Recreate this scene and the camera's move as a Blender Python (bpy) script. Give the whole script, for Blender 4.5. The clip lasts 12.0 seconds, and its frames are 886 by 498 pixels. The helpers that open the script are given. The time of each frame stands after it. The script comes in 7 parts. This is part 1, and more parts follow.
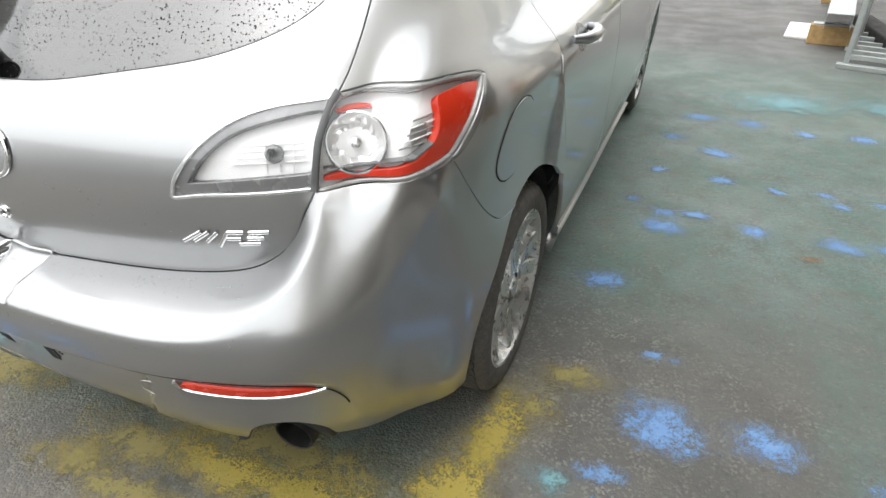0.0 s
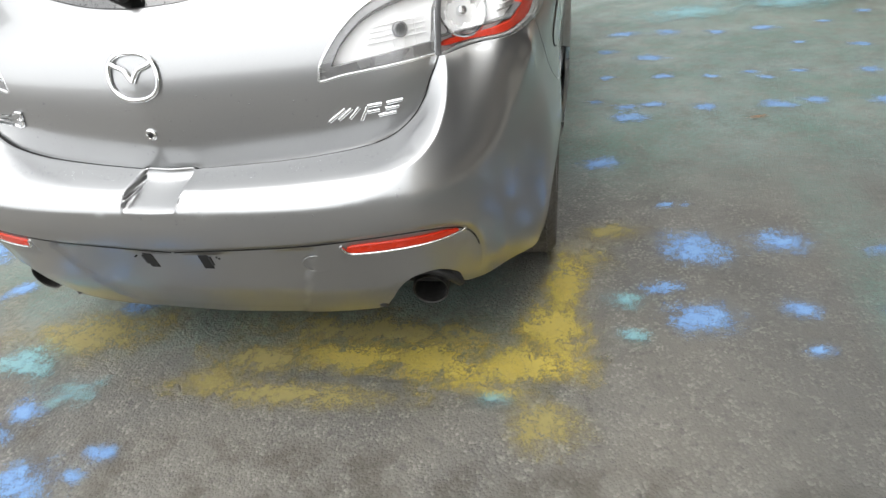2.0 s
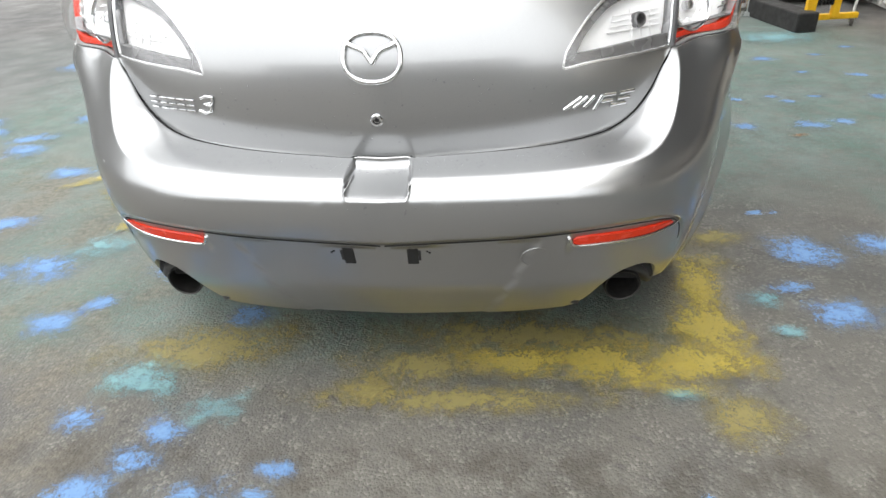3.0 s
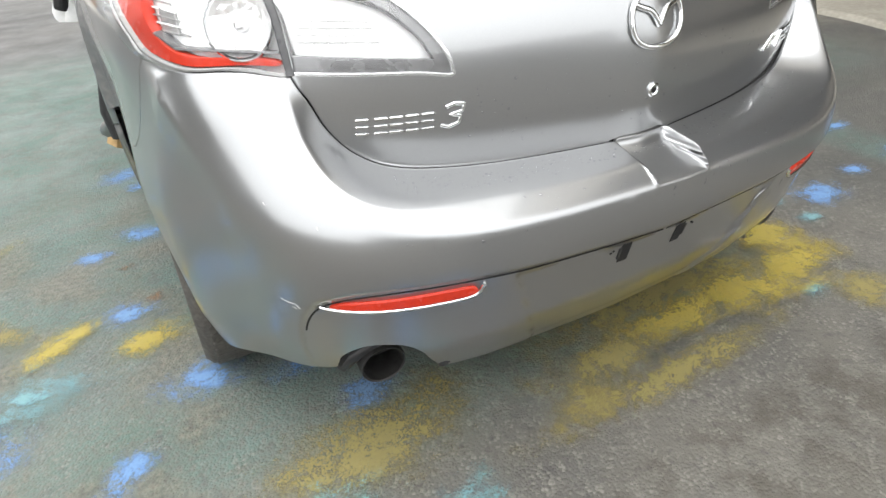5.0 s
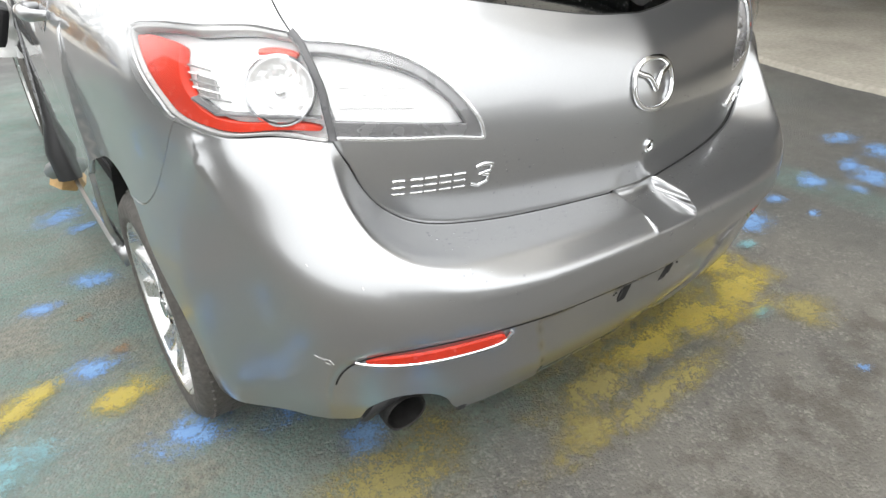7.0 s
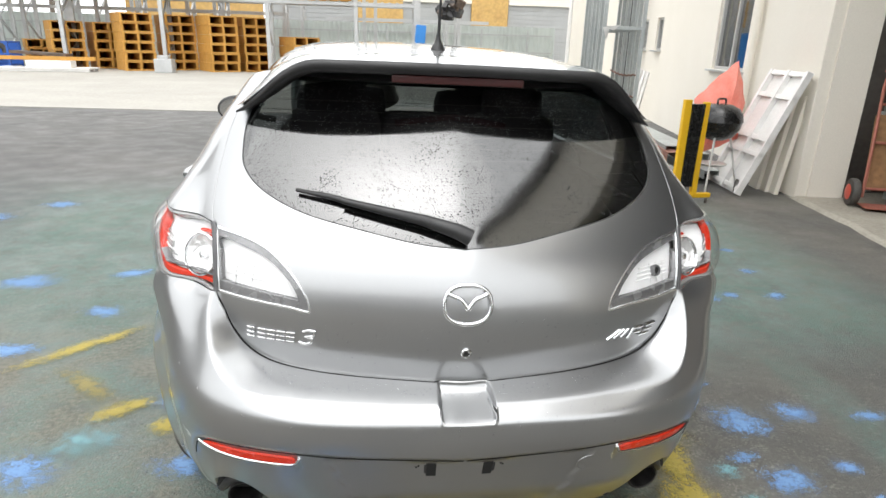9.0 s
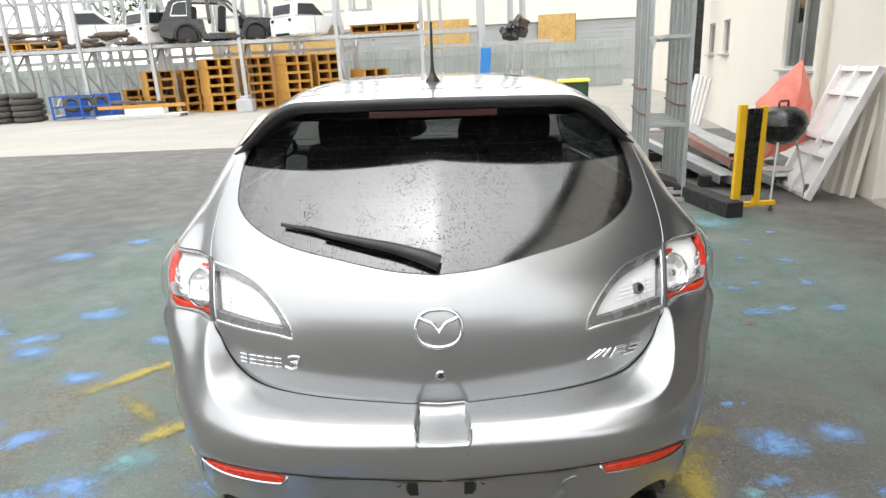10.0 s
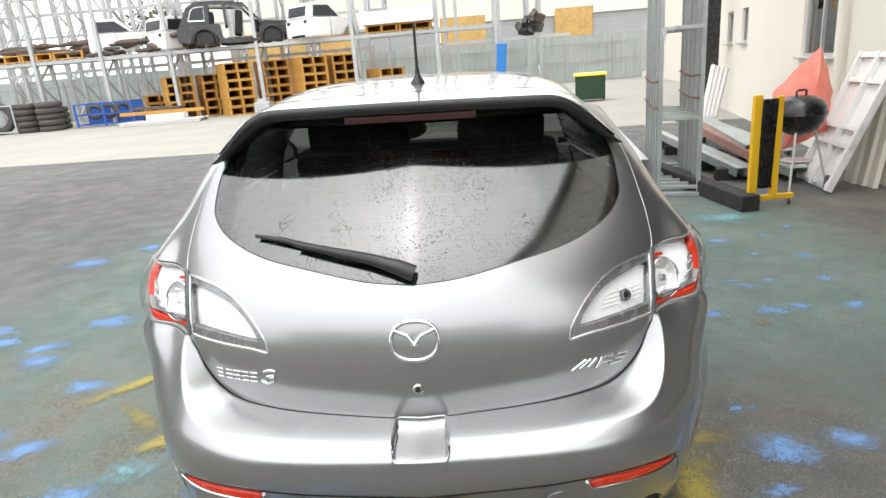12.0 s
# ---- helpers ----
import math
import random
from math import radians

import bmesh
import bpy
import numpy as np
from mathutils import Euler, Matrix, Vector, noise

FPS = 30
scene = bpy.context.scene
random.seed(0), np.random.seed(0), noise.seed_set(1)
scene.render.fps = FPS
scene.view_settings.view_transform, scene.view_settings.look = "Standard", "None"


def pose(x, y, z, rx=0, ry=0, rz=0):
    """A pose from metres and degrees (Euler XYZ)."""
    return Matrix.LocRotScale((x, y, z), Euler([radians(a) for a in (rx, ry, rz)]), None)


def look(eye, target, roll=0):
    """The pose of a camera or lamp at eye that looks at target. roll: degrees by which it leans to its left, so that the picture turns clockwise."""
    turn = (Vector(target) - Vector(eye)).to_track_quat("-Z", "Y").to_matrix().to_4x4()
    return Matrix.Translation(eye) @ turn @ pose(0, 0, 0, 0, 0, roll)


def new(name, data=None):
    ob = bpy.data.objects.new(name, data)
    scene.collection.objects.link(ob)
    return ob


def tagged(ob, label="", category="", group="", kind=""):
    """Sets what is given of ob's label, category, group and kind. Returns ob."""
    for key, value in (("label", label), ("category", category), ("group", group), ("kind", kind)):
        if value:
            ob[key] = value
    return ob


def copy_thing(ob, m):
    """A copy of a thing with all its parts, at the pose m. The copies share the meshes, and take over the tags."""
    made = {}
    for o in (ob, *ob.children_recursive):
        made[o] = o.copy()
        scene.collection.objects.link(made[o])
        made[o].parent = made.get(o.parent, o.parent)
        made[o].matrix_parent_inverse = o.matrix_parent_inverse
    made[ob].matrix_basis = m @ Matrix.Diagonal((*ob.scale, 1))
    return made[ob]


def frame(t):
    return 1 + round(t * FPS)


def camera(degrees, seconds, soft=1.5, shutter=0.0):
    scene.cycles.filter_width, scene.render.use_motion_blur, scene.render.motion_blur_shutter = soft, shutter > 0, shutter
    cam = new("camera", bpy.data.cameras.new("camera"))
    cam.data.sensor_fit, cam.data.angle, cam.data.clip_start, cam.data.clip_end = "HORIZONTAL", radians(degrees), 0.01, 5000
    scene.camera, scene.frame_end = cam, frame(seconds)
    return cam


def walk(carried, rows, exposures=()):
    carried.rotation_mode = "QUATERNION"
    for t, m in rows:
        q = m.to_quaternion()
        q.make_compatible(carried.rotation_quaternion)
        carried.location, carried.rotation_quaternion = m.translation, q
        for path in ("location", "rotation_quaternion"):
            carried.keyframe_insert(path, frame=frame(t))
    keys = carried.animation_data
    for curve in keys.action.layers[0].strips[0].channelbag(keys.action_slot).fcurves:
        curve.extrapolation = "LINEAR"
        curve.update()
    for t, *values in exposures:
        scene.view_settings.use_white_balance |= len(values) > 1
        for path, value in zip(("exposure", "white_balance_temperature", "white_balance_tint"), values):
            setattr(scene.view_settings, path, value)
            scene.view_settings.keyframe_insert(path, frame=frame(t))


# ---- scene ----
cam = camera(72.2, 12.0)
PATH = [
    (0, (1.21, -0.571, 1.295), (0.523, 0.988, 0.247), -0.3),
    (0.5, (1.266, -0.677, 1.249), (0.683, 0.906, 0.174), -3.1),
    (1, (1.3, -0.78, 1.179), (0.724, 0.776, 0.062), -3.4),
    (1.5, (1.165, -0.898, 1.166), (0.647, 0.672, 0.04), -5.9),
    (2, (0.905, -1.049, 1.174), (0.477, 0.578, 0.094), -7.6),
    (2.5, (0.572, -1.116, 1.136), (0.16, 0.511, 0.047), -7.1),
    (3, (0.254, -1.154, 1.135), (0.061, 0.562, 0.124), -3.7),
    (3.2, (0.125, -1.166, 1.135), (0.019, 0.552, 0.117), -4.5),
    (4.8, (-0.768, -0.804, 1.124), (-0.087, 0.748, 0.062), -3.2),
    (5, (-0.843, -0.742, 1.113), (-0.1, 0.776, 0.044), -4.7),
    (5.5, (-1.007, -0.599, 1.128), (-0.018, 0.857, 0.18), -4.0),
    (6, (-1.171, -0.536, 1.18), (0.029, 0.784, 0.275), -4.1),
    (6.5, (-1.203, -0.528, 1.176), (0.004, 0.763, 0.241), -1.3),
    (7, (-1.016, -0.644, 1.196), (-0.015, 0.751, 0.171), -1.5),
    (7.5, (-0.803, -0.826, 1.31), (-0.016, 0.729, 0.328), -0.7),
    (7.7, (-0.746, -0.932, 1.337), (-0.068, 0.72, 0.437), -0.4),
    (9.3, (-0.13, -1.312, 1.474), (0.025, 0.583, 0.853), -0.4),
    (9.5, (-0.077, -1.337, 1.482), (0.028, 0.566, 0.876), -2.6),
    (10, (0.036, -1.333, 1.485), (0.015, 0.582, 0.911), -3.0),
    (10.5, (0.137, -1.288, 1.501), (0.004, 0.627, 0.94), -3.6),
    (11, (0.164, -1.287, 1.496), (0.073, 0.633, 0.943), -4.0),
    (11.5, (0.148, -1.312, 1.483), (0.085, 0.599, 0.898), -3.3),
    (12, (0.152, -1.275, 1.491), (0.059, 0.638, 0.913), -4.7),
]
walk(cam, [(t, look(eye, target, roll)) for t, eye, target, roll in PATH], [(0, 0.15), (7.0, 0.17), (9.5, -0.04), (12, -0.04)])

# ---- light ----
world = bpy.data.worlds.new("overcast_sky")
scene.world = world
world.use_nodes = True
wn = world.node_tree.nodes
wl = world.node_tree.links
sky = wn.new("ShaderNodeTexSky")
sky.sky_type = "NISHITA"
sky.sun_disc = False
sky.sun_elevation = radians(74)
sky.sun_rotation = radians(200)
sky.air_density, sky.dust_density, sky.ozone_density = 1.0, 8.0, 1.0
pale = wn.new("ShaderNodeHueSaturation")
pale.inputs["Saturation"].default_value = 0.12
wl.new(sky.outputs["Color"], pale.inputs["Color"])
cloud = wn.new("ShaderNodeMix")
cloud.data_type = "RGBA"
cloud.inputs["Factor"].default_value = 0.6
cloud.inputs["B"].default_value = (20.0, 20.3, 20.5, 1)
wl.new(pale.outputs["Color"], cloud.inputs["A"])
wl.new(cloud.outputs["Result"], wn["Background"].inputs["Color"])
wn["Background"].inputs["Strength"].default_value = 0.166
sun_data = bpy.data.lights.new("sun", "SUN")
sun_data.energy, sun_data.angle, sun_data.color = 0.7, radians(70), (1.0, 0.97, 0.93)
sun = new("sun", sun_data)
sun.matrix_world = look((0, 0, 30), (10 * 0.2, 10 * 0.3, 20))


# ---- materials ----
def mat(name, color=(0.5, 0.5, 0.5), rough=0.5, metal=0.0, grain=0.0, grain_size=40.0, stain=0.0, stain_size=3.0, bump=0.0, tint=None, vary=0.12, **more):
    """A node material: base colour broken up by grain and by large stains, with fine relief."""
    m = bpy.data.materials.new(name)
    m.use_nodes = True
    nt = m.node_tree
    b = nt.nodes["Principled BSDF"]
    b.inputs["Roughness"].default_value = rough
    b.inputs["Metallic"].default_value = metal
    b.inputs["Base Color"].default_value = (*color, 1)
    for key, value in more.items():
        b.inputs[key.replace("_", " ")].default_value = value
    geo = nt.nodes.new("ShaderNodeNewGeometry")

    def noise_at(size, detail=4.0):
        n = nt.nodes.new("ShaderNodeTexNoise")
        n.inputs["Scale"].default_value, n.inputs["Detail"].default_value = size, detail
        nt.links.new(geo.outputs["Position"], n.inputs["Vector"])
        return n.outputs["Fac"]

    def spread(fac, low, high):
        r = nt.nodes.new("ShaderNodeMapRange")
        r.inputs["From Min"].default_value, r.inputs["From Max"].default_value = 0.3, 0.7
        r.inputs["To Min"].default_value, r.inputs["To Max"].default_value = low, high
        nt.links.new(fac, r.inputs["Value"])
        return r.outputs["Result"]

    last = None
    if grain or stain:
        other = tint or tuple(c * 0.5 for c in color)
        mix = nt.nodes.new("ShaderNodeMix")
        mix.data_type = "RGBA"
        mix.inputs["A"].default_value, mix.inputs["B"].default_value = (*color, 1), (*other, 1)
        nt.links.new(spread(noise_at(stain_size), 0.0, stain), mix.inputs["Factor"])
        last = mix.outputs["Result"]
        if grain:
            hsv = nt.nodes.new("ShaderNodeHueSaturation")
            nt.links.new(last, hsv.inputs["Color"])
            nt.links.new(spread(noise_at(grain_size, 6.0), 1 - grain, 1 + grain), hsv.inputs["Value"])
            last = hsv.outputs["Color"]
        nt.links.new(last, b.inputs["Base Color"])
        nt.links.new(spread(noise_at(stain_size * 2.7), max(rough - vary, 0.02), min(rough + vary, 1)), b.inputs["Roughness"])
    if bump:
        bp = nt.nodes.new("ShaderNodeBump")
        bp.inputs["Strength"].default_value, bp.inputs["Distance"].default_value = 1.0, bump
        nt.links.new(noise_at(grain_size, 6.0), bp.inputs["Height"])
        nt.links.new(bp.outputs["Normal"], b.inputs["Normal"])
    return m


def clear_material(name, color, gloss_rough=0.02, base=0.06, see=(1, 1, 1), drops=False):
    """Thin clear or tinted sheet: see-through, with a mirror gloss that grows at grazing angles."""
    m = bpy.data.materials.new(name)
    m.use_nodes = True
    nt = m.node_tree
    nt.nodes.remove(nt.nodes["Principled BSDF"])
    t = nt.nodes.new("ShaderNodeBsdfTransparent")
    t.inputs["Color"].default_value = (*color, 1)
    g = nt.nodes.new("ShaderNodeBsdfGlossy")
    g.inputs["Color"].default_value = (*see, 1)
    g.inputs["Roughness"].default_value = gloss_rough
    lw = nt.nodes.new("ShaderNodeLayerWeight")
    lw.inputs["Blend"].default_value = 0.5
    power = nt.nodes.new("ShaderNodeMath")
    power.operation = "POWER"
    power.inputs[1].default_value = 5.0
    nt.links.new(lw.outputs["Facing"], power.inputs[0])
    ad = nt.nodes.new("ShaderNodeMath")
    ad.operation = "ADD"
    ad.use_clamp = True
    ad.inputs[1].default_value = base + 0.04
    nt.links.new(power.outputs["Value"], ad.inputs[0])
    mx = nt.nodes.new("ShaderNodeMixShader")
    nt.links.new(ad.outputs["Value"], mx.inputs["Fac"])
    nt.links.new(t.outputs["BSDF"], mx.inputs[1])
    nt.links.new(g.outputs["BSDF"], mx.inputs[2])
    if drops:
        geo = nt.nodes.new("ShaderNodeNewGeometry")
        vo = nt.nodes.new("ShaderNodeTexVoronoi")
        vo.inputs["Scale"].default_value = 140
        nt.links.new(geo.outputs["Position"], vo.inputs["Vector"])
        big = nt.nodes.new("ShaderNodeTexNoise")
        big.inputs["Scale"].default_value, big.inputs["Detail"].default_value = 9, 5
        nt.links.new(geo.outputs["Position"], big.inputs["Vector"])
        size = nt.nodes.new("ShaderNodeMapRange")
        size.inputs["From Min"].default_value, size.inputs["From Max"].default_value = 0.35, 0.65
        size.inputs["To Min"].default_value, size.inputs["To Max"].default_value = 0.15, 0.30
        nt.links.new(big.outputs["Fac"], size.inputs["Value"])
        lump = nt.nodes.new("ShaderNodeMath")
        lump.operation = "SUBTRACT"
        lump.use_clamp = True
        nt.links.new(size.outputs["Result"], lump.inputs[0])
        nt.links.new(vo.outputs["Distance"], lump.inputs[1])
        bp = nt.nodes.new("ShaderNodeBump")
        bp.inputs["Strength"].default_value, bp.inputs["Distance"].default_value = 0.9, 0.012
        nt.links.new(lump.outputs["Value"], bp.inputs["Height"])
        nt.links.new(bp.outputs["Normal"], g.inputs["Normal"])
        dust = nt.nodes.new("ShaderNodeMapRange")
        dust.inputs["To Min"].default_value, dust.inputs["To Max"].default_value = 0.01, 0.16
        nt.links.new(big.outputs["Fac"], dust.inputs["Value"])
        nt.links.new(dust.outputs["Result"], g.inputs["Roughness"])
    nt.links.new(mx.outputs["Shader"], nt.nodes["Material Output"].inputs["Surface"])
    return m


def car_paint():
    m = mat("silver_paint", (0.395, 0.40, 0.405), 0.29, 0.90, grain=0.05, grain_size=900, stain=0.06, stain_size=2.5, vary=0.0, Coat_Weight=1.0, Coat_Roughness=0.025)
    return m


PAINT = car_paint()
BLACK = mat("black_plastic", (0.018, 0.018, 0.019), 0.42, grain=0.2, grain_size=300, stain=0.4, stain_size=9, tint=(0.035, 0.035, 0.035))
SHUT = mat("dark_gap", (0.008, 0.008, 0.008), 0.8)
CHROME = mat("chrome", (0.82, 0.83, 0.84), 0.08, 1.0)
SATIN = mat("lamp_reflector", (0.78, 0.79, 0.80), 0.22, 0.9)
RUBBER = mat("tyre_rubber", (0.060, 0.056, 0.051), 0.75, grain=0.25, grain_size=120, stain=0.6, stain_size=14, tint=(0.10, 0.090, 0.078), bump=0.001)
ALLOY = mat("alloy_wheel", (0.66, 0.66, 0.655), 0.30, 0.95, grain=0.03, grain_size=200, stain=0.10, stain_size=14, tint=(0.50, 0.49, 0.47))
REDLENS = mat("red_lens", (0.66, 0.040, 0.014), 0.25, 0.0, grain=0.06, grain_size=160, stain=0.3, stain_size=18, tint=(0.50, 0.022, 0.010), vary=0.05, Coat_Weight=0.15, Specular_IOR_Level=0.3)
CLEAR = clear_material("clear_lens", (0.95, 0.95, 0.95), 0.03, 0.0)
TINT = clear_material("tinted_glass", (0.13, 0.145, 0.145), 0.015, 0.11, drops=True)
SIDEGLASS = clear_material("side_glass", (0.25, 0.27, 0.27), 0.01, 0.05)
WINDSCREEN = clear_material("windscreen_glass", (0.8, 0.83, 0.82), 0.01, 0.02)
TRIM = mat("interior_trim", (0.02, 0.02, 0.021), 0.8, grain=0.2, grain_size=90, stain=0.3, stain_size=5, tint=(0.03, 0.03, 0.03))


# ---- mesh helpers ----
def part(name, bm, material, parent=None, label="", smooth=None):
    """Links a bmesh as one mesh object."""
    me = bpy.data.meshes.new(name)
    bm.to_mesh(me)
    bm.free()
    me.materials.append(material)
    if smooth is not None:
        for p in me.polygons:
            p.use_smooth = True
        me.set_sharp_from_angle(angle=radians(smooth))
    ob = new(name, me)
    if parent is not None:
        ob.parent = parent
    return tagged(ob, label) if label else ob


def thing(name, label, category, m=None, group="", kind=""):
    ob = new(name)
    if m is not None:
        ob.matrix_world = m
    return tagged(ob, label, category, group, kind)


def add_box(bm, size, m=None, bevel=0.0):
    g = bmesh.ops.create_cube(bm, size=1.0)
    vs = g["verts"]
    bmesh.ops.scale(bm, vec=size, verts=vs)
    if bevel:
        es = list({e for v in vs for e in v.link_edges})
        r = bmesh.ops.bevel(bm, geom=es, offset=bevel, segments=2, affect="EDGES", profile=0.6)
        vs = list({v for v in r["verts"]} | {v for v in vs if v.is_valid})
    if m is not None:
        bmesh.ops.transform(bm, matrix=m, verts=vs)
    return vs


def box(size, m=None, bevel=0.0):
    bm = bmesh.new()
    add_box(bm, size, m, bevel)
    return bm


def add_beam(bm, a, b, w, h=None, up=(0, 0, 1)):
    """A square bar from a to b."""
    a, b = Vector(a), Vector(b)
    d = (b - a).normalized()
    u = Vector(up)
    if abs(d.dot(u)) > 0.95:
        u = Vector((1, 0, 0))
    s = d.cross(u).normalized()
    u = s.cross(d)
    h = h or w
    vs = [bm.verts.new(p + s * (i * w / 2) + u * (j * h / 2)) for p in (a, b) for i, j in ((-1, -1), (1, -1), (1, 1), (-1, 1))]
    for k in range(4):
        bm.faces.new((vs[k], vs[(k + 1) % 4], vs[4 + (k + 1) % 4], vs[4 + k]))
    bm.faces.new(vs[3::-1])
    bm.faces.new(vs[4:])


def add_lathe(bm, keys, seg=32, m=None):
    """Turns keys of (radius, height) round z."""
    rings = []
    for r, h in keys:
        rings.append([bm.verts.new((r * math.cos(2 * math.pi * k / seg), r * math.sin(2 * math.pi * k / seg), h)) for k in range(seg)] if r > 1e-6 else [bm.verts.new((0, 0, h))])
    for a, b in zip(rings[:-1], rings[1:]):
        for k in range(seg):
            q = [a[k % len(a)], a[(k + 1) % len(a)], b[(k + 1) % len(b)], b[k % len(b)]]
            q = [v for i, v in enumerate(q) if v not in q[:i]]
            if len(q) > 2:
                bm.faces.new(q)
    if m is not None:
        bmesh.ops.transform(bm, matrix=m, verts=[v for r in rings for v in r])
    return [v for r in rings for v in r]


def lathe(keys, seg=32, m=None):
    bm = bmesh.new()
    add_lathe(bm, keys, seg, m)
    return bm


def add_tube(bm, pts, radius, seg=10):
    """A round bar along points; radius one number or one for each point."""
    pts = [Vector(p) for p in pts]
    rad = radius if hasattr(radius, "__len__") else [radius] * len(pts)
    rings, u = [], None
    for i, p in enumerate(pts):
        d = (pts[min(i + 1, len(pts) - 1)] - pts[max(i - 1, 0)]).normalized()
        if u is None:
            u = d.orthogonal().normalized()
        u = (u - d * u.dot(d)).normalized()
        w = d.cross(u)
        rings.append([bm.verts.new(p + rad[i] * (math.cos(2 * math.pi * k / seg) * u + math.sin(2 * math.pi * k / seg) * w)) for k in range(seg)])
    for a, b in zip(rings[:-1], rings[1:]):
        for k in range(seg):
            bm.faces.new((a[k], a[(k + 1) % seg], b[(k + 1) % seg], b[k]))
    bm.faces.new(rings[0][::-1])
    bm.faces.new(rings[-1])


def tube(pts, radius, seg=10):
    bm = bmesh.new()
    add_tube(bm, pts, radius, seg)
    return bm


# ---- the car's skin ----
def sstep(a, b, v):
    q = np.clip((np.asarray(v, float) - a) / (b - a), 0, 1)
    return q * q * (3 - 2 * q)


def curve(keys, v):
    """A smooth curve through a few keys (value at place), held level past its ends."""
    p, q = np.array(keys, float).T
    v = np.clip(v, p[0], p[-1])
    m = np.gradient(q, p)
    i = np.clip(np.searchsorted(p, v) - 1, 0, len(p) - 2)
    h = p[i + 1] - p[i]
    u = (v - p[i]) / h
    return ((1 + 2 * u) * (1 - u) ** 2 * q[i] + u * (1 - u) ** 2 * h * m[i] + u * u * (3 - 2 * u) * q[i + 1] + u * u * (u - 1) * h * m[i + 1])


HATCH_EDGE = [(0.0, 0.648), (0.25, 0.652), (0.40, 0.660), (0.50, 0.675), (0.56, 0.705), (0.60, 0.75), (0.625, 0.80), (0.64, 0.84)]
REAR_MID = [(0.55, 0.064), (0.65, 0.062), (0.74, 0.050), (0.86, 0.058), (0.93, 0.084), (1.01, 0.142), (1.09, 0.215), (1.25, 0.39), (1.36, 0.53), (1.45, 0.70)]
BUMPER = [(0.18, 0.12), (0.22, 0.078), (0.28, 0.036), (0.33, 0.008), (0.40, -0.014), (0.47, -0.034), (0.50, -0.043), (0.54, -0.051), (0.59, -0.053), (0.65, -0.050), (0.70, -0.047), (0.85, -0.044)]
RECESS = [(0.18, 0.005), (0.28, 0.007), (0.40, 0.010), (0.50, 0.011)]
SIDE = [(0.15, 0.825), (0.22, 0.85), (0.30, 0.872), (0.45, 0.890), (0.60, 0.893), (0.75, 0.894), (0.88, 0.886), (0.935, 0.875), (0.97, 0.856), (1.0, 0.828), (1.035, 0.794), (1.08, 0.764), (1.25, 0.665), (1.36, 0.58), (1.45, 0.45)]
CREST = [(0.0, 0.600), (0.28, 0.606), (0.45, 0.618), (0.60, 0.630), (0.65, 0.636), (0.70, 0.650), (0.76, 0.682), (0.82, 0.740), (0.86, 0.80), (0.90, 0.845), (1.2, 1.0)]
PIVOT = 0.95
KEEN = [(0.2, 6.1), (0.60, 6.1), (0.75, 6.3), (0.88, 8.3), (1.0, 11.0), (1.4, 9.0)]


def _smooth_line(keys, n):
    p, q = np.array(keys, float).T
    t = np.linspace(0, len(p) - 1, n)
    k = np.arange(len(p))
    return np.stack([curve(list(zip(k, p)), t), curve(list(zip(k, q)), t)], 1)


LAMP_FOOT = [(0.0, 0.85), (0.60, 0.85), (0.755, 0.850), (0.838, 0.854), (0.92, 0.869), (0.96, 0.898), (1.02, 0.962), (1.06, 1.0), (1.15, 1.03), (1.4, 1.05), (4.5, 1.05)]
EDGE_LINE = _smooth_line(HATCH_EDGE, 60)


def edge_away(s, z):
    """How far a place lies outside the lower edge of the tailgate."""
    a, z = np.broadcast_arrays(np.abs(s), np.asarray(z, float))
    best = np.full(a.shape, 9.0)
    for (p, q), (u, w) in zip(EDGE_LINE[:-1], EDGE_LINE[1:]):
        dx, dz = u - p, w - q
        k = np.clip(((a - p) * dx + (z - q) * dz) / (dx * dx + dz * dz), 0, 1)
        best = np.minimum(best, np.hypot(a - p - k * dx, z - q - k * dz))
    low = np.interp(a, EDGE_LINE[:, 0], EDGE_LINE[:, 1], right=2.0)
    return np.where(z < low, best, -best)


FOLD = _smooth_line([(0.0, 0.487), (0.12, 0.4945), (0.26, 0.503), (0.36, 0.512), (0.46, 0.516), (0.54, 0.511), (0.60, 0.493), (0.64, 0.462), (0.665, 0.42), (0.678, 0.37), (0.682, 0.31), (0.68, 0.22)], 60)


def fold_away(s, z):
    """How far a place lies inside the fold that frames the lower middle of the bumper."""
    a, z = np.broadcast_arrays(np.abs(s), np.asarray(z, float))
    best, side = np.full(a.shape, 9.0), np.zeros(a.shape)
    for (p, q), (u, w) in zip(FOLD[:-1], FOLD[1:]):
        dx, dz = u - p, w - q
        k = np.clip(((a - p) * dx + (z - q) * dz) / (dx * dx + dz * dz), 0, 1)
        d = np.hypot(a - p - k * dx, z - q - k * dz)
        near = d < best
        best = np.where(near, d, best)
        side = np.where(near, np.where((a - p) * dz - (z - q) * dx > 0, 1.0, -1.0), side)
    return best * side


def cheek(s, z):
    """How far the corner has fallen from the lamp's foot (0) to its crest (1)."""
    foot = np.interp(s, *np.array(LAMP_FOOT).T)
    drop = np.clip((foot - z) / np.maximum(foot - curve(CREST, s), 0.03 + 0.12 * sstep(0.84, 0.97, s)), 0, 4)
    return drop / (1 + drop**12) ** (1 / 12)


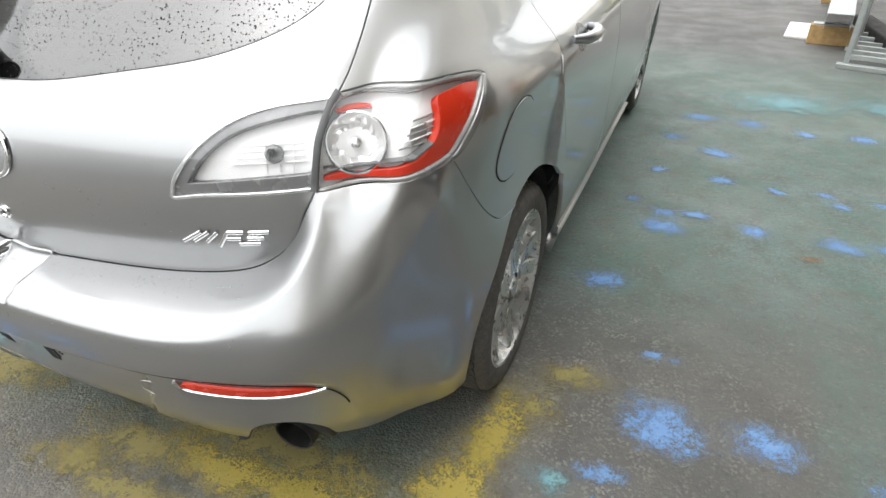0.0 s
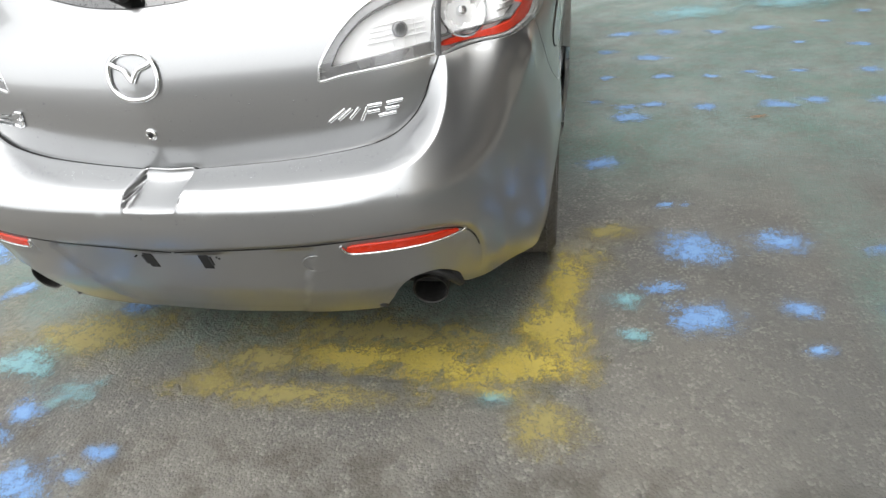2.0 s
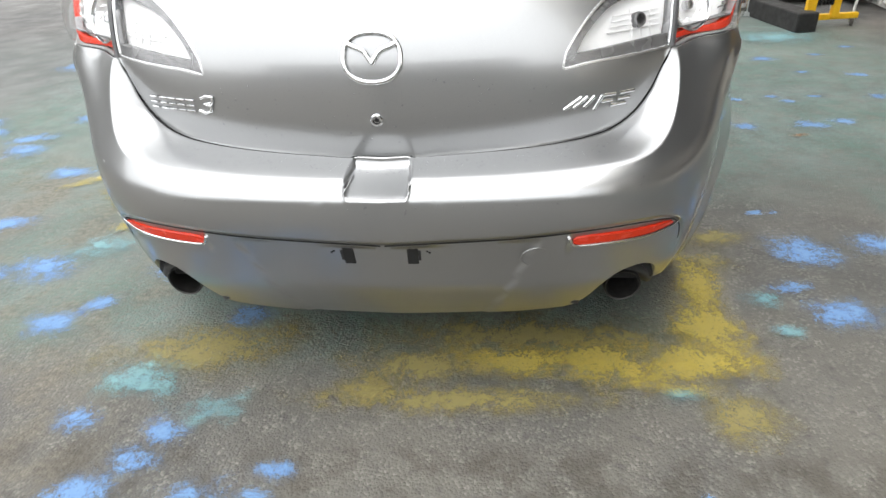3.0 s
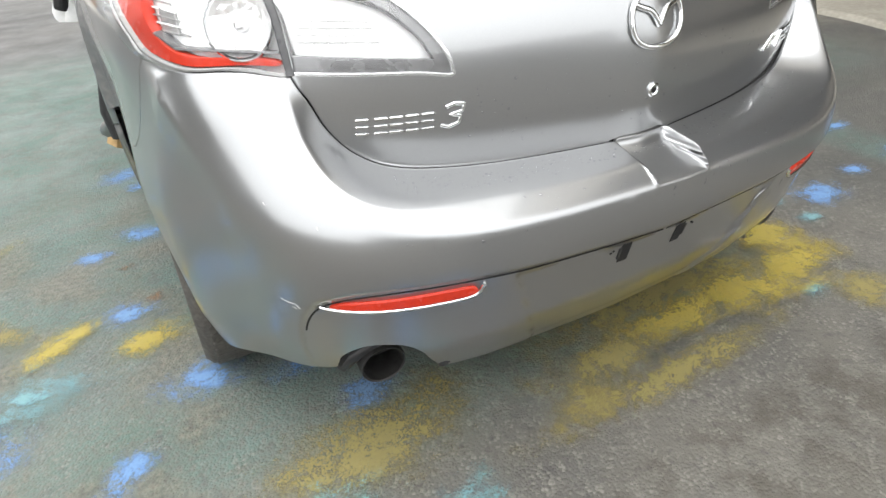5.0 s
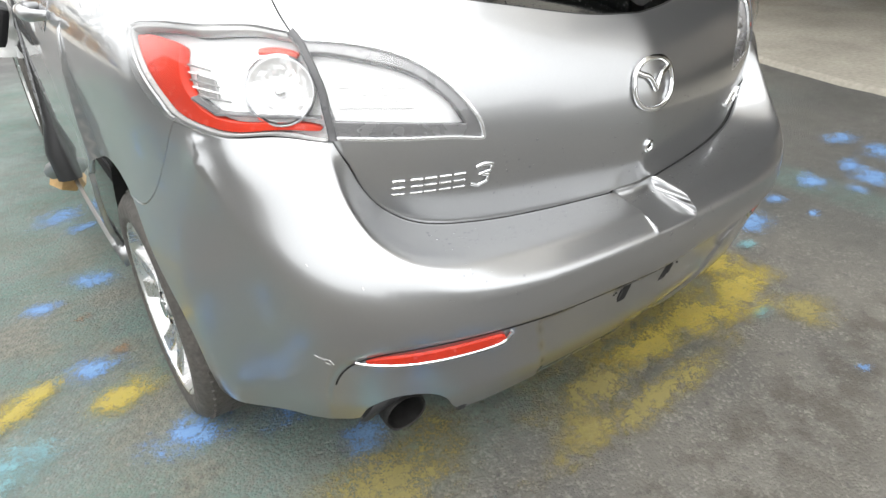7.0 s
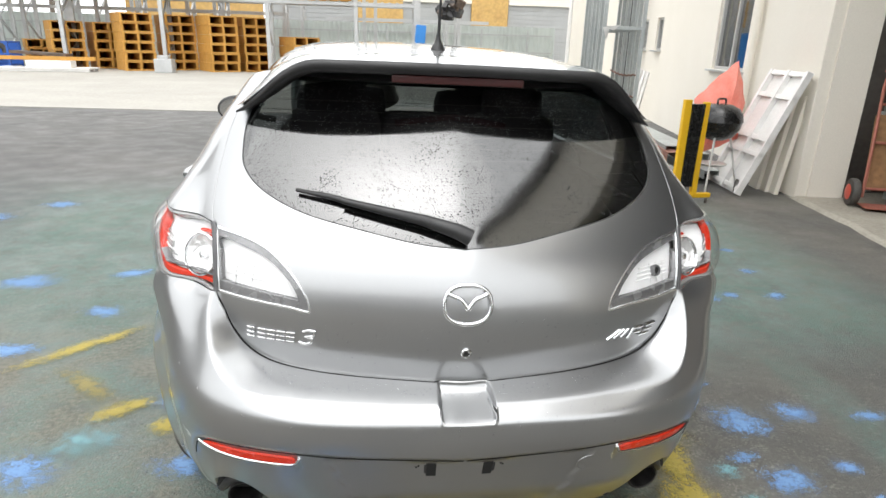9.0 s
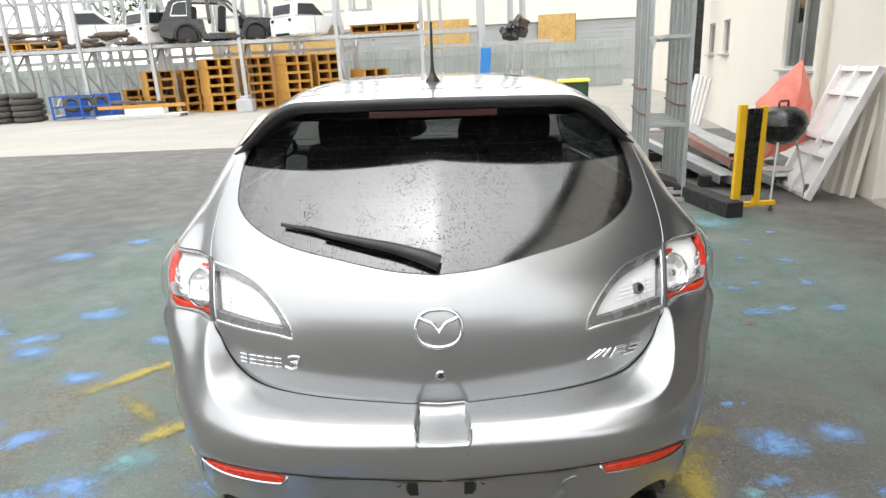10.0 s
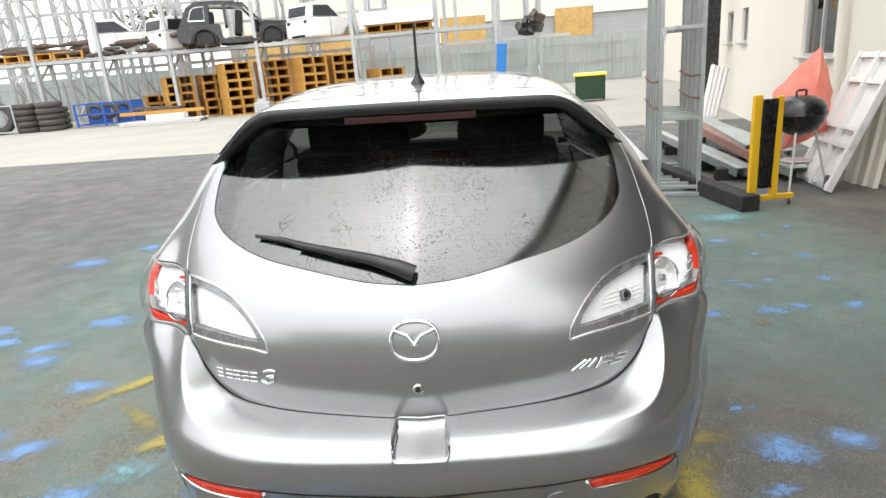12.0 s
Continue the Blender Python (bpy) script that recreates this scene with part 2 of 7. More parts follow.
def rear_y(x, z, away, s, inside):
    a = np.abs(x)
    soft = np.sqrt(x * x + 0.02**2) - 0.02
    tail = curve(REAR_MID, z) + 0.152 * soft + 0.40 * x**4 - 0.085 * sstep(0.67, 0.83, a) * (1 - sstep(1.0, 1.14, z))
    bump = curve(BUMPER, z) + 0.03 * soft + 0.44 * x**4
    bump = bump + curve(RECESS, z) * (1 - 0.45 * sstep(0.45, 0.66, a)) * inside
    flat = 1 - sstep(0.36, 0.60, a)
    foot = np.interp(s, *np.array(LAMP_FOOT).T)
    # the level shelf under the tailgate, with a finger notch, wrapping up round its corners as a narrow wall
    notch = 1 - sstep(0.060, 0.072, a)
    level = 0.68 + 0.32 * notch
    u = np.clip(away / 0.017, 0, 9) * (1 - notch) + np.clip(away / 0.047, 0, 2) ** 2.6 * notch
    shelf = u / (1 + u**14) ** (1 / 14)
    ridge = np.clip((away - 0.015) / 0.034, 0, 4)
    ridge = ridge / (1 + ridge**8) ** 0.125
    # outside it the corner falls from the lamp's foot to a crest
    round_off = cheek(s, z)
    w = ((level * shelf + (1 - level) * ridge) * flat + round_off * shelf * (1 - flat)) * np.clip((foot - z) / 0.012, 0, 1)
    return tail + (bump - tail) * w


def side_x(y, z):
    belly = np.interp(y, [0.9, 2.0, 3.2, 4.0, 4.5], [0, 0.0, 0.0, -0.03, -0.16])
    return curve(SIDE, z) + belly


def _outline(th, z, away, s, side=None, keen=None):
    """Distance from the pivot, along rays that turn from the rear (0) to the side (90 degrees)."""
    sn, cs = np.sin(th), np.cos(th)
    side = (side_x(PIVOT, z) if side is None else side) / np.maximum(sn, 1e-4)
    lo, hi = np.zeros_like(sn) + 0.05, np.zeros_like(sn) + 2.5
    inner = np.clip((fold_away(s, z) + 0.013) / 0.017, 0, 1) ** 2.6
    for _ in range(30):
        mid = (lo + hi) / 2
        inside = PIVOT - mid * cs > rear_y(np.minimum(mid * sn, 1.2), z, away, s, inner)
        lo, hi = np.where(inside, mid, lo), np.where(inside, hi, mid)
    far = (lo + hi) / 2
    keen = curve(KEEN, z) if keen is None else keen
    return (far**-keen + side**-keen) ** (-1 / keen)


_TH = np.linspace(0, np.pi / 2, 400)
_R = _outline(_TH, np.full(400, 0.75), np.full(400, -1.0), np.zeros(400), 0.880, 9.0)
_ARC = np.r_[0, np.cumsum(np.hypot(np.diff(_R * np.sin(_TH)), np.diff(_R * np.cos(_TH))))]
S_SIDE = float(_ARC[-1])


_JOIN_Z = np.linspace(0.1, 1.5, 141)
_JOIN = _outline(np.full(141, np.pi / 2), _JOIN_Z, np.full(141, 1.0), np.full(141, S_SIDE)) / side_x(PIVOT, _JOIN_Z) - 1


def skin(s, z):
    """The car's outer skin: s runs round the plan from the middle of the tail to the side and on to the nose, z is the height."""
    s, z = np.broadcast_arrays(np.asarray(s, float), np.asarray(z, float))
    a = np.abs(s)
    th = np.interp(a, _ARC, _TH)
    r = _outline(th, z, edge_away(a, z), a)
    on = a > S_SIDE
    join = np.interp(z, _JOIN_Z, _JOIN)
    y = np.where(on, PIVOT + a - S_SIDE, PIVOT - r * np.cos(th))
    x = np.where(on, side_x(y, z) * (1 + join * np.exp(-np.clip(a - S_SIDE, 0, 9) / 0.12)), r * np.sin(th))
    x = x + 0.038 * sstep(0.78, 0.95, a) * (1 - sstep(1.02, 1.40, a)) * (1 - sstep(0.55, 0.82, z))
    return np.stack([x * np.where(s < 0, -1, 1), y, z], -1)


def skin_normal(s, z, e=0.003):
    n = np.cross(skin(s + e, z) - skin(s - e, z), skin(s, z + e) - skin(s, z - e))
    return n / np.linalg.norm(n, axis=-1, keepdims=True)


def spl(keys, n=8):
    """A smooth open curve through keys."""
    k = [np.array(p, float) for p in keys]
    k = [2 * k[0] - k[1], *k, 2 * k[-1] - k[-2]]
    out = []
    for a, b, c, d in zip(k[:-3], k[1:-2], k[2:-1], k[3:]):
        for u in np.linspace(0, 1, n, endpoint=False):
            out.append(0.5 * (2 * b + (c - a) * u + (2 * a - 5 * b + 4 * c - d) * u * u + (3 * b - a - 3 * c + d) * u**3))
    return [tuple(p) for p in out] + [tuple(keys[-1])]


def flip(line):
    return [(-a, b) for a, b in line][::-1]


def even(loop, step):
    """A closed loop with points about a step apart, corners kept."""
    out = []
    for a, b in zip(loop, loop[1:] + loop[:1]):
        a, b = np.array(a), np.array(b)
        d = np.linalg.norm(b - a)
        if d < 1e-6:
            continue
        n = max(1, int(d / step))
        out += [tuple(a + (b - a) * i / n) for i in range(n)]
    return out


def area2(loop):
    p = np.array(loop)
    q = np.roll(p, -1, 0)
    return float((p[:, 0] * q[:, 1] - q[:, 0] * p[:, 1]).sum())


def inset(loop, d):
    """The loop moved inwards by d."""
    p = np.array(loop if area2(loop) > 0 else loop[::-1])
    t = np.roll(p, -1, 0) - np.roll(p, 1, 0)
    t /= np.maximum(np.linalg.norm(t, axis=1, keepdims=True), 1e-9)
    return [tuple(v) for v in p + d * np.stack([-t[:, 1], t[:, 0]], 1)]


def within(pts, loop):
    x, y = np.array(pts).T
    p = np.array(loop)
    inside = np.zeros(len(x), bool)
    for (a, b), (c, d) in zip(p, np.roll(p, -1, 0)):
        if b != d:
            inside ^= ((b > y) != (d > y)) & (x < (c - a) * (y - b) / (d - b) + a)
    return inside


def panel(name, loop, material, parent, label="", holes=(), step=0.016, gap=0.0022, thick=0.014, off=0.0, relief=None, surface=None, fine=(), edge=0.0012, rows=None):
    """A sheet of the car's skin inside a loop of (s, z), with turned-in edges."""
    from mathutils.geometry import delaunay_2d_cdt
    surf = surface or skin
    loops = [inset(even(loop, step * 0.6), gap)] + [even(h, step * 0.6) for h in holes]
    loops = [lp if area2(lp) > 0 else lp[::-1] for lp in loops]
    lo, hi = np.min(loops[0], 0), np.max(loops[0], 0)

    def lattice(lo, hi, st):
        gx, gy = np.meshgrid(np.arange(lo[0] + st / 2, hi[0], st), np.arange(lo[1] + st / 2, hi[1], st))
        gx[1::2] += st * 0.5
        return np.stack([gx.ravel(), gy.ravel()], 1)

    g = lattice(lo, hi, step)
    for a, b, st in fine:
        a, b = np.array(a), np.array(b)
        g = g[~((g > a) & (g < b)).all(1)]
        g = np.concatenate([g, lattice(a, b, st)])
    if rows is not None:
        out = edge_away(g[:, 0], g[:, 1])
        g = g[(out < 0) | (out > 0.060) | (np.abs(g[:, 0]) < 0.1)]
        g = g[np.abs(fold_away(g[:, 0], g[:, 1])) > 0.015]
    keep = within(g, loops[0])
    for h in loops[1:]:
        keep &= ~within(g, h)
    g = g[keep]
    rim = np.array([p for lp in loops for p in lp])
    if len(g):
        far = np.min([np.hypot(*(g - r).T) for r in rim], 0)
        g = g[far > step * 0.33]
    if rows is not None:
        g = np.concatenate([g, rows[within(rows, loops[0])]])
    pts = [Vector(p) for p in rim] + [Vector(p) for p in g]
    edges, at = [], 0
    for lp in loops:
        edges += [(at + i, at + (i + 1) % len(lp)) for i in range(len(lp))]
        at += len(lp)
    vs, es, fs, *_ = delaunay_2d_cdt(pts, edges, [], 0, 1e-7)
    v2 = np.array([tuple(v) for v in vs])
    tri = np.array([f for f in fs if len(f) == 3])
    mid = v2[tri].mean(1)
    ok = within(mid, loops[0])
    for h in loops[1:]:
        ok &= ~within(mid, h)
    tri = tri[ok]

    def at_skin(q, depth=0.0):
        e = 0.003
        n = np.cross(surf(q[:, 0] + e, q[:, 1]) - surf(q[:, 0] - e, q[:, 1]), surf(q[:, 0], q[:, 1] + e) - surf(q[:, 0], q[:, 1] - e))
        n /= np.maximum(np.linalg.norm(n, axis=1, keepdims=True), 1e-9)
        r = relief(q[:, 0], q[:, 1]) if relief else 0.0
        return surf(q[:, 0], q[:, 1]) + n * np.reshape(off + r - depth, (-1, 1)), n

    p3, n3 = at_skin(v2)
    if relief:
        def bumped(q):
            return at_skin(q)[0]
        e = np.array([0.002, 0]), np.array([0, 0.002])
        n3 = np.cross(bumped(v2 + e[0]) - bumped(v2 - e[0]), bumped(v2 + e[1]) - bumped(v2 - e[1]))
        n3 /= np.maximum(np.linalg.norm(n3, axis=1, keepdims=True), 1e-9)
    verts, normals, faces = [p3], [n3], [tuple(t) for t in tri]
    base = len(p3)
    for lp in loops:
        q = np.array(lp)
        ids = [int(np.argmin(np.hypot(*(v2 - c).T))) for c in q]
        t = np.roll(q, -1, 0) - np.roll(q, 1, 0)
        t /= np.maximum(np.linalg.norm(t, axis=1, keepdims=True), 1e-9)
        out = np.stack([t[:, 1], -t[:, 0]], 1) * (1 if lp is loops[0] else -1)
        a, na = at_skin(q + out * edge, edge)
        b, nb = at_skin(q + out * edge, thick)
        side = surf(q[:, 0] + out[:, 0] * 0.004, q[:, 1] + out[:, 1] * 0.004) - surf(q[:, 0], q[:, 1])
        side /= np.maximum(np.linalg.norm(side, axis=1, keepdims=True), 1e-9)
        m = na + side
        m /= np.linalg.norm(m, axis=1, keepdims=True)
        k = len(q)
        verts += [a, b]
        normals += [m, side]
        for i in range(k):
            j = (i + 1) % k
            if lp is loops[0]:
                quads = ((ids[i], base + i, base + j, ids[j]), (base + i, base + k + i, base + k + j, base + j))
            else:
                quads = ((ids[i], ids[j], base + j, base + i), (base + i, base + j, base + k + j, base + k + i))
            faces += quads
        base += 2 * k
    verts, normals = np.concatenate(verts), np.concatenate(normals)
    me = bpy.data.meshes.new(name)
    me.from_pydata(verts.tolist(), [], [tuple(int(i) for i in f) for f in faces])
    me.validate()
    for p in me.polygons:
        p.use_smooth = True
    if len(me.vertices) == len(normals):
        me.normals_split_custom_set_from_vertices(normals.tolist())
    me.materials.append(material)
    ob = new(name, me)
    ob.parent = parent
    return tagged(ob, label) if label else ob


# Lines of the body, right half, as (s, z).
LAMP_IN_TOP = spl([(0.384, 0.822), (0.396, 0.858), (0.444, 0.912), (0.51, 0.954), (0.59, 0.978), (0.69, 0.990), (0.712, 0.994)])
LAMP_IN_LOW = spl([(0.645, 0.838), (0.548, 0.831), (0.446, 0.824), (0.394, 0.816), (0.384, 0.822)])
SPLIT = spl([(0.712, 0.994), (0.692, 0.974), (0.664, 0.926), (0.652, 0.878), (0.645, 0.838)])
LAMP_OUT_TOP = spl([(0.712, 0.994), (0.80, 1.005), (0.92, 1.008), (1.02, 1.0), (1.052, 0.992)])
LAMP_OUT_LOW = spl([(1.052, 0.992), (1.022, 0.962), (0.99, 0.928), (0.957, 0.896), (0.92, 0.869), (0.838, 0.854), (0.755, 0.849), (0.645, 0.838)])
HATCH_LOW = spl(HATCH_EDGE[:-1] + [(0.645, 0.838)])
HATCH_UP = spl([(0.712, 0.994), (0.785, 1.07), (0.85, 1.145), (0.94, 1.225), (0.985, 1.27), (1.0, 1.31), (0.99, 1.365)])
GLASS = spl([(0.0, 0.977), (0.13, 0.983), (0.29, 1.005), (0.475, 1.034), (0.632, 1.077), (0.74, 1.126), (0.806, 1.172), (0.875, 1.23), (0.912, 1.275), (0.921, 1.31), (0.911, 1.352)])
QUARTER = spl([(0.92, 0.869), (0.968, 0.796), (1.03, 0.712), (1.08, 0.674), (1.13, 0.663), (1.185, 0.661)])
HUB_S, HUB_Z, ARCH = 1.305, 0.31, 0.375
ARCH_REAR = [(HUB_S + (ARCH - 0.0006 * (a - 112)) * math.cos(radians(a)), HUB_Z + (ARCH - 0.0006 * (a - 112)) * math.sin(radians(a))) for a in range(112, 193, 5)]
ARCH_FRONT = [(HUB_S + ARCH * math.cos(radians(a)), HUB_Z + ARCH * math.sin(radians(a))) for a in range(-8, 113, 5)]
TAIL_LOW = spl([(0.975, 0.228), (0.918, 0.230), (0.84, 0.245), (0.75, 0.256), (0.66, 0.272), (0.632, 0.285)], 4) + spl([(0.628, 0.295), (0.608, 0.335), (0.56, 0.366), (0.505, 0.362), (0.472, 0.33), (0.456, 0.28), (0.44, 0.242)], 5) + spl([(0.42, 0.232), (0.25, 0.212), (0.0, 0.204)], 6)
DOOR_REAR = spl([(1.485, 1.04), (1.488, 0.96), (1.47, 0.886), (1.50, 0.80), (1.53, 0.742), (1.576, 0.652)])

# ---- the car ----
ROLL, YAW = 1.25, 0.6
car = thing("hatchback_car", "silver five-door hatchback with wet paint, parked on painted asphalt", "car", pose(-0.016, 0, 0, 0, ROLL, YAW))


def bumper_relief(s, z):
    a = np.abs(s)
    deep = fold_away(s, z)
    plate = (1 - sstep(0.290, 0.302, a - 0.28 * (z - 0.45))) * sstep(0.20, 0.23, z) * sstep(0.014, 0.022, deep)
    scoop = (1 - sstep(0.122, 0.136, np.abs(a - 0.496))) * sstep(0.436, 0.446, z) * sstep(0.0, 0.006, deep)
    return -0.007 * plate - 0.006 * scoop


def hatch_relief(s, z):
    return -0.005 * np.exp(-((s / (0.05 + 0.35 * np.clip(0.70 - z, 0, 1))) ** 4)) * (1 - sstep(0.645, 0.715, z))


glass_loop = GLASS + flip(GLASS)
lamp_in = LAMP_IN_TOP + SPLIT + LAMP_IN_LOW
lamp_out = LAMP_OUT_TOP + LAMP_OUT_LOW + SPLIT[::-1]
hatch_loop = HATCH_LOW + SPLIT[::-1] + HATCH_UP + flip(HATCH_UP) + flip(SPLIT[::-1]) + flip(HATCH_LOW)
hatch = panel("tailgate", hatch_loop, PAINT, car, "silver tailgate with a wet rear window", holes=[inset(glass_loop, 0.004), inset(lamp_in, 0.004), inset(flip(lamp_in), 0.004)], relief=hatch_relief, step=0.014)
panel("window_seal", inset(glass_loop, -0.003), BLACK, hatch, holes=[inset(glass_loop, 0.006)], step=0.02, gap=0.0, thick=0.01, off=-0.0005)
window = panel("rear_window", inset(glass_loop, 0.004), TINT, hatch, "dark tinted rear window with rain drops", step=0.03, gap=0.0, thick=0.005, off=-0.002)
HEATER = mat("heater_wire", (0.16, 0.14, 0.12), 0.6, grain=0.1, grain_size=90, stain=0.2, stain_size=9)
HEATER_HALF = [(0.99, 0.08), (1.02, 0.30), (1.06, 0.50), (1.10, 0.64), (1.15, 0.74), (1.20, 0.80), (1.26, 0.86), (1.34, 0.88)]
bumper_loop = HATCH_LOW + [p for p in LAMP_OUT_LOW[::-1] if p[0] <= 0.921] + QUARTER + ARCH_REAR + TAIL_LOW
bumper_loop = bumper_loop + flip(bumper_loop)
shelf_rows = []


def beside(keys, d):
    """Points along a line of the bumper, moved sideways by d."""
    line = _smooth_line(keys, 170)
    way = line[1:] - line[:-1]
    way /= np.hypot(*way.T)[:, None]
    return (line[1:] + line[:-1]) / 2 + np.stack([way[:, 1], -way[:, 0]], 1) * d


for d in (0.005, 0.010, 0.014, 0.017, 0.0195, 0.022, 0.0245, 0.027, 0.030, 0.034, 0.039, 0.045, 0.052):
    spot = beside(HATCH_EDGE, d)
    spot = spot[(spot[:, 0] > 0.1) & (spot[:, 0] < 0.655)]
    shelf_rows += [spot, spot * (-1, 1)]
for d in (-0.0135, -0.010, -0.007, -0.0045, -0.0025, -0.001, 0.0005, 0.002, 0.0033, 0.0045, 0.007, 0.011):
    spot = beside([tuple(p) for p in FOLD[::6]], d)
    spot = spot[(spot[:, 0] > 0.003) & (spot[:, 1] > 0.23)]
    shelf_rows += [spot, spot * (-1, 1)]
shelf_rows = np.concatenate(shelf_rows)
bumper = panel("rear_bumper", bumper_loop, PAINT, car, "silver rear bumper, scuffed at the lower corner", relief=bumper_relief, step=0.013, fine=[((-0.1, 0.575), (0.1, 0.65), 0.004)], rows=shelf_rows)


def placed(s, z, off=0.0):
    """Pose on the skin: x along s, y up the skin, z outwards."""
    p = skin(np.array([s]), np.array([z]))[0]
    n = skin_normal(np.array([s]), np.array([z]))[0]
    n = Vector(n)
    x = Vector((0, 0, 1)).cross(n).normalized()
    y = n.cross(x)
    m = Matrix((x, y, n)).transposed().to_4x4()
    m.translation = Vector(p) + n * off
    return m


def on_skin(bm, off=0.0, s0=0.0, z0=0.0):
    """Bends a flat mesh (x along s, y up, z outwards) on to the skin."""
    vs = list(bm.verts)
    q = np.array([(v.co.x + s0, v.co.y + z0) for v in vs])
    h = np.array([v.co.z for v in vs]) + off
    p = skin(q[:, 0], q[:, 1]) + skin_normal(q[:, 0], q[:, 1]) * h[:, None]
    for v, c in zip(vs, p):
        v.co = c
    return bm


def ribbon(line, width, height, closed=False, taper=False):
    """A flat raised strip along a line of (x, y), in z from 0 to height."""
    bm = bmesh.new()
    p = np.array(line, float)
    k = len(p)
    t = (np.roll(p, -1, 0) - np.roll(p, 1, 0)) if closed else np.gradient(p, axis=0)
    t /= np.maximum(np.linalg.norm(t, axis=1, keepdims=True), 1e-9)
    n = np.stack([-t[:, 1], t[:, 0]], 1)
    w = np.array([width * (1 - 0.75 * (i / (k - 1)) if taper else 1) for i in range(k)])[:, None]
    rows = []
    for o, h in ((-0.5, 0), (-0.42, height * 0.75), (-0.25, height), (0.25, height), (0.42, height * 0.75), (0.5, 0)):
        rows.append([bm.verts.new((*(a + c * o * b), h)) for a, b, c in zip(p, n, w)])
    rng = range(k if closed else k - 1)
    for a, b in zip(rows[:-1], rows[1:]):
        for i in rng:
            bm.faces.new((a[i], a[(i + 1) % k], b[(i + 1) % k], b[i]))
    if not closed:
        bm.faces.new([r[0] for r in rows])
        bm.faces.new([r[-1] for r in rows][::-1])
    return bm


# dark strip drawn as the fold's shade line, where lower moulding meets bumper
seam_line = beside([tuple(p) for p in FOLD[::6]], 0.0085)
seam_line = seam_line[(seam_line[:, 1] > 0.40) & (seam_line[:, 0] > 0)][::2]
for side in (1, -1):
    part("moulding_seam", on_skin(ribbon(seam_line * (side, 1), 0.0035, 0.0012), 0.0002), SHUT, bumper)

# emblem, lettering and lock on the tailgate
ring = [(0.058 * math.copysign(abs(math.cos(a)) ** 0.85, math.cos(a)), 0.046 * math.copysign(abs(math.sin(a)) ** 0.85, math.sin(a))) for a in np.linspace(0, 2 * math.pi, 48, endpoint=False)]
emblem = part("emblem", on_skin(ribbon(ring, 0.0105, 0.006, True), 0.002, -0.002, 0.861), CHROME, hatch, "chrome oval emblem", smooth=50)
for k in (1, -1):
    wing = spl([(0.050 * k, 0.026), (0.036 * k, 0.020), (0.016 * k, 0.012), (0.0, -0.010)], 6)
    part("emblem_bar", on_skin(ribbon(wing[::-1], 0.011, 0.006, taper=False), 0.002, -0.002, 0.861), CHROME, emblem, smooth=50)


def stroke_badge(name, strokes, s0, z0, label, w=0.006, slant=0.2):
    """Raised chrome bars for lettering."""
    holder = None
    for line in strokes:
        line = [(x + slant * y, y) for x, y in line]
        dense = []
        for a, b in zip(line[:-1], line[1:]):
            dense += [tuple(np.array(a) + (np.array(b) - np.array(a)) * u) for u in (0, 0.25, 0.5, 0.75)]
        dense.append(line[-1])
        ob = part(name if holder is None else "letter_bar", on_skin(ribbon(dense, w, 0.004), 0.0015, s0, z0), CHROME, holder or hatch, label if holder is None else "", smooth=50)
        holder = holder or ob


H = 0.024
name_bars = []
for i, x in enumerate((0.0, 0.031, 0.056, 0.082, 0.108)):
    name_bars += [[(x, H), (x + 0.021, H)], [(x, 0.0), (x + 0.021, 0.0)], [(x, H * 0.5), (x + 0.021, H * 0.5)]]
stroke_badge("name_badge", name_bars, -0.556, 0.738, "chrome lettering bars", 0.0045, 0.1)
stroke_badge("number_badge", [[(0.0, 0.031), (0.014, 0.036), (0.030, 0.034), (0.030, 0.022), (0.010, 0.018), (0.028, 0.015), (0.028, 0.003), (0.012, -0.003), (-0.004, 0.002)]], -0.412, 0.738, "chrome numeral 3", 0.0065, 0.25)
stroke_badge("model_badge", [[(0.0, 0.0), (0.030, 0.024)], [(0.020, 0.002), (0.044, 0.024)], [(0.044, 0.002), (0.060, 0.024)], [(0.070, -0.006), (0.078, 0.024)], [(0.078, 0.024), (0.108, 0.025)], [(0.080, 0.011), (0.106, 0.012)], [(0.118, 0.025), (0.154, 0.027)], [(0.118, 0.013), (0.148, 0.014)], [(0.106, 0.0), (0.144, 0.002)]], 0.394, 0.733, "chrome slanted bars", 0.0085, 0.3)
lock = part("lock_barrel", lathe([(0.0135, -0.002), (0.0135, 0.003), (0.0115, 0.005), (0.0085, 0.005), (0.0065, 0.001), (0.0, 0.001)], 24, placed(-0.001, 0.737)), CHROME, hatch, "chrome lock barrel", smooth=40)
part("keyhole", lathe([(0.0055, 0.001), (0.0045, 0.003), (0.0, 0.003)], 16, placed(-0.001, 0.737)), SHUT, lock)

# plate bracket slots, tow-eye cap, reflectors
for s in (-0.076, 0.059):
    b = bmesh.new()
    add_box(b, (0.024, 0.050, 0.006), Matrix.Translation((0, 0, 0)), 0.002)
    part("bracket_slot", on_skin(b, -0.0088, s, 0.441), SHUT, bumper)
    part("bracket_clip", on_skin(box((0.006, 0.030, 0.008), Matrix.Translation((-0.014 * (1 if s < 0 else -1), 0.002, 0)), 0.002), -0.0085, s, 0.441), BLACK, bumper)
    for dx in (0.035, 0.030):
        part("screw_hole", on_skin(lathe([(0.0028, 0.0), (0.0022, 0.0025), (0.0, 0.0025)], 10, Matrix.Translation((dx * (1 if s > 0 else -1), 0.01 if dx > 0.031 else 0.014, 0))), -0.008, s, 0.441), SHUT, bumper)
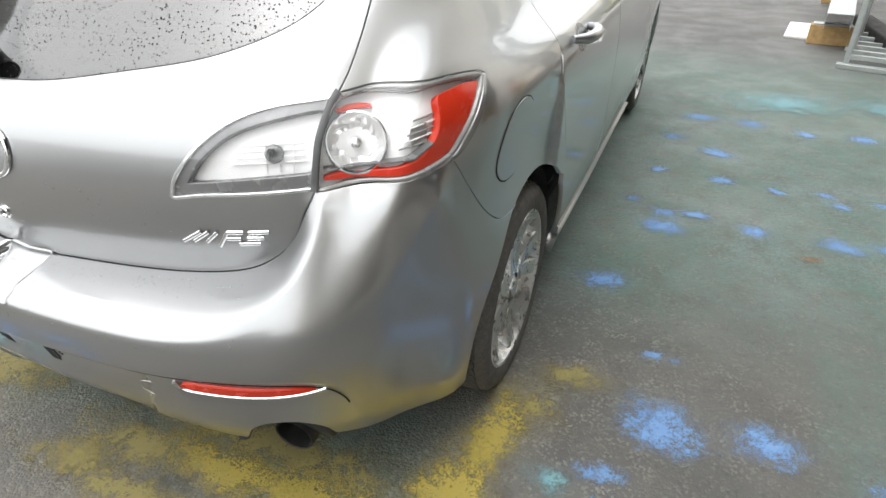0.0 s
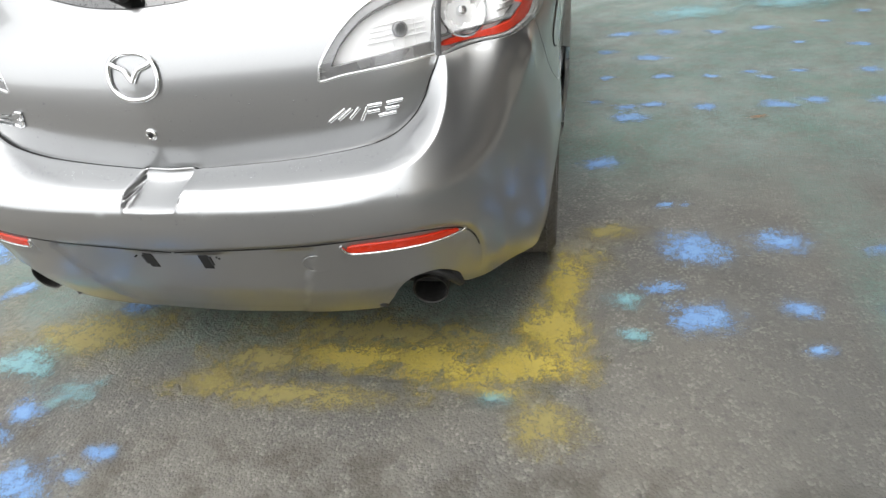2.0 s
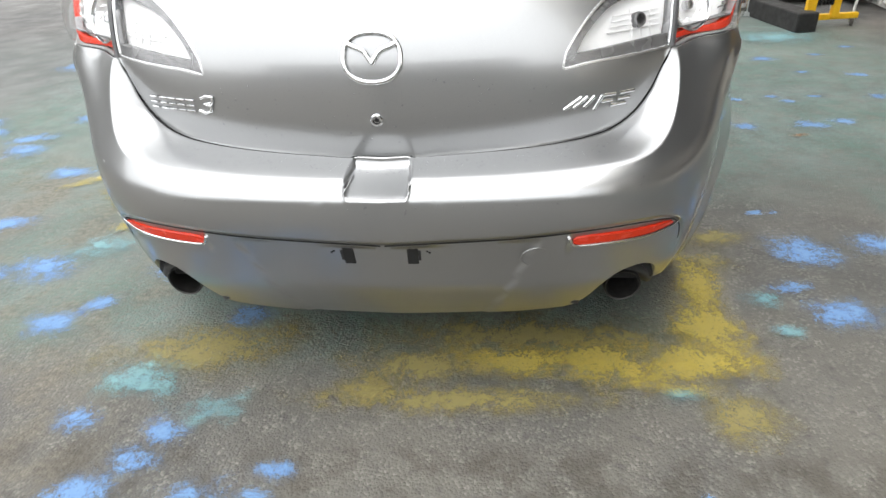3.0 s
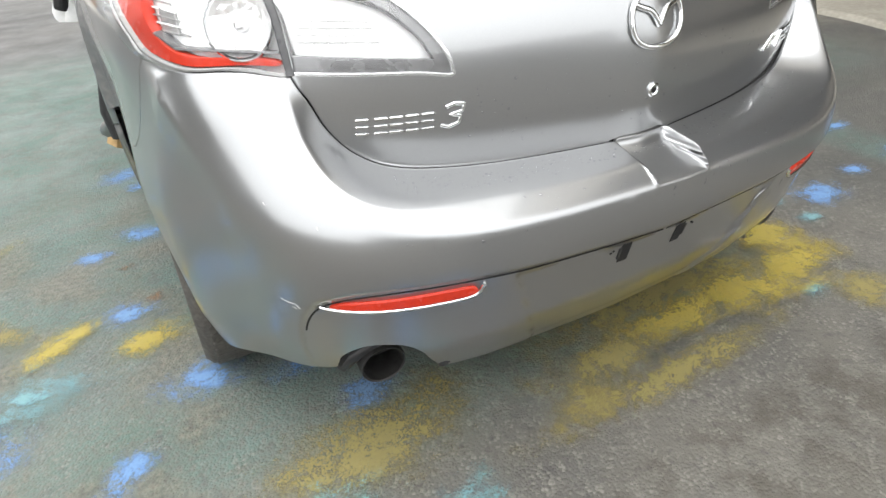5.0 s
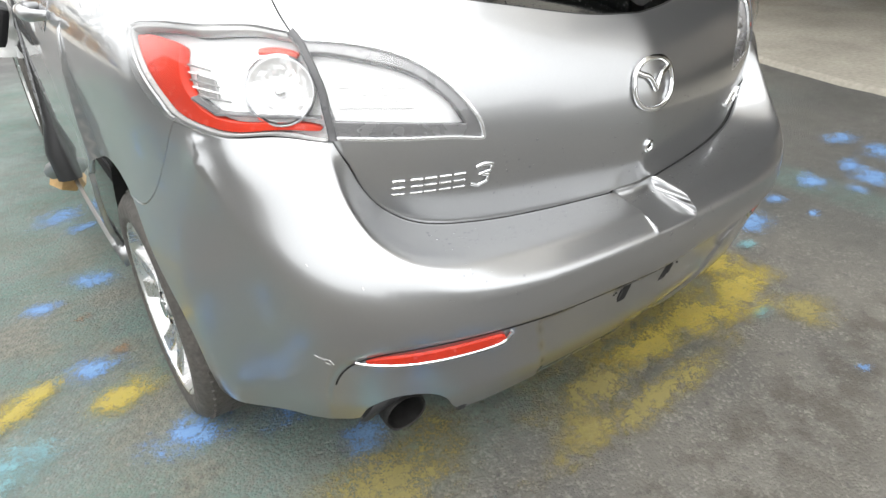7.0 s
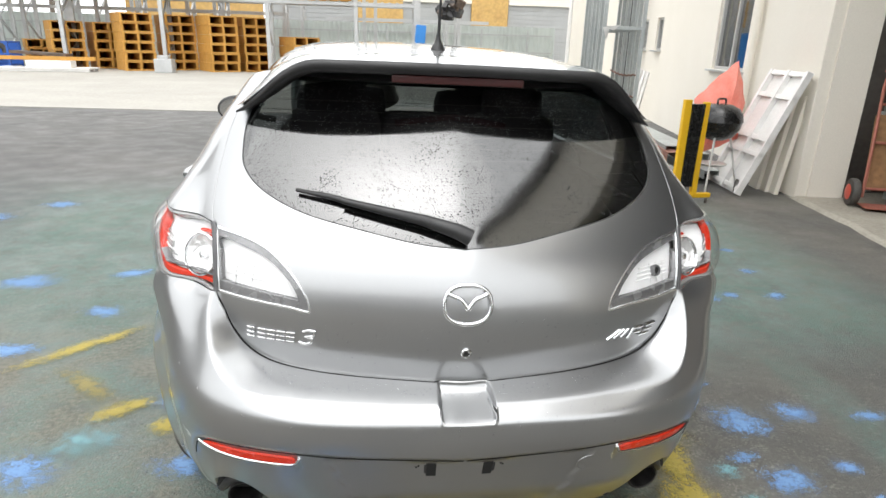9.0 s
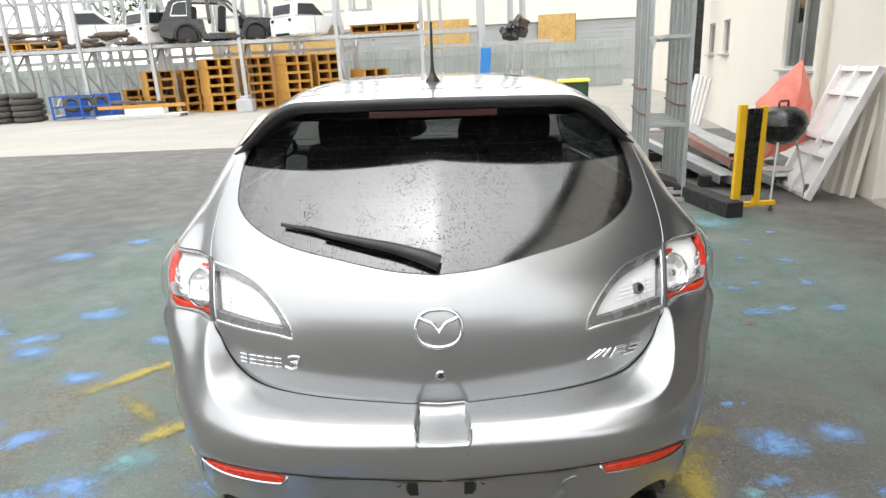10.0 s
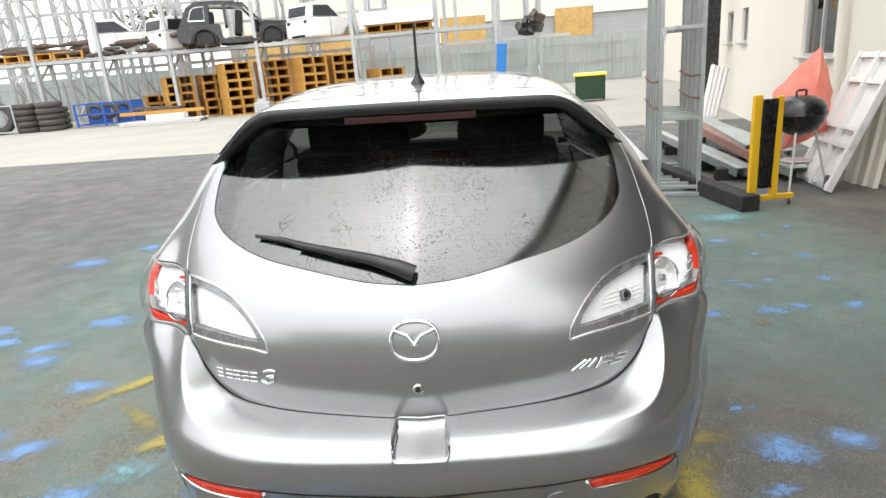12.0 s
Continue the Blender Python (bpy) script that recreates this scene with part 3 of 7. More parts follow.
cap = [(0.028 * math.cos(a), 0.026 * math.sin(a)) for a in np.linspace(0, 2 * math.pi, 40, endpoint=False)]
part("tow_eye_cap", on_skin(ribbon(cap, 0.003, 0.0012, True), -0.001, 0.305, 0.437), PAINT, bumper, smooth=50)
REF_TOP = [(0.374, 0.480), (0.39, 0.4855), (0.464, 0.4865), (0.566, 0.482), (0.604, 0.474)]
REF_LOW = [(0.604, 0.472), (0.55, 0.469), (0.464, 0.4685), (0.40, 0.4685), (0.380, 0.470), (0.373, 0.477)]
reflector_loop = spl(REF_TOP, 5) + spl(REF_LOW, 5)
for side in (1, -1):
    loop = reflector_loop if side > 0 else flip(reflector_loop)
    ref = panel("reflector", loop, REDLENS, bumper, "long red reflector with a chrome strip", step=0.02, gap=0.0, thick=0.014, off=0.001)
    strip = [(a * side, b + 0.0005) for a, b in spl([(0.622, 0.471), (0.604, 0.4675), (0.55, 0.4635), (0.464, 0.4625), (0.40, 0.463), (0.374, 0.468), (0.362, 0.488)], 5)]
    part("chrome_strip", on_skin(ribbon(strip, 0.006, 0.005), -0.001), CHROME, ref, smooth=50)


# tail lamps
def bowl(radius, deep, m):
    """A faceted reflector bowl with its bulb."""
    bm = bmesh.new()
    rings, seg = 6, 26
    rnd = random.Random(4)
    rows = []
    for i in range(rings + 1):
        r = radius * (1 - i / (rings + 0.6))
        rows.append([bm.verts.new((r * math.cos(2 * math.pi * (k + 0.5 * (i % 2)) / seg), r * math.sin(2 * math.pi * (k + 0.5 * (i % 2)) / seg), -deep * (1 - (r / radius) ** 2) + rnd.uniform(-1, 1) * 0.0025)) for k in range(seg)])
    for a, b in zip(rows[:-1], rows[1:]):
        for k in range(seg):
            bm.faces.new((a[k], a[(k + 1) % seg], b[k]))
            bm.faces.new((a[(k + 1) % seg], b[(k + 1) % seg], b[k]))
    bm.faces.new(rows[-1])
    bmesh.ops.transform(bm, matrix=m, verts=bm.verts)
    return bm


LAMPRIM = mat("clear_lamp_edge", (0.36, 0.36, 0.355), 0.2, 0.3, grain=0.05, grain_size=90, stain=0.3, stain_size=12, tint=(0.22, 0.22, 0.22))
FACET = mat("faceted_reflector", (0.93, 0.93, 0.93), 0.18, 0.55)
DARKCHROME = mat("smoked_lamp_frame", (0.26, 0.26, 0.265), 0.25, 0.5, grain=0.05, grain_size=100, stain=0.2, stain_size=10)
SEAM = mat("lamp_gap_rubber", (0.075, 0.075, 0.078), 0.35, grain=0.1, grain_size=120, stain=0.3, stain_size=14, tint=(0.16, 0.16, 0.165))
BRIGHT = mat("bright_lamp_back", (0.94, 0.94, 0.94), 0.35, 0.05)
for side in (1, -1):
    def lr(line):
        return line if side > 0 else flip(line)

    # outer lamp, on the wing
    lo = panel("tail_lamp", lr(lamp_out), CLEAR, car, "clear and red tail lamp with a round faceted reflector", step=0.02, thick=0.02, gap=0.003, off=0.004, relief=lambda s, z: 0.010 * sstep(0.66, 0.75, np.abs(s)) * np.exp(-(((z - 0.92) / 0.06) ** 4)))
    panel("housing", lr(inset(lamp_out, 0.004)), BRIGHT, lo, step=0.025, gap=0.0, thick=-0.026, off=-0.032)
    rim = panel("lamp_rim", lr(lamp_out), LAMPRIM, lo, "pale clear edge of the lamp", holes=[lr(inset(even(lamp_out, 0.01), 0.0038))], step=0.02, gap=0.002, thick=0.02, off=-0.003)
    red = spl([(1.032, 0.985), (0.99, 0.990), (0.93, 0.988), (0.905, 0.983), (0.902, 0.955), (0.895, 0.925), (0.875, 0.899), (0.84, 0.881), (0.76, 0.868), (0.68, 0.861), (0.67, 0.853), (0.75, 0.857), (0.84, 0.863), (0.912, 0.875), (0.949, 0.902), (0.983, 0.936), (1.012, 0.966), (1.030, 0.983)], 5)
    panel("red_lens", lr(red), REDLENS, lo, "red outer band of the lamp", step=0.015, gap=0.0, thick=0.02, off=-0.010)
    topred = spl([(0.70, 0.974), (0.73, 0.980), (0.765, 0.981), (0.77, 0.977), (0.73, 0.974), (0.705, 0.969)], 4)
    panel("red_strip", lr(topred), REDLENS, lo, step=0.02, gap=0.0, thick=0.01, off=-0.02)
    m = placed(0.728 * side, 0.916, -0.016)
    bw = part("round_reflector", bowl(0.050, 0.024, m), FACET, lo, "round faceted chrome reflector")
    part("reflector_ring", lathe([(0.055, -0.02), (0.056, 0.004), (0.053, 0.007), (0.050, 0.003), (0.0495, -0.004)], 36, m), CHROME, bw, smooth=40)
    part("bulb", lathe([(0.011, -0.024), (0.011, -0.008), (0.009, 0.0), (0.0, 0.004)], 16, m), SATIN, bw, smooth=40)
    for k in range(5):
        z = 0.905 + 0.013 * k
        part("lamp_rib", on_skin(ribbon([(side * (0.80 + 0.01 * k), z), (side * 0.85, z + 0.001), (side * (0.892 + 0.004 * k), z + 0.002)], 0.004, 0.004), -0.029), BRIGHT if k % 2 else LAMPRIM, lo, smooth=50)
    part("lamp_block", on_skin(box((0.05, 0.045, 0.008), Matrix.Translation((0, 0, 0)), 0.003), -0.030, side * 0.855, 0.925), LAMPRIM, lo)
    part("lamp_floor", on_skin(ribbon([(side * 0.665, 0.872), (side * 0.74, 0.877), (side * 0.83, 0.885), (side * 0.88, 0.905)], 0.006, 0.02), -0.030), DARKCHROME, lo, smooth=50)
    part("lamp_gap", on_skin(ribbon([(a * side, b) for a, b in SPLIT], 0.013, 0.003), 0.003), SEAM, car, "dark winding gap between the two lamps", smooth=50)
    # inner lamp, on the tailgate
    li = panel("reversing_lamp", lr(lamp_in), CLEAR, hatch, "clear reversing lamp with a dark frame", step=0.025, thick=0.006, gap=0.003)
    panel("housing", lr(inset(lamp_in, 0.004)), BRIGHT, li, step=0.025, gap=0.0, thick=-0.022, off=-0.028)
    window_in = spl([(0.416, 0.846), (0.446, 0.888), (0.506, 0.932), (0.588, 0.957), (0.682, 0.970), (0.660, 0.930), (0.648, 0.885), (0.643, 0.868)], 5) + spl([(0.643, 0.866), (0.54, 0.858), (0.422, 0.845)], 4)
    panel("lamp_frame", lr(lamp_in), DARKCHROME, li, "smoked frame of the lamp", holes=[lr(window_in)], step=0.015, gap=0.004, thick=0.02, off=-0.006)
    panel("lamp_rim", lr(lamp_in), SATIN, li, "", holes=[lr(inset(even(lamp_in, 0.01), 0.0045))], step=0.02, gap=0.001, thick=0.01, off=0.0005)
    for k in range(4):
        z = 0.885 + 0.011 * k
        part("lamp_rib", on_skin(ribbon([(side * (0.50 + 0.006 * k), z - 0.004), (side * 0.57, z), (side * 0.635, z + 0.003)], 0.003, 0.004), -0.026), BRIGHT, li, smooth=50)
    for k in range(3):
        part("lamp_rib", on_skin(ribbon([(side * (0.56 + 0.025 * k), 0.868), (side * (0.562 + 0.026 * k), 0.925)], 0.0025, 0.003), -0.026), BRIGHT, li, smooth=50)
    if side > 0:
        m = placed(0.578, 0.902, -0.024)
        bw = part("bulb_socket", lathe([(0.0165, -0.01), (0.0165, 0.004), (0.014, 0.009), (0.011, 0.010), (0.010, 0.004), (0.0, 0.004)], 24, m), DARKCHROME, li, "round bulb socket with a dark hole", smooth=40)
        part("bulb", lathe([(0.0085, 0.004), (0.0085, 0.006), (0.0, 0.0065)], 16, m), SHUT, bw, smooth=40)


# pale scuffs on the bumper's left corner
SCUFF = mat("scuffed_primer", (0.62, 0.62, 0.61), 0.7, grain=0.1, grain_size=200)
for line in ([(-0.690, 0.478), (-0.676, 0.472), (-0.664, 0.472), (-0.658, 0.461)], [(-0.672, 0.463), (-0.664, 0.460)], [(-0.683, 0.666), (-0.680, 0.662)], [(-0.599, 0.636), (-0.597, 0.631)]):
    part("scuff_mark", on_skin(ribbon(line, 0.0022, 0.0004), 0.0004), SCUFF, bumper)

# rain drops standing on the shelf and the lower tailgate
DROP = clear_material("rain_drop", (0.82, 0.83, 0.84), 0.04, 0.02)
rnd = random.Random(21)
drops = bmesh.new()
spots = []
for _ in range(620):
    s = rnd.uniform(-0.50, 0.50)
    z = float(np.interp(abs(s), EDGE_LINE[:, 0], EDGE_LINE[:, 1]))
    z -= (rnd.uniform(0.004, 0.012) if rnd.random() < 0.7 else rnd.uniform(0.012, 0.07)) + (0.015 if abs(s) < 0.062 else 0.0)
    spots.append((s, z))
for _ in range(160):
    spots.append((rnd.uniform(-0.38, 0.38), rnd.uniform(0.68, 0.82)))
sa = np.array(spots)
pa, na = skin(sa[:, 0], sa[:, 1]), skin_normal(sa[:, 0], sa[:, 1], 0.0015)
for (s, z), p, n in zip(spots, pa, na):
    r = 0.0009 + 0.0022 * rnd.random() ** 3
    q = Vector(n).to_track_quat("Z", "Y").to_matrix().to_4x4()
    q.translation = Vector(p) - Vector(n) * 0.0002
    rings = [[drops.verts.new(q @ Vector((r * c * math.cos(k * math.pi / 4), r * c * math.sin(k * math.pi / 4), r * h))) for k in range(8)] for c, h in ((1.0, 0.0), (0.8, 0.34))]
    tip = drops.verts.new(q @ Vector((0, 0, r * 0.5)))
    for k in range(8):
        drops.faces.new((rings[0][k], rings[0][(k + 1) % 8], rings[1][(k + 1) % 8], rings[1][k]))
        drops.faces.new((rings[1][k], rings[1][(k + 1) % 8], tip))
tagged(part("rain_drops", drops, DROP, None, smooth=180), "small clear rain drops standing on the silver paint", "rain drops", kind="stuff").matrix_world = pose(-0.016, 0, 0, 0, ROLL, YAW)


# heating wires baked into the rear window
for k in range(11):
    z = 1.035 + 0.026 * k
    half = float(np.interp(z, *np.array(HEATER_HALF).T))
    wire = [(float(q), z - 0.010 * (q / half) ** 2 + 0.006) for q in np.linspace(-half, half, 40)]
    part("heater_wire", on_skin(ribbon(wire, 0.0012, 0.0004), -0.0085), HEATER, window)

# rubber seals behind the shut lines
for side in (1, -1):
    for line in (HATCH_LOW, HATCH_UP, QUARTER, DOOR_REAR):
        part("gap_seal", on_skin(ribbon([(a * side, b) for a, b in line], 0.018, 0.002), -0.020), SHUT, car)

# sides: quarter panels, doors, fuel flap, sills
def arch_line(hub, lo, hi, st=5):
    return [(hub + ARCH * math.cos(radians(a)), HUB_Z + ARCH * math.sin(radians(a))) for a in range(lo, hi, st)]


FRONT_HUB = HUB_S + 2.64
for side in (1, -1):
    def lr(line):
        return line if side > 0 else flip(line)

    quarter = HATCH_UP[::-1] + LAMP_OUT_TOP + [p for p in LAMP_OUT_LOW if p[0] > 0.919] + QUARTER + [p for p in ARCH_FRONT[::-1] if 0.57 < p[1]] + [(1.606, 0.567), (1.60, 0.585)] + DOOR_REAR[::-1] + [(1.485, 1.04), (1.463, 1.12), (1.44, 1.22), (1.42, 1.31)]
    panel("quarter_panel", lr(quarter), PAINT, car, gap=0.0017, edge=0.0005)
    door = [(1.60, 0.585), (1.606, 0.567)] + [p for p in ARCH_FRONT[::-1] if p[1] < 0.56 and p[1] > 0.33] + [(1.707, 0.30), (2.30, 0.285), (2.33, 0.5), (2.34, 0.8), (2.31, 1.04), (1.90, 1.04), (1.66, 1.045), (1.60, 1.15), (1.54, 1.31), (1.42, 1.31), (1.463, 1.12), (1.485, 1.04)] + DOOR_REAR[1:]
    d = panel("rear_door", lr(door), PAINT, car, "silver rear door with a pull handle", gap=0.0017, edge=0.0005)
    hub = FRONT_HUB
    if side > 0:
        front = [(2.34, 0.285), (3.25, 0.285), (3.30, 0.6), (3.32, 0.95), (2.9, 1.0), (2.32, 1.02), (2.345, 0.8), (2.335, 0.5)]
        fd = panel("front_door", lr(front), PAINT, car, "silver front door with a pull handle", gap=0.0017, edge=0.0005)
        wing = [(3.26, 0.285), (hub - 0.40, 0.25)] + arch_line(hub, 180, -1, -6) + [(hub + 0.42, 0.25), (hub + 0.75, 0.30), (hub + 0.75, 0.72), (hub + 0.3, 0.84), (3.33, 0.95), (3.31, 0.6)]
        panel("front_wing", wing, PAINT, car, step=0.03)
    fuel_c = (1.165, 0.83)
    if side > 0:
        flap = [(fuel_c[0] + 0.088 * math.copysign(abs(math.cos(a)) ** 0.9, math.cos(a)) + 0.02 * math.sin(a), fuel_c[1] + 0.083 * math.sin(a)) for a in np.linspace(0, 2 * math.pi, 36, endpoint=False)]
        panel("fuel_flap", flap, PAINT, car, "round fuel flap", step=0.02, gap=0.0, thick=0.004, off=0.0035)
        part("flap_gap", on_skin(ribbon(inset(flap, -0.003), 0.004, 0.001, True), 0.0005), SHUT, car)
    for hs, owner in ((1.60, d),) + (((2.50, fd),) if side > 0 else ()):
        grip = bmesh.new()
        base = [skin(np.array([side * (hs + u)]), np.array([0.948 - 0.01 * u])) for u in (0.0, 0.03, 0.08, 0.14, 0.18, 0.20)]
        nn = Vector(skin_normal(np.array([side * hs]), np.array([0.90]))[0])
        pts = [Vector(p[0]) + Vector((side * h, 0, 0)) for p, h in zip(base, (0.002, 0.034, 0.042, 0.042, 0.030, 0.002))]
        add_tube(grip, pts, [0.010, 0.015, 0.016, 0.016, 0.015, 0.010], 12)
        part("door_handle", grip, PAINT, owner, "silver door handle", smooth=60)
        cup = [(side * (hs + 0.10 + 0.055 * math.cos(a)), 0.935 + 0.034 * math.sin(a)) for a in np.linspace(0, 2 * math.pi, 24, endpoint=False)]
        panel("handle_cup", cup, DARKCHROME, owner, step=0.02, gap=0.0, thick=0.002, off=0.0015)
    # side glass
    sg = [(1.655, 1.035), (2.30, 1.035), (3.0, 1.02), (2.7, 1.20), (2.4, 1.31), (1.54, 1.32), (1.595, 1.15)]
    if side > 0:
        panel("side_window", lr(sg), SIDEGLASS, car, "tinted side windows", step=0.06, off=-0.008, thick=0.004)
    else:
        panel("side_window", lr([(1.655, 1.035), (2.25, 1.035), (2.28, 1.31), (1.54, 1.32), (1.595, 1.15)]), SIDEGLASS, car, "tinted rear side window", step=0.06, off=-0.008, thick=0.004)
    # sill
    end = 3.25 if side > 0 else 2.75
    panel("sill", lr([(1.70, 0.235), (1.75, 0.215), (end, 0.205), (end, 0.285), (2.3, 0.288), (1.73, 0.298), (1.708, 0.285)]), PAINT, car, step=0.03, gap=0.001, thick=0.03, off=0.012)
part("mud_flap_lip", on_skin(ribbon([(1.695, 0.34), (1.715, 0.30), (1.75, 0.285)], 0.006, 0.01), -0.004), PAINT, car, smooth=50)

# crashed left front: bare pillar with a black seal, torn panel and the mirror
pillar = bmesh.new()
add_tube(pillar, [(-0.79, 1.93, 1.22), (-0.832, 1.90, 1.0), (-0.862, 1.86, 0.84), (-0.872, 1.84, 0.66), (-0.876, 1.83, 0.50), (-0.885, 1.82, 0.40), (-0.88, 1.81, 0.30)], [0.028, 0.034, 0.034, 0.034, 0.04, 0.055, 0.05], 12)
part("door_pillar", pillar, BLACK, car, "bare black door pillar", smooth=60)
seal = bmesh.new()
add_tube(seal, [(-0.835, 1.88, 1.02), (-0.885, 1.85, 0.84), (-0.900, 1.83, 0.66), (-0.905, 1.82, 0.50), (-0.915, 1.80, 0.37)], 0.009, 8)
part("door_seal", seal, DARKCHROME, car, "loose rubber door seal", smooth=60)
torn = bmesh.new()
add_tube(torn, [(-0.90, 1.80, 0.37), (-0.93, 1.83, 0.33), (-0.91, 1.90, 0.31), (-0.86, 2.02, 0.30)], [0.02, 0.032, 0.03, 0.02], 9)
part("torn_sill_end", torn, PAINT, car, "torn and bent sill end", smooth=60)
for k in (1, -1):
    # wheel arch liners
    for hub in (HUB_S, FRONT_HUB):
        y0 = PIVOT + hub - S_SIDE
        bm = bmesh.new()
        seg = 24
        ra, rb = [], []
        for i in range(seg + 1):
            a = radians(-5 + 190 * i / seg)
            back = sstep(70, 150, math.degrees(a)) if hub == HUB_S else 0.0
            r = ARCH - 0.004 - 0.012 * back
            ra.append(bm.verts.new((k * (0.845 - 0.125 * back), y0 + r * math.cos(a), HUB_Z + r * math.sin(a))))
            rb.append(bm.verts.new((k * 0.50, y0 + r * math.cos(a), HUB_Z + r * math.sin(a))))
        for i in range(seg):
            bm.faces.new((ra[i], ra[i + 1], rb[i + 1], rb[i]))
        bm.faces.new(rb)
        part("wheel_arch_liner", bm, SHUT, car)


# wheels
def wheel(y, side):
    hub = new("wheel")
    hub.parent = car
    drop = math.tan(radians(ROLL)) * 0.85 * side
    hub.matrix_basis = pose(side * 0.750, y, 0.303 + drop, 0, 90 * side, 0) @ Matrix.Diagonal((0.97, 0.97, 1, 1))
    R, W = 0.312, 0.112
    prof = [(0.222, -W * 0.9), (0.245, -W * 1.0), (0.285, -W * 0.99), (0.303, -W * 0.86), (0.311, -W * 0.55), (R, 0), (0.311, W * 0.55), (0.303, W * 0.86), (0.285, W * 0.99), (0.250, W * 1.0), (0.237, W * 0.95), (0.228, W * 0.85)]
    tyre = bmesh.new()
    seg = 72
    rows = []
    for i, (r, h) in enumerate(prof):
        rows.append([tyre.verts.new((r * math.cos(2 * math.pi * k / seg), r * math.sin(2 * math.pi * k / seg), h)) for k in range(seg)])
    for a, b in zip(rows[:-1], rows[1:]):
        for k in range(seg):
            tyre.faces.new((a[k], a[(k + 1) % seg], b[(k + 1) % seg], b[k]))
    part("tyre", tyre, RUBBER, hub, "worn black road tyre", smooth=50)
    tread = bmesh.new()
    for k in range(60):
        for lane in (-0.066, -0.024, 0.024, 0.066):
            shift = 0.5 * (lane > 0)
            a = 2 * math.pi * (k + shift) / 60
            rr = 0.3090 if abs(lane) < 0.05 else 0.3062
            m = Matrix.Rotation(a, 4, "Z") @ Matrix.Translation((rr, 0, lane)) @ pose(0, 0, 0, 9 * (1 if lane > 0 else -1), 0 if abs(lane) < 0.05 else (5 if lane > 0 else -5), 0)
            add_box(tread, (0.008, 0.029, 0.038), m)
    part("tread", tread, RUBBER, hub)
    rim = lathe([(0.216, -0.10), (0.210, -0.06), (0.196, -0.04), (0.196, 0.055), (0.212, 0.078), (0.222, 0.094), (0.228, 0.105), (0.234, 0.107), (0.237, 0.101), (0.234, 0.090)], 72)
    rimob = part("rim", rim, ALLOY, hub, "silver alloy rim with five split spokes", smooth=40)
    part("brake_disc", lathe([(0.0, -0.01), (0.148, -0.01), (0.150, -0.004), (0.150, 0.012), (0.085, 0.014), (0.0, 0.016)], 40), mat("brake_steel", (0.16, 0.15, 0.14), 0.45, 0.8, grain=0.2, grain_size=80, stain=0.5, stain_size=20, tint=(0.12, 0.06, 0.03)) if "brake_steel" not in bpy.data.materials else bpy.data.materials["brake_steel"], hub, smooth=40)
    # black disc added behind the spokes to stand in for shade near the hub
    part("brake_shield", lathe([(0.0, -0.03), (0.186, -0.03), (0.190, -0.022), (0.186, -0.015), (0.0, -0.015)], 40), SHUT, hub, smooth=40)
    for k in range(5):
        a0 = 2 * math.pi * k / 5 + math.pi / 2
        for q in (1, -1):
            sp = bmesh.new()
            n = 10
            sec = []
            for i in range(n + 1):
                u = i / n
                r = 0.045 + (0.221 - 0.045) * u
                ang = a0 + q * (0.13 + 0.105 * u)
                h = 0.090 - 0.012 * math.sin(math.pi * u) + 0.010 * u
                w = 0.044 + 0.010 * u * u
                c = Vector((r * math.cos(ang), r * math.sin(ang), h))
                t = Vector((-math.sin(ang), math.cos(ang), 0))
                sec.append([sp.verts.new(c + t * o * w + Vector((0, 0, d))) for o, d in ((-0.60, -0.040), (-0.52, -0.004), (-0.44, 0.0), (0.44, 0.0), (0.52, -0.004), (0.60, -0.040))])
            for a, b in zip(sec[:-1], sec[1:]):
                for i in range(6):
                    sp.faces.new((a[i], a[(i + 1) % 6], b[(i + 1) % 6], b[i]))
            part("spoke", sp, ALLOY, rimob, smooth=32)
        ang = a0 + math.pi / 5
        part("wheel_nut", lathe([(0.010, 0.0), (0.010, 0.018), (0.0, 0.020)], 6, Matrix.Translation((0.052 * math.cos(ang), 0.052 * math.sin(ang), 0.052))), DARKCHROME, rimob)
    part("hub_boss", lathe([(0.072, 0.03), (0.072, 0.060), (0.064, 0.078), (0.040, 0.084), (0.034, 0.090), (0.0, 0.093)], 40), ALLOY, rimob, smooth=35)
    part("hub_cap", lathe([(0.028, 0.090), (0.028, 0.0955), (0.025, 0.098), (0.0, 0.098)], 32), CHROME, rimob, "chrome centre cap", smooth=35)
    return hub


Y_HUB = 0.785
for side in (1, -1):
    wheel(Y_HUB, side)
    wheel(Y_HUB + 2.64, side)

# exhausts
for side in (1, -1):
    ex = part("exhaust_tip", lathe([(0.046, -0.16), (0.046, -0.004), (0.0445, 0.0), (0.041, -0.002), (0.040, -0.15), (0.0, -0.15)], 32, pose(side * 0.562, 0.118, 0.284, 96, 0, side * 4)), mat("sooty_steel", (0.05, 0.048, 0.046), 0.5, 0.7, grain=0.3, grain_size=60, stain=0.6, stain_size=30, tint=(0.012, 0.012, 0.012)) if "sooty_steel" not in bpy.data.materials else bpy.data.materials["sooty_steel"], car, "sooty round exhaust tip", smooth=40)
    part("exhaust_heat_shield", tube([(side * 0.44, 0.10, 0.25), (side * 0.455, 0.11, 0.30), (side * 0.50, 0.12, 0.335), (side * 0.56, 0.13, 0.345), (side * 0.61, 0.15, 0.31), (side * 0.63, 0.17, 0.28)], 0.016, 8), BLACK, car, smooth=60)

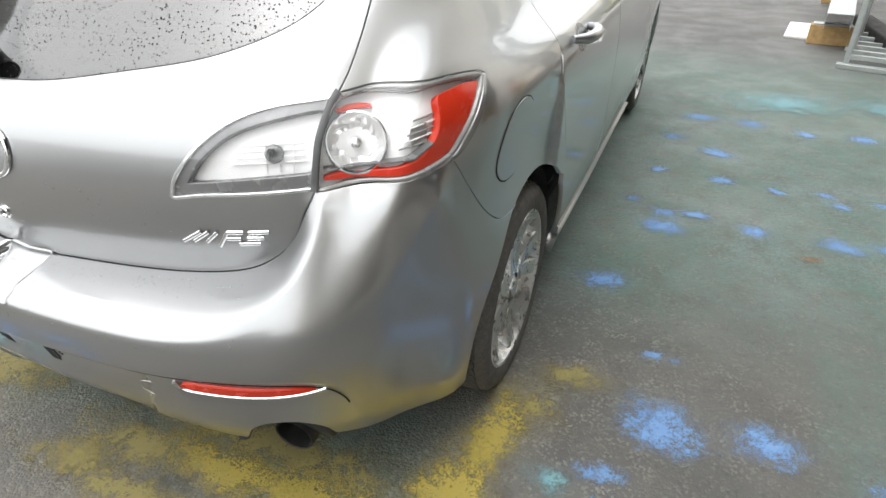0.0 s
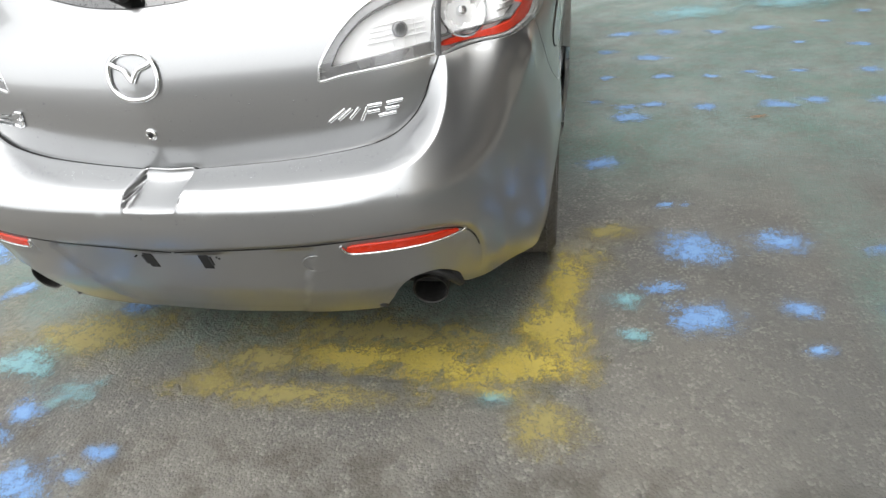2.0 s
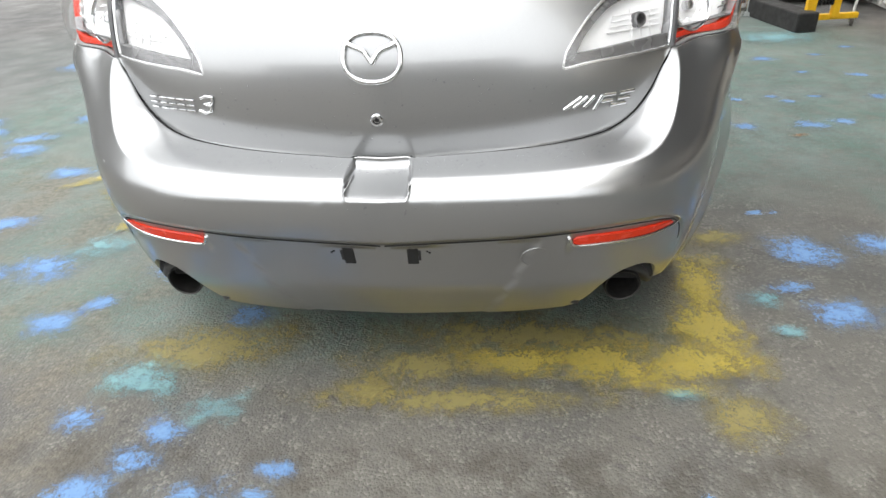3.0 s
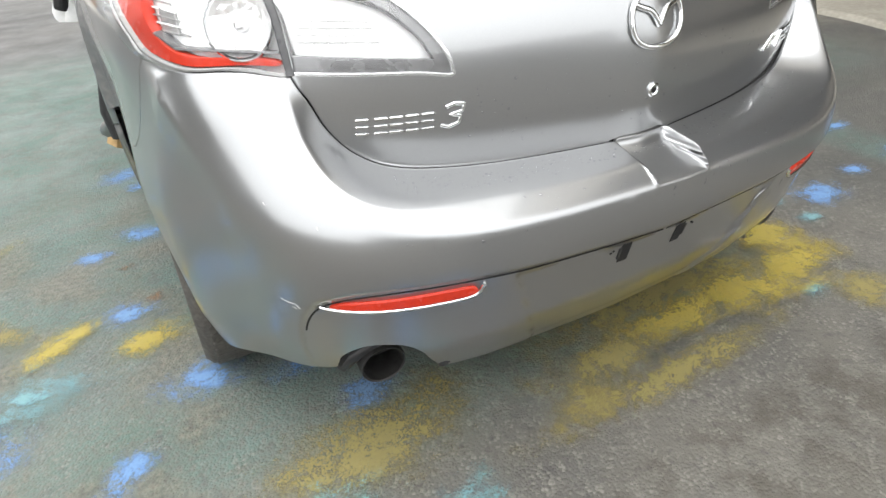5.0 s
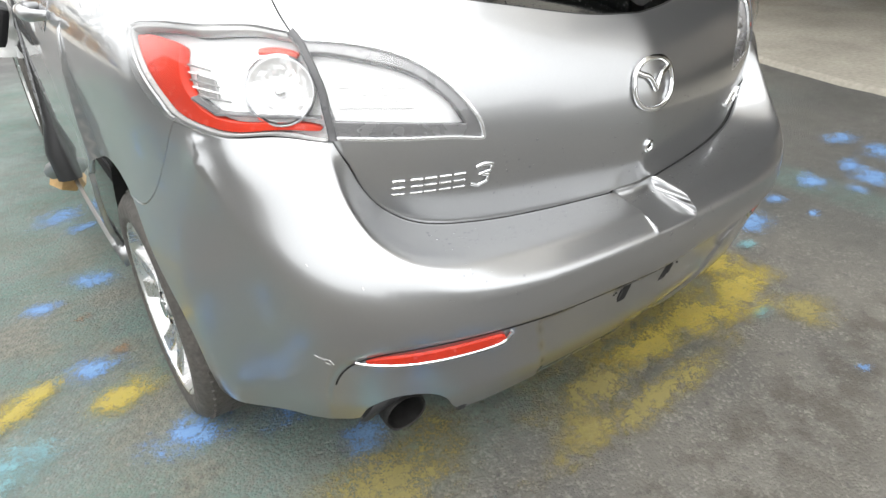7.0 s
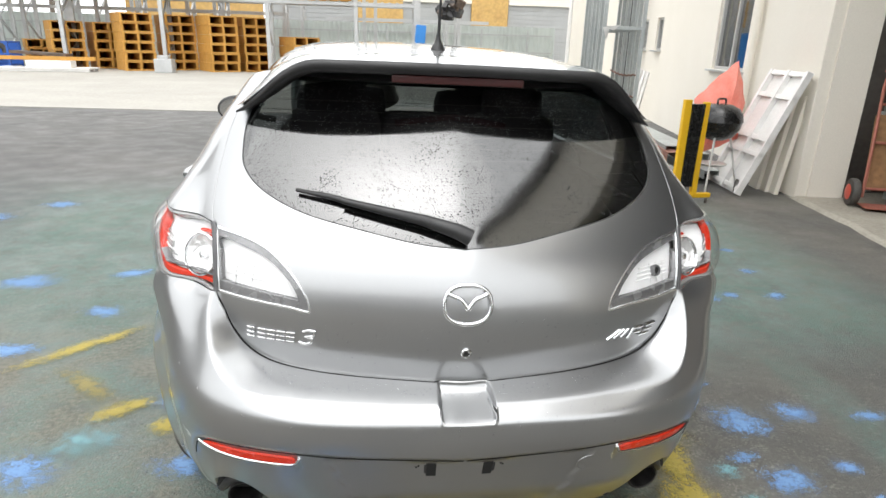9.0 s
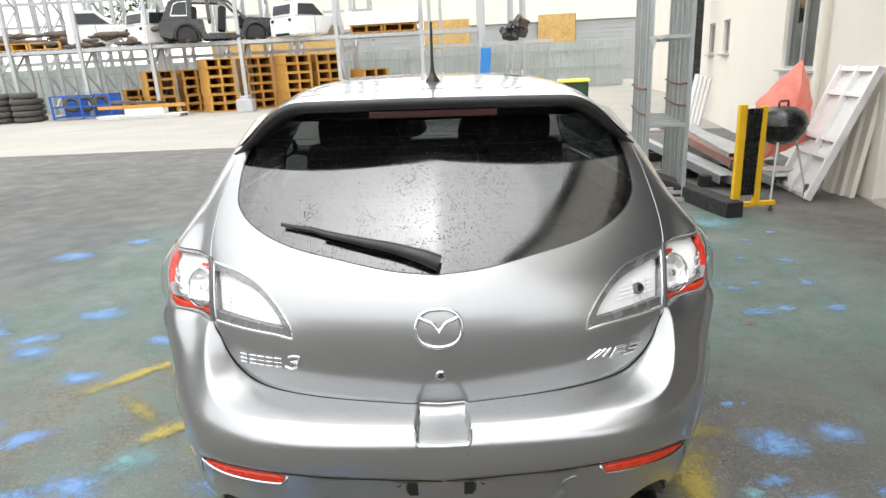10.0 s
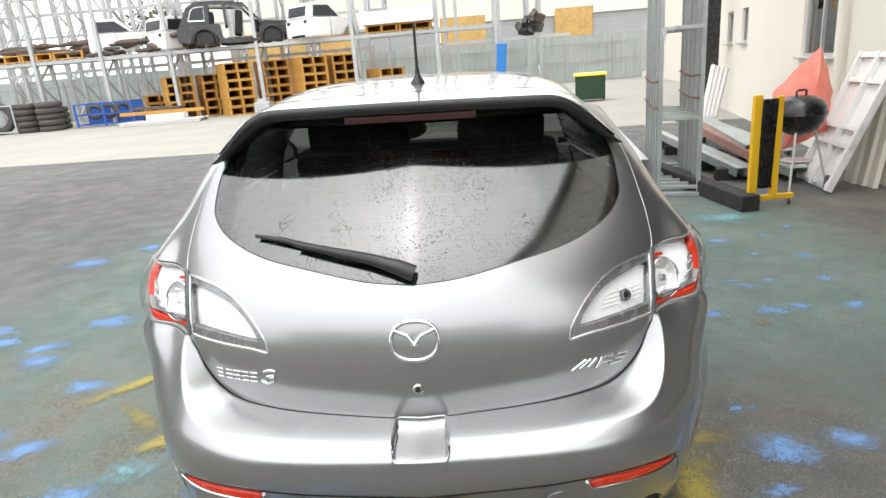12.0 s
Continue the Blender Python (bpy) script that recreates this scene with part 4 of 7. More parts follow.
# underbody
ub = bmesh.new()
add_box(ub, (1.30, 0.95, 0.16), pose(0, 0.62, 0.36), 0.03)
part("underbody", ub, SHUT, car)
fl = bmesh.new()
add_box(fl, (1.52, 2.9, 0.08), pose(0, 2.6, 0.26), 0.02)
part("floor_pan", fl, SHUT, car)


# roof, spoiler, antenna, wiper
def make_roof():
    bm = bmesh.new()
    ny, nx = 40, 28
    grid = []
    for i in range(ny + 1):
        y = 0.66 + (3.05 - 0.66) * i / ny
        zc = float(curve([(0.56, 1.408), (0.9, 1.436), (1.5, 1.456), (2.1, 1.445), (2.6, 1.36), (3.05, 1.20)], y))
        hw = float(curve([(0.56, 0.575), (0.9, 0.60), (1.6, 0.61), (2.6, 0.63), (3.0, 0.66)], y))
        if y > 2.35:
            continue
        row = []
        for j in range(nx + 1):
            u = -1 + 2 * j / nx
            row.append(bm.verts.new((hw * math.copysign(abs(u) ** 0.9, u), y, zc - 0.030 * u * u - 0.12 * abs(u) ** 10)))
        grid.append(row)
    for a, b in zip(grid[:-1], grid[1:]):
        for j in range(nx):
            bm.faces.new((a[j], a[j + 1], b[j + 1], b[j]))
    return bm


roof = part("roof", make_roof(), PAINT, car, smooth=60)
ws = bmesh.new()
rows = []
for i in range(5):
    u = i / 4
    y, z, hw = 2.32 + 0.75 * u, 1.405 - 0.38 * u - 0.02 * math.sin(math.pi * u), 0.60 + 0.08 * u
    rows.append([ws.verts.new((hw * v, y + 0.10 * (1 - v * v) * u, z - 0.03 * v * v)) for v in np.linspace(-1, 1, 13)])
for a, b in zip(rows[:-1], rows[1:]):
    for j in range(12):
        ws.faces.new((a[j], a[j + 1], b[j + 1], b[j]))
part("windscreen", ws, WINDSCREEN, car, "clear windscreen", smooth=60)
for k in (1, -1):
    part("roof_pillar", tube([(k * 0.60, 2.33, 1.375), (k * 0.66, 2.75, 1.19), (k * 0.70, 3.10, 1.00)], 0.035, 10), PAINT, car, smooth=60)
bonnet = bmesh.new()
rows = []
for i in range(9):
    u = i / 8
    rows.append([bonnet.verts.new((0.74 * v * (1 - 0.1 * u), 3.05 + 1.15 * u - 0.10 * v * v * u, 0.985 - 0.20 * u**1.6 - 0.06 * v**4)) for v in np.linspace(-1, 1, 13)])
for a, b in zip(rows[:-1], rows[1:]):
    for j in range(12):
        bonnet.faces.new((a[j], a[j + 1], b[j + 1], b[j]))
part("bonnet", bonnet, PAINT, car, smooth=60)


def spoiler_edge(u):
    """Trailing edge, u from -1 to 1 across."""
    a = abs(u)
    x = 0.603 * u
    z = 1.392 - 0.010 * a**2 - 0.135 * float(sstep(0.60, 1.04, a)) ** 1.3
    y = 0.385 + 0.05 * a**2 + 0.075 * a**6
    return x, y, z


SP_TOP, SP_LIP = bmesh.new(), bmesh.new()
us = np.linspace(-1, 1, 61)
rows = []
for k in range(9):
    v = k / 8
    row = []
    for u in us:
        x, y, z = spoiler_edge(u)
        a = abs(u)
        fy = 0.72
        fx, fz = 0.590 * math.copysign(a**0.9, u), 1.417 - 0.030 * a * a - 0.12 * a**10
        bulge = 0.010 * math.sin(math.pi * v)
        row.append(SP_TOP.verts.new((x + (fx - x) * v, y + (fy - y) * v, z + 0.014 + (fz - z - 0.012) * (v**0.85) + bulge * (1 - a**6))))
    rows.append(row)
for a, b in zip(rows[:-1], rows[1:]):
    for j in range(60):
        SP_TOP.faces.new((a[j], a[j + 1], b[j + 1], b[j]))
spoiler = part("spoiler", SP_TOP, PAINT, car, "silver roof spoiler with a black lower lip", smooth=60)
rows = []
for dy, dz, sx in ((0.004, 0.0145, 1.0), (-0.004, 0.012, 1.003), (-0.008, 0.004, 1.006), (-0.006, -0.008, 1.006), (0.004, -0.016, 1.0), (0.05, -0.022, 0.975), (0.11, -0.02, 0.95), (0.17, -0.015, 0.93)):
    row = []
    for u in us:
        x, y, z = spoiler_edge(u)
        row.append(SP_LIP.verts.new((x * (1 + (sx - 1) * (1 - abs(u) ** 6)), y + dy * (1 - 0.97 * abs(u) ** 6), z + dz * (1 - 0.85 * abs(u) ** 6))))
    rows.append(row)
for a, b in zip(rows[:-1], rows[1:]):
    for j in range(60):
        SP_LIP.faces.new((a[j], b[j], b[j + 1], a[j + 1]))
part("spoiler_lip", SP_LIP, BLACK, spoiler, "black lower lip", smooth=50)
brake = bmesh.new()
add_box(brake, (0.36, 0.02, 0.022), pose(0, 0.415, 1.362), 0.006)
part("brake_light", brake, mat("smoked_red", (0.06, 0.02, 0.02), 0.15), spoiler, "smoked high brake light")
ant = part("antenna", lathe([(0.026, -0.004), (0.024, 0.006), (0.013, 0.022), (0.0085, 0.036), (0.007, 0.05), (0.0, 0.052)], 24, pose(0, 0.914, 1.436, 0, 0, 0)), BLACK, car, "short black roof antenna", smooth=50)
part("antenna_rod", tube([(0, 0.912, 1.475), (0.0, 0.895, 1.55), (0.0, 0.878, 1.635)], [0.0058, 0.005, 0.0042], 10), BLACK, ant, smooth=60)
wip = bmesh.new()
line = [(0.004, 1.000), (-0.03, 1.010), (-0.12, 1.028), (-0.24, 1.044), (-0.36, 1.060)]
add_tube(wip, [Vector(skin(np.array([s]), np.array([z]))[0]) + Vector(skin_normal(np.array([s]), np.array([z]))[0]) * h for (s, z), h in zip(line, (0.022, 0.030, 0.030, 0.027, 0.024))], [0.021, 0.019, 0.014, 0.011, 0.008], 12)
wiper = part("wiper", wip, BLACK, hatch, "black rear wiper arm with a cap at its foot", smooth=60)
blade = bmesh.new()
line = [(-0.05, 1.020), (-0.16, 1.038), (-0.28, 1.053), (-0.40, 1.070), (-0.51, 1.080)]
pts = [Vector(skin(np.array([s]), np.array([z]))[0]) + Vector(skin_normal(np.array([s]), np.array([z]))[0]) * h for (s, z), h in zip(line, (0.012, 0.014, 0.014, 0.014, 0.012))]
add_tube(blade, pts, [0.007, 0.009, 0.009, 0.008, 0.005], 8)
part("wiper_blade", blade, BLACK, wiper, smooth=60)

# cabin
cab = bmesh.new()
add_box(cab, (1.36, 0.75, 0.05), pose(0, 0.85, 0.86, 12), 0.01)
part("parcel_shelf", cab, TRIM, car)
for x in (-0.36, 0.0, 0.36):
    seat = bmesh.new()
    add_box(seat, (0.36, 0.16, 0.52), pose(x, 1.30, 0.93, 14), 0.05)
    part("rear_seat_back", seat, TRIM, car, smooth=60)
for x in (-0.36, 0.36):
    hr = bmesh.new()
    add_box(hr, (0.25, 0.11, 0.15), pose(x, 1.26, 1.235, 10), 0.045)
    part("headrest", hr, TRIM, car, smooth=60)
    fs = bmesh.new()
    add_box(fs, (0.46, 0.16, 0.62), pose(x, 2.12, 0.92, 14), 0.06)
    part("front_seat_back", fs, TRIM, car, smooth=60)
    fh = bmesh.new()
    add_box(fh, (0.26, 0.11, 0.18), pose(x, 2.03, 1.29, 10), 0.05)
    part("headrest", fh, TRIM, car, smooth=60)
dash = bmesh.new()
add_box(dash, (1.36, 0.40, 0.30), pose(0, 2.95, 0.85), 0.08)
part("dashboard", dash, TRIM, car, smooth=60)
CLOTH = mat("pale_cloth", (0.62, 0.60, 0.52), 0.9, grain=0.1, grain_size=60, stain=0.4, stain_size=12)
bag = bmesh.new()
bmesh.ops.create_icosphere(bag, subdivisions=3, radius=0.10)
for v in bag.verts:
    v.co = Vector((v.co.x * 1.1, v.co.y * 0.6, v.co.z * 0.75)) * (1 + 0.35 * noise.noise(v.co * 14))
bmesh.ops.translate(bag, vec=(-0.14, 2.35, 1.17), verts=bag.verts)
part("deployed_airbag", bag, CLOTH, car, "limp cream airbag cloth", smooth=80)
for k in (1, -1):
    inn = bmesh.new()
    add_box(inn, (0.03, 2.4, 0.66), pose(k * 0.735, 1.9, 0.62), 0.01)
    part("door_lining", inn, TRIM, car)
hl = bmesh.new()
add_box(hl, (0.90, 1.45, 0.02), pose(0, 1.55, 1.380), 0.006)
part("headliner", hl, TRIM, car)

# mirrors
for side in (1, -1):
    mo = Vector((side * 0.98, 2.62, 1.05)) if side > 0 else Vector((-0.965, 2.45, 1.045))
    shell = bmesh.new()
    bmesh.ops.create_uvsphere(shell, u_segments=24, v_segments=14, radius=0.1)
    for v in shell.verts:
        c = v.co
        v.co = Vector((c.x * 1.15, min(c.y, 0.1) * (0.75 if c.y > 0 else 0.25), c.z * 0.78)) + mo
    mir = part("side_mirror", shell, PAINT if side > 0 else BLACK, car, "side mirror with a black shell", smooth=60)
    glassm = bmesh.new()
    bmesh.ops.create_circle(glassm, cap_ends=True, radius=0.088, segments=28)
    bmesh.ops.transform(glassm, matrix=Matrix.Translation(mo + Vector((0, -0.028, 0))) @ pose(0, 0, 0, 90, 0, 0) @ Matrix.Diagonal((1.1, 0.72, 1, 1)), verts=glassm.verts)
    part("mirror_glass", glassm, CHROME, mir)
    part("mirror_arm", tube([mo + Vector((-side * 0.08, 0.02, -0.03)), mo + Vector((-side * 0.20, 0.06, -0.06))], 0.022, 8), BLACK, mir, smooth=60)
WHITE = mat("white_plastic", (0.75, 0.75, 0.74), 0.5, grain=0.05, grain_size=60, stain=0.3, stain_size=10)
rag = bmesh.new()
bmesh.ops.create_grid(rag, x_segments=10, y_segments=14, size=0.5)
for v in rag.verts:
    u, w = v.co.x, v.co.y
    v.co = Vector((-0.93 - 0.10 * u + 0.03 * noise.noise((u * 4, w * 4, 0)), 2.20 + 0.10 * u + 0.04 * noise.noise((u * 3, w * 5, 2)), 0.80 + 0.26 * w))
bmesh.ops.solidify(rag, geom=rag.faces[:], thickness=0.006)
part("torn_door_lining", rag, WHITE, car, "torn white lining hanging from the front door", smooth=70)
trimb = bmesh.new()
add_box(trimb, (0.05, 0.12, 0.14), pose(-0.93, 2.08, 0.80, 10, 20, 0), 0.02)
part("door_speaker_housing", trimb, BLACK, car)

# ---- ground and yard ----
def ground_material():
    m = bpy.data.materials.new("painted_asphalt")
    m.use_nodes = True
    nt = m.node_tree
    N, Lk = nt.nodes, nt.links
    b = N["Principled BSDF"]
    geo = N.new("ShaderNodeNewGeometry")
    pos = geo.outputs["Position"]

    def noise_tex(scale, detail=5.0, rough=0.6):
        n = N.new("ShaderNodeTexNoise")
        n.inputs["Scale"].default_value, n.inputs["Detail"].default_value, n.inputs["Roughness"].default_value = scale, detail, rough
        Lk.new(pos, n.inputs["Vector"])
        return n.outputs["Fac"]

    def rng(v, a, c, lo=0.0, hi=1.0):
        r = N.new("ShaderNodeMapRange")
        r.interpolation_type = "SMOOTHSTEP"
        for key, val in (("From Min", a), ("From Max", c), ("To Min", lo), ("To Max", hi)):
            r.inputs[key].default_value = val
        Lk.new(v, r.inputs["Value"])
        return r.outputs["Result"]

    def mth(op, a, c):
        n = N.new("ShaderNodeMath")
        n.operation = op
        for i, v in enumerate((a, c)):
            if hasattr(v, "is_linked"):
                Lk.new(v, n.inputs[i])
            else:
                n.inputs[i].default_value = v
        return n.outputs["Value"]

    def mix(f, a, c):
        n = N.new("ShaderNodeMix")
        n.data_type = "RGBA"
        for key, v in (("Factor", f), ("A", a), ("B", c)):
            if hasattr(v, "is_linked"):
                Lk.new(v, n.inputs[key])
            elif key == "Factor":
                n.inputs[key].default_value = v
            else:
                n.inputs[key].default_value = (*v, 1)
        return n.outputs["Result"]

    sep = N.new("ShaderNodeSeparateXYZ")
    Lk.new(pos, sep.inputs[0])
    X, Y = sep.outputs["X"], sep.outputs["Y"]
    vo = N.new("ShaderNodeTexVoronoi")
    vo.inputs["Scale"].default_value = 140
    Lk.new(pos, vo.inputs["Vector"])
    gs = N.new("ShaderNodeSeparateColor")
    Lk.new(vo.outputs["Color"], gs.inputs[0])
    stone = rng(gs.outputs["Red"], 0.55, 1.0)
    base = mix(rng(noise_tex(1.3), 0.35, 0.65), (0.082, 0.080, 0.073), (0.126, 0.119, 0.102))
    base = mix(mth("MULTIPLY", stone, rng(noise_tex(14), 0.3, 0.75)), base, (0.22, 0.21, 0.185))
    base = mix(rng(noise_tex(38), 0.52, 0.78, 0, 0.75), base, (0.045, 0.045, 0.042))
    # worn green coating: to the right of and ahead of the tail, thin patches to the left
    right = mth("MULTIPLY", rng(Y, 0.9, 1.6), rng(X, 3.4, 2.6))
    right = mth("MULTIPLY", right, rng(Y, 6.2, 4.6))
    strip = mth("MULTIPLY", rng(X, 1.62, 1.74), rng(X, 1.98, 1.86))
    strip = mth("MULTIPLY", strip, rng(Y, 1.6, 1.2))
    left = mth("MULTIPLY", rng(X, -2.9, -1.2), rng(Y, 4.2, 2.4))
    left = mth("MULTIPLY", left, rng(Y, 0.0, 0.35))
    left = mth("MULTIPLY", left, rng(X, 0.9, 0.5))
    behind = mth("MULTIPLY", rng(X, -0.05, -0.45), rng(Y, -1.4, -0.9))
    behind = mth("MULTIPLY", behind, 0.45)
    area = mth("MAXIMUM", mth("MAXIMUM", right, mth("MULTIPLY", strip, 0.8)), mth("MAXIMUM", mth("MULTIPLY", left, 0.9), mth("MULTIPLY", behind, left)))
    worn = rng(noise_tex(9, 8.0, 0.75), 0.30, 0.62, 0.25, 1.0)
    speck = rng(noise_tex(70, 3.0), 0.30, 0.60, 0.35, 1.0)
    green = mth("MULTIPLY", mth("MULTIPLY", area, worn), speck)
    col = mix(mth("MULTIPLY", green, 0.85), base, mix(rng(noise_tex(2.2), 0.35, 0.65), (0.082, 0.160, 0.132), (0.125, 0.188, 0.170)))
    # dry pale dust ahead on the left, damp dark asphalt farther out
    far = mth("MAXIMUM", rng(Y, 4.2, 5.6), rng(X, -2.6, -3.6))
    col = mix(mth("MULTIPLY", far, 0.75), col, mix(rng(noise_tex(0.6), 0.35, 0.65), (0.075, 0.075, 0.074), (0.125, 0.122, 0.118)))
    # mud-brown lip of old bitumen behind the bumper
    mud = mth("MULTIPLY", rng(noise_tex(6, 6), 0.42, 0.6), mth("MULTIPLY", rng(Y, -0.12, -0.2), rng(Y, -0.55, -0.3)))
    col = mix(mth("MULTIPLY", mud, 0.6), col, (0.055, 0.048, 0.036))
    # darker asphalt beside the tail on the right, broken up by noise
    dark_right = mth("MULTIPLY", mth("MULTIPLY", rng(X, 1.0, 1.5), rng(Y, 1.9, 1.2)), rng(noise_tex(2.6, 5), 0.30, 0.55, 0.45, 1.0))
    col = mix(mth("MULTIPLY", dark_right, 0.42), col, (0.052, 0.055, 0.052))
    # brown mud tracked over the left side
    track = mth("MULTIPLY", rng(noise_tex(4.5, 6), 0.44, 0.60), mth("MULTIPLY", rng(X, -0.6, -0.95), rng(Y, 2.6, 1.4)))
    col = mix(mth("MULTIPLY", track, 0.65), col, mix(rng(noise_tex(45, 3), 0.35, 0.65), (0.085, 0.075, 0.055), (0.17, 0.15, 0.115)))
    Lk.new(col, b.inputs["Base Color"])
    Lk.new(rng(noise_tex(3.0), 0.3, 0.7, 0.55, 0.85), b.inputs["Roughness"])
    bp = N.new("ShaderNodeBump")
    bp.inputs["Strength"].default_value, bp.inputs["Distance"].default_value = 0.7, 0.006
    Lk.new(mth("ADD", noise_tex(60, 6), mth("MULTIPLY", vo.outputs["Distance"], -0.6)), bp.inputs["Height"])
    Lk.new(bp.outputs["Normal"], b.inputs["Normal"])
    return m


def mark_material(name, color, other, cover=0.5):
    """Worn paint: ragged at its edge, rubbed through over the stones."""
    m = bpy.data.materials.new(name)
    m.use_nodes = True
    nt = m.node_tree
    N, Lk = nt.nodes, nt.links
    b = N["Principled BSDF"]
    b.inputs["Roughness"].default_value = 0.75
    geo, tc = N.new("ShaderNodeNewGeometry"), N.new("ShaderNodeTexCoord")
    ln = N.new("ShaderNodeVectorMath")
    ln.operation = "LENGTH"
    Lk.new(tc.outputs["Object"], ln.inputs[0])

    def nz(scale, detail):
        n = N.new("ShaderNodeTexNoise")
        n.inputs["Scale"].default_value, n.inputs["Detail"].default_value, n.inputs["Roughness"].default_value = scale, detail, 0.7
        Lk.new(geo.outputs["Position"], n.inputs["Vector"])
        return n.outputs["Fac"]

    def mth(op, a, c):
        n = N.new("ShaderNodeMath")
        n.operation = op
        for i, v in enumerate((a, c)):
            if hasattr(v, "is_linked"):
                Lk.new(v, n.inputs[i])
            else:
                n.inputs[i].default_value = v
        return n.outputs["Value"]

    info = N.new("ShaderNodeObjectInfo")
    rag = mth("ADD", mth("MULTIPLY", mth("SUBTRACT", nz(11, 7), 0.18), 1.6), mth("ADD", mth("MULTIPLY", nz(42, 5), 1.1), mth("MULTIPLY", nz(190, 2), 1.3)))
    edge = mth("ADD", mth("MULTIPLY", ln.outputs["Value"], 0.85), mth("MULTIPLY", info.outputs["Random"], 0.16))
    r = N.new("ShaderNodeMapRange")
    r.inputs["From Min"].default_value, r.inputs["From Max"].default_value = 1.10 - cover * 0.2, 1.62 - cover * 0.2
    r.inputs["To Max"].default_value = 0.74
    Lk.new(mth("SUBTRACT", rag, edge), r.inputs["Value"])
    mx = N.new("ShaderNodeMix")
    mx.data_type = "RGBA"
    mx.inputs["A"].default_value, mx.inputs["B"].default_value = (*color, 1), (*other, 1)
    Lk.new(nz(22, 4), mx.inputs["Factor"])
    Lk.new(mx.outputs["Result"], b.inputs["Base Color"])
    Lk.new(r.outputs["Result"], b.inputs["Alpha"])
    bp = N.new("ShaderNodeBump")
    bp.inputs["Distance"].default_value = 0.005
    bp.inputs["Strength"].default_value = 0.6
    Lk.new(nz(60, 6), bp.inputs["Height"])
    Lk.new(bp.outputs["Normal"], b.inputs["Normal"])
    return m


gb = bmesh.new()
bmesh.ops.create_grid(gb, x_segments=4, y_segments=4, size=400)
tagged(part("ground", gb, ground_material()), "dark worn asphalt yard with a rubbed green coating", "ground", kind="structure")

BLUE = mark_material("blue_paint", (0.12, 0.26, 0.56), (0.21, 0.36, 0.56))
PALE = mark_material("pale_blue_paint", (0.17, 0.33, 0.42), (0.20, 0.38, 0.36), 0.2)
YELLOW = mark_material("yellow_paint", (0.50, 0.38, 0.05), (0.33, 0.28, 0.085), 1.2)
DUST = mark_material("thin_yellow_paint", (0.33, 0.27, 0.08), (0.23, 0.20, 0.09), 0.8)

disc = bmesh.new()
bmesh.ops.create_circle(disc, cap_ends=True, radius=1.12, segments=20)
disc_data = {}
layer = [0]


def paint_mark(x, y, rx, ry, turn, material, label, name="paint_mark"):
    if material.name not in disc_data:
        me = bpy.data.meshes.new("paint_mark")
        disc.to_mesh(me)
        me.materials.append(material)
        disc_data[material.name] = me
    ob = new(name, disc_data[material.name])
    layer[0] += 1
    ob.matrix_world = pose(x, y, 0.001 + 0.0003 * (layer[0] % 14 if material is BLUE else 15 + layer[0] % 30), 0, 0, turn) @ Matrix.Diagonal((rx, ry, 1, 1))
    return tagged(ob, label, "paint mark", "paint marks on the ground")


rnd = random.Random(7)
BLUE_RIGHT = [(1.21, 3.43, 0.13), (1.49, 3.42, 0.12), (1.1, 3.02, 0.09), (1.34, 2.85, 0.11), (1.79, 3.34, 0.07), (1.07, 2.51, 0.06), (1.37, 2.49, 0.08), (0.99, 2.12, 0.06), (1.15, 2.03, 0.08), (1.28, 2.06, 0.06), (1.15, 1.89, 0.1), (1.62, 2.45, 0.06), (1.88, 2.39, 0.06), (1.53, 2.01, 0.08), (1.85, 2.0, 0.09), (1.0, 1.39, 0.09), (1.23, 1.03, 0.045), (1.29, 1.03, 0.035), (1.28, 0.74, 0.14), (1.55, 0.78, 0.11), (1.15, 0.51, 0.06), (1.25, 0.37, 0.10), (2.09, 3.37, 0.09)]
BLUE_SIDE = [(1.87, 0.73, 0.08), (1.83, 0.42, 0.10), (1.90, 0.25, 0.08), (1.52, 0.43, 0.06), (1.52, 0.26, 0.05), (1.82, 2.5, 0.06), (2.07, 2.48, 0.06), (2.39, 2.44, 0.08), (2.02, 2.04, 0.08), (2.31, 2.02, 0.08), (2.47, 3.44, 0.06), (2.76, 3.64, 0.06), (2.48, 0.59, 0.12), (2.45, 0.38, 0.13), (2.48, 0.2, 0.11), (2.15, 0.39, 0.1), (2.08, 0.26, 0.12), (0.69, -0.29, 0.03), (2.5, 2.9, 0.07), (2.2, 3.0, 0.06)]
BLUE_LEFT = [(-2.15, 1.14, 0.12), (-1.46, 0.65, 0.15), (-1.66, 0.61, 0.09), (-1.21, 0.32, 0.1), (-1.1, 0.43, 0.08), (-2.9, 2.22, 0.13), (-0.86, -0.09, 0.07), (-0.6, -0.13, 0.07), (-0.63, -0.22, 0.06), (-0.28, -0.24, 0.06), (-0.43, -0.36, 0.11), (-0.30, -0.31, 0.04), (-0.72, -0.31, 0.08), (-0.56, 0.33, 0.07), (-0.99, 2.23, 0.11), (-1.15, 1.51, 0.07), (-0.97, 1.6, 0.09), (-1.07, 1.07, 0.11), (-0.91, 0.64, 0.10), (-0.65, 0.57, 0.09), (-0.54, 0.36, 0.10), (-0.93, 2.07, 0.08)]
BLUE_FAR = [(-3.37, 3.95, 0.2), (-2.97, 4.37, 0.16), (-3.08, 2.4, 0.14), (-2.45, 1.91, 0.16), (-2.55, 2.11, 0.14), (-2.32, 2.48, 0.17), (-1.96, 1.57, 0.12), (-1.75, 2.6, 0.14), (-1.9, 1.0, 0.12), (-1.7, 2.0, 0.12)]
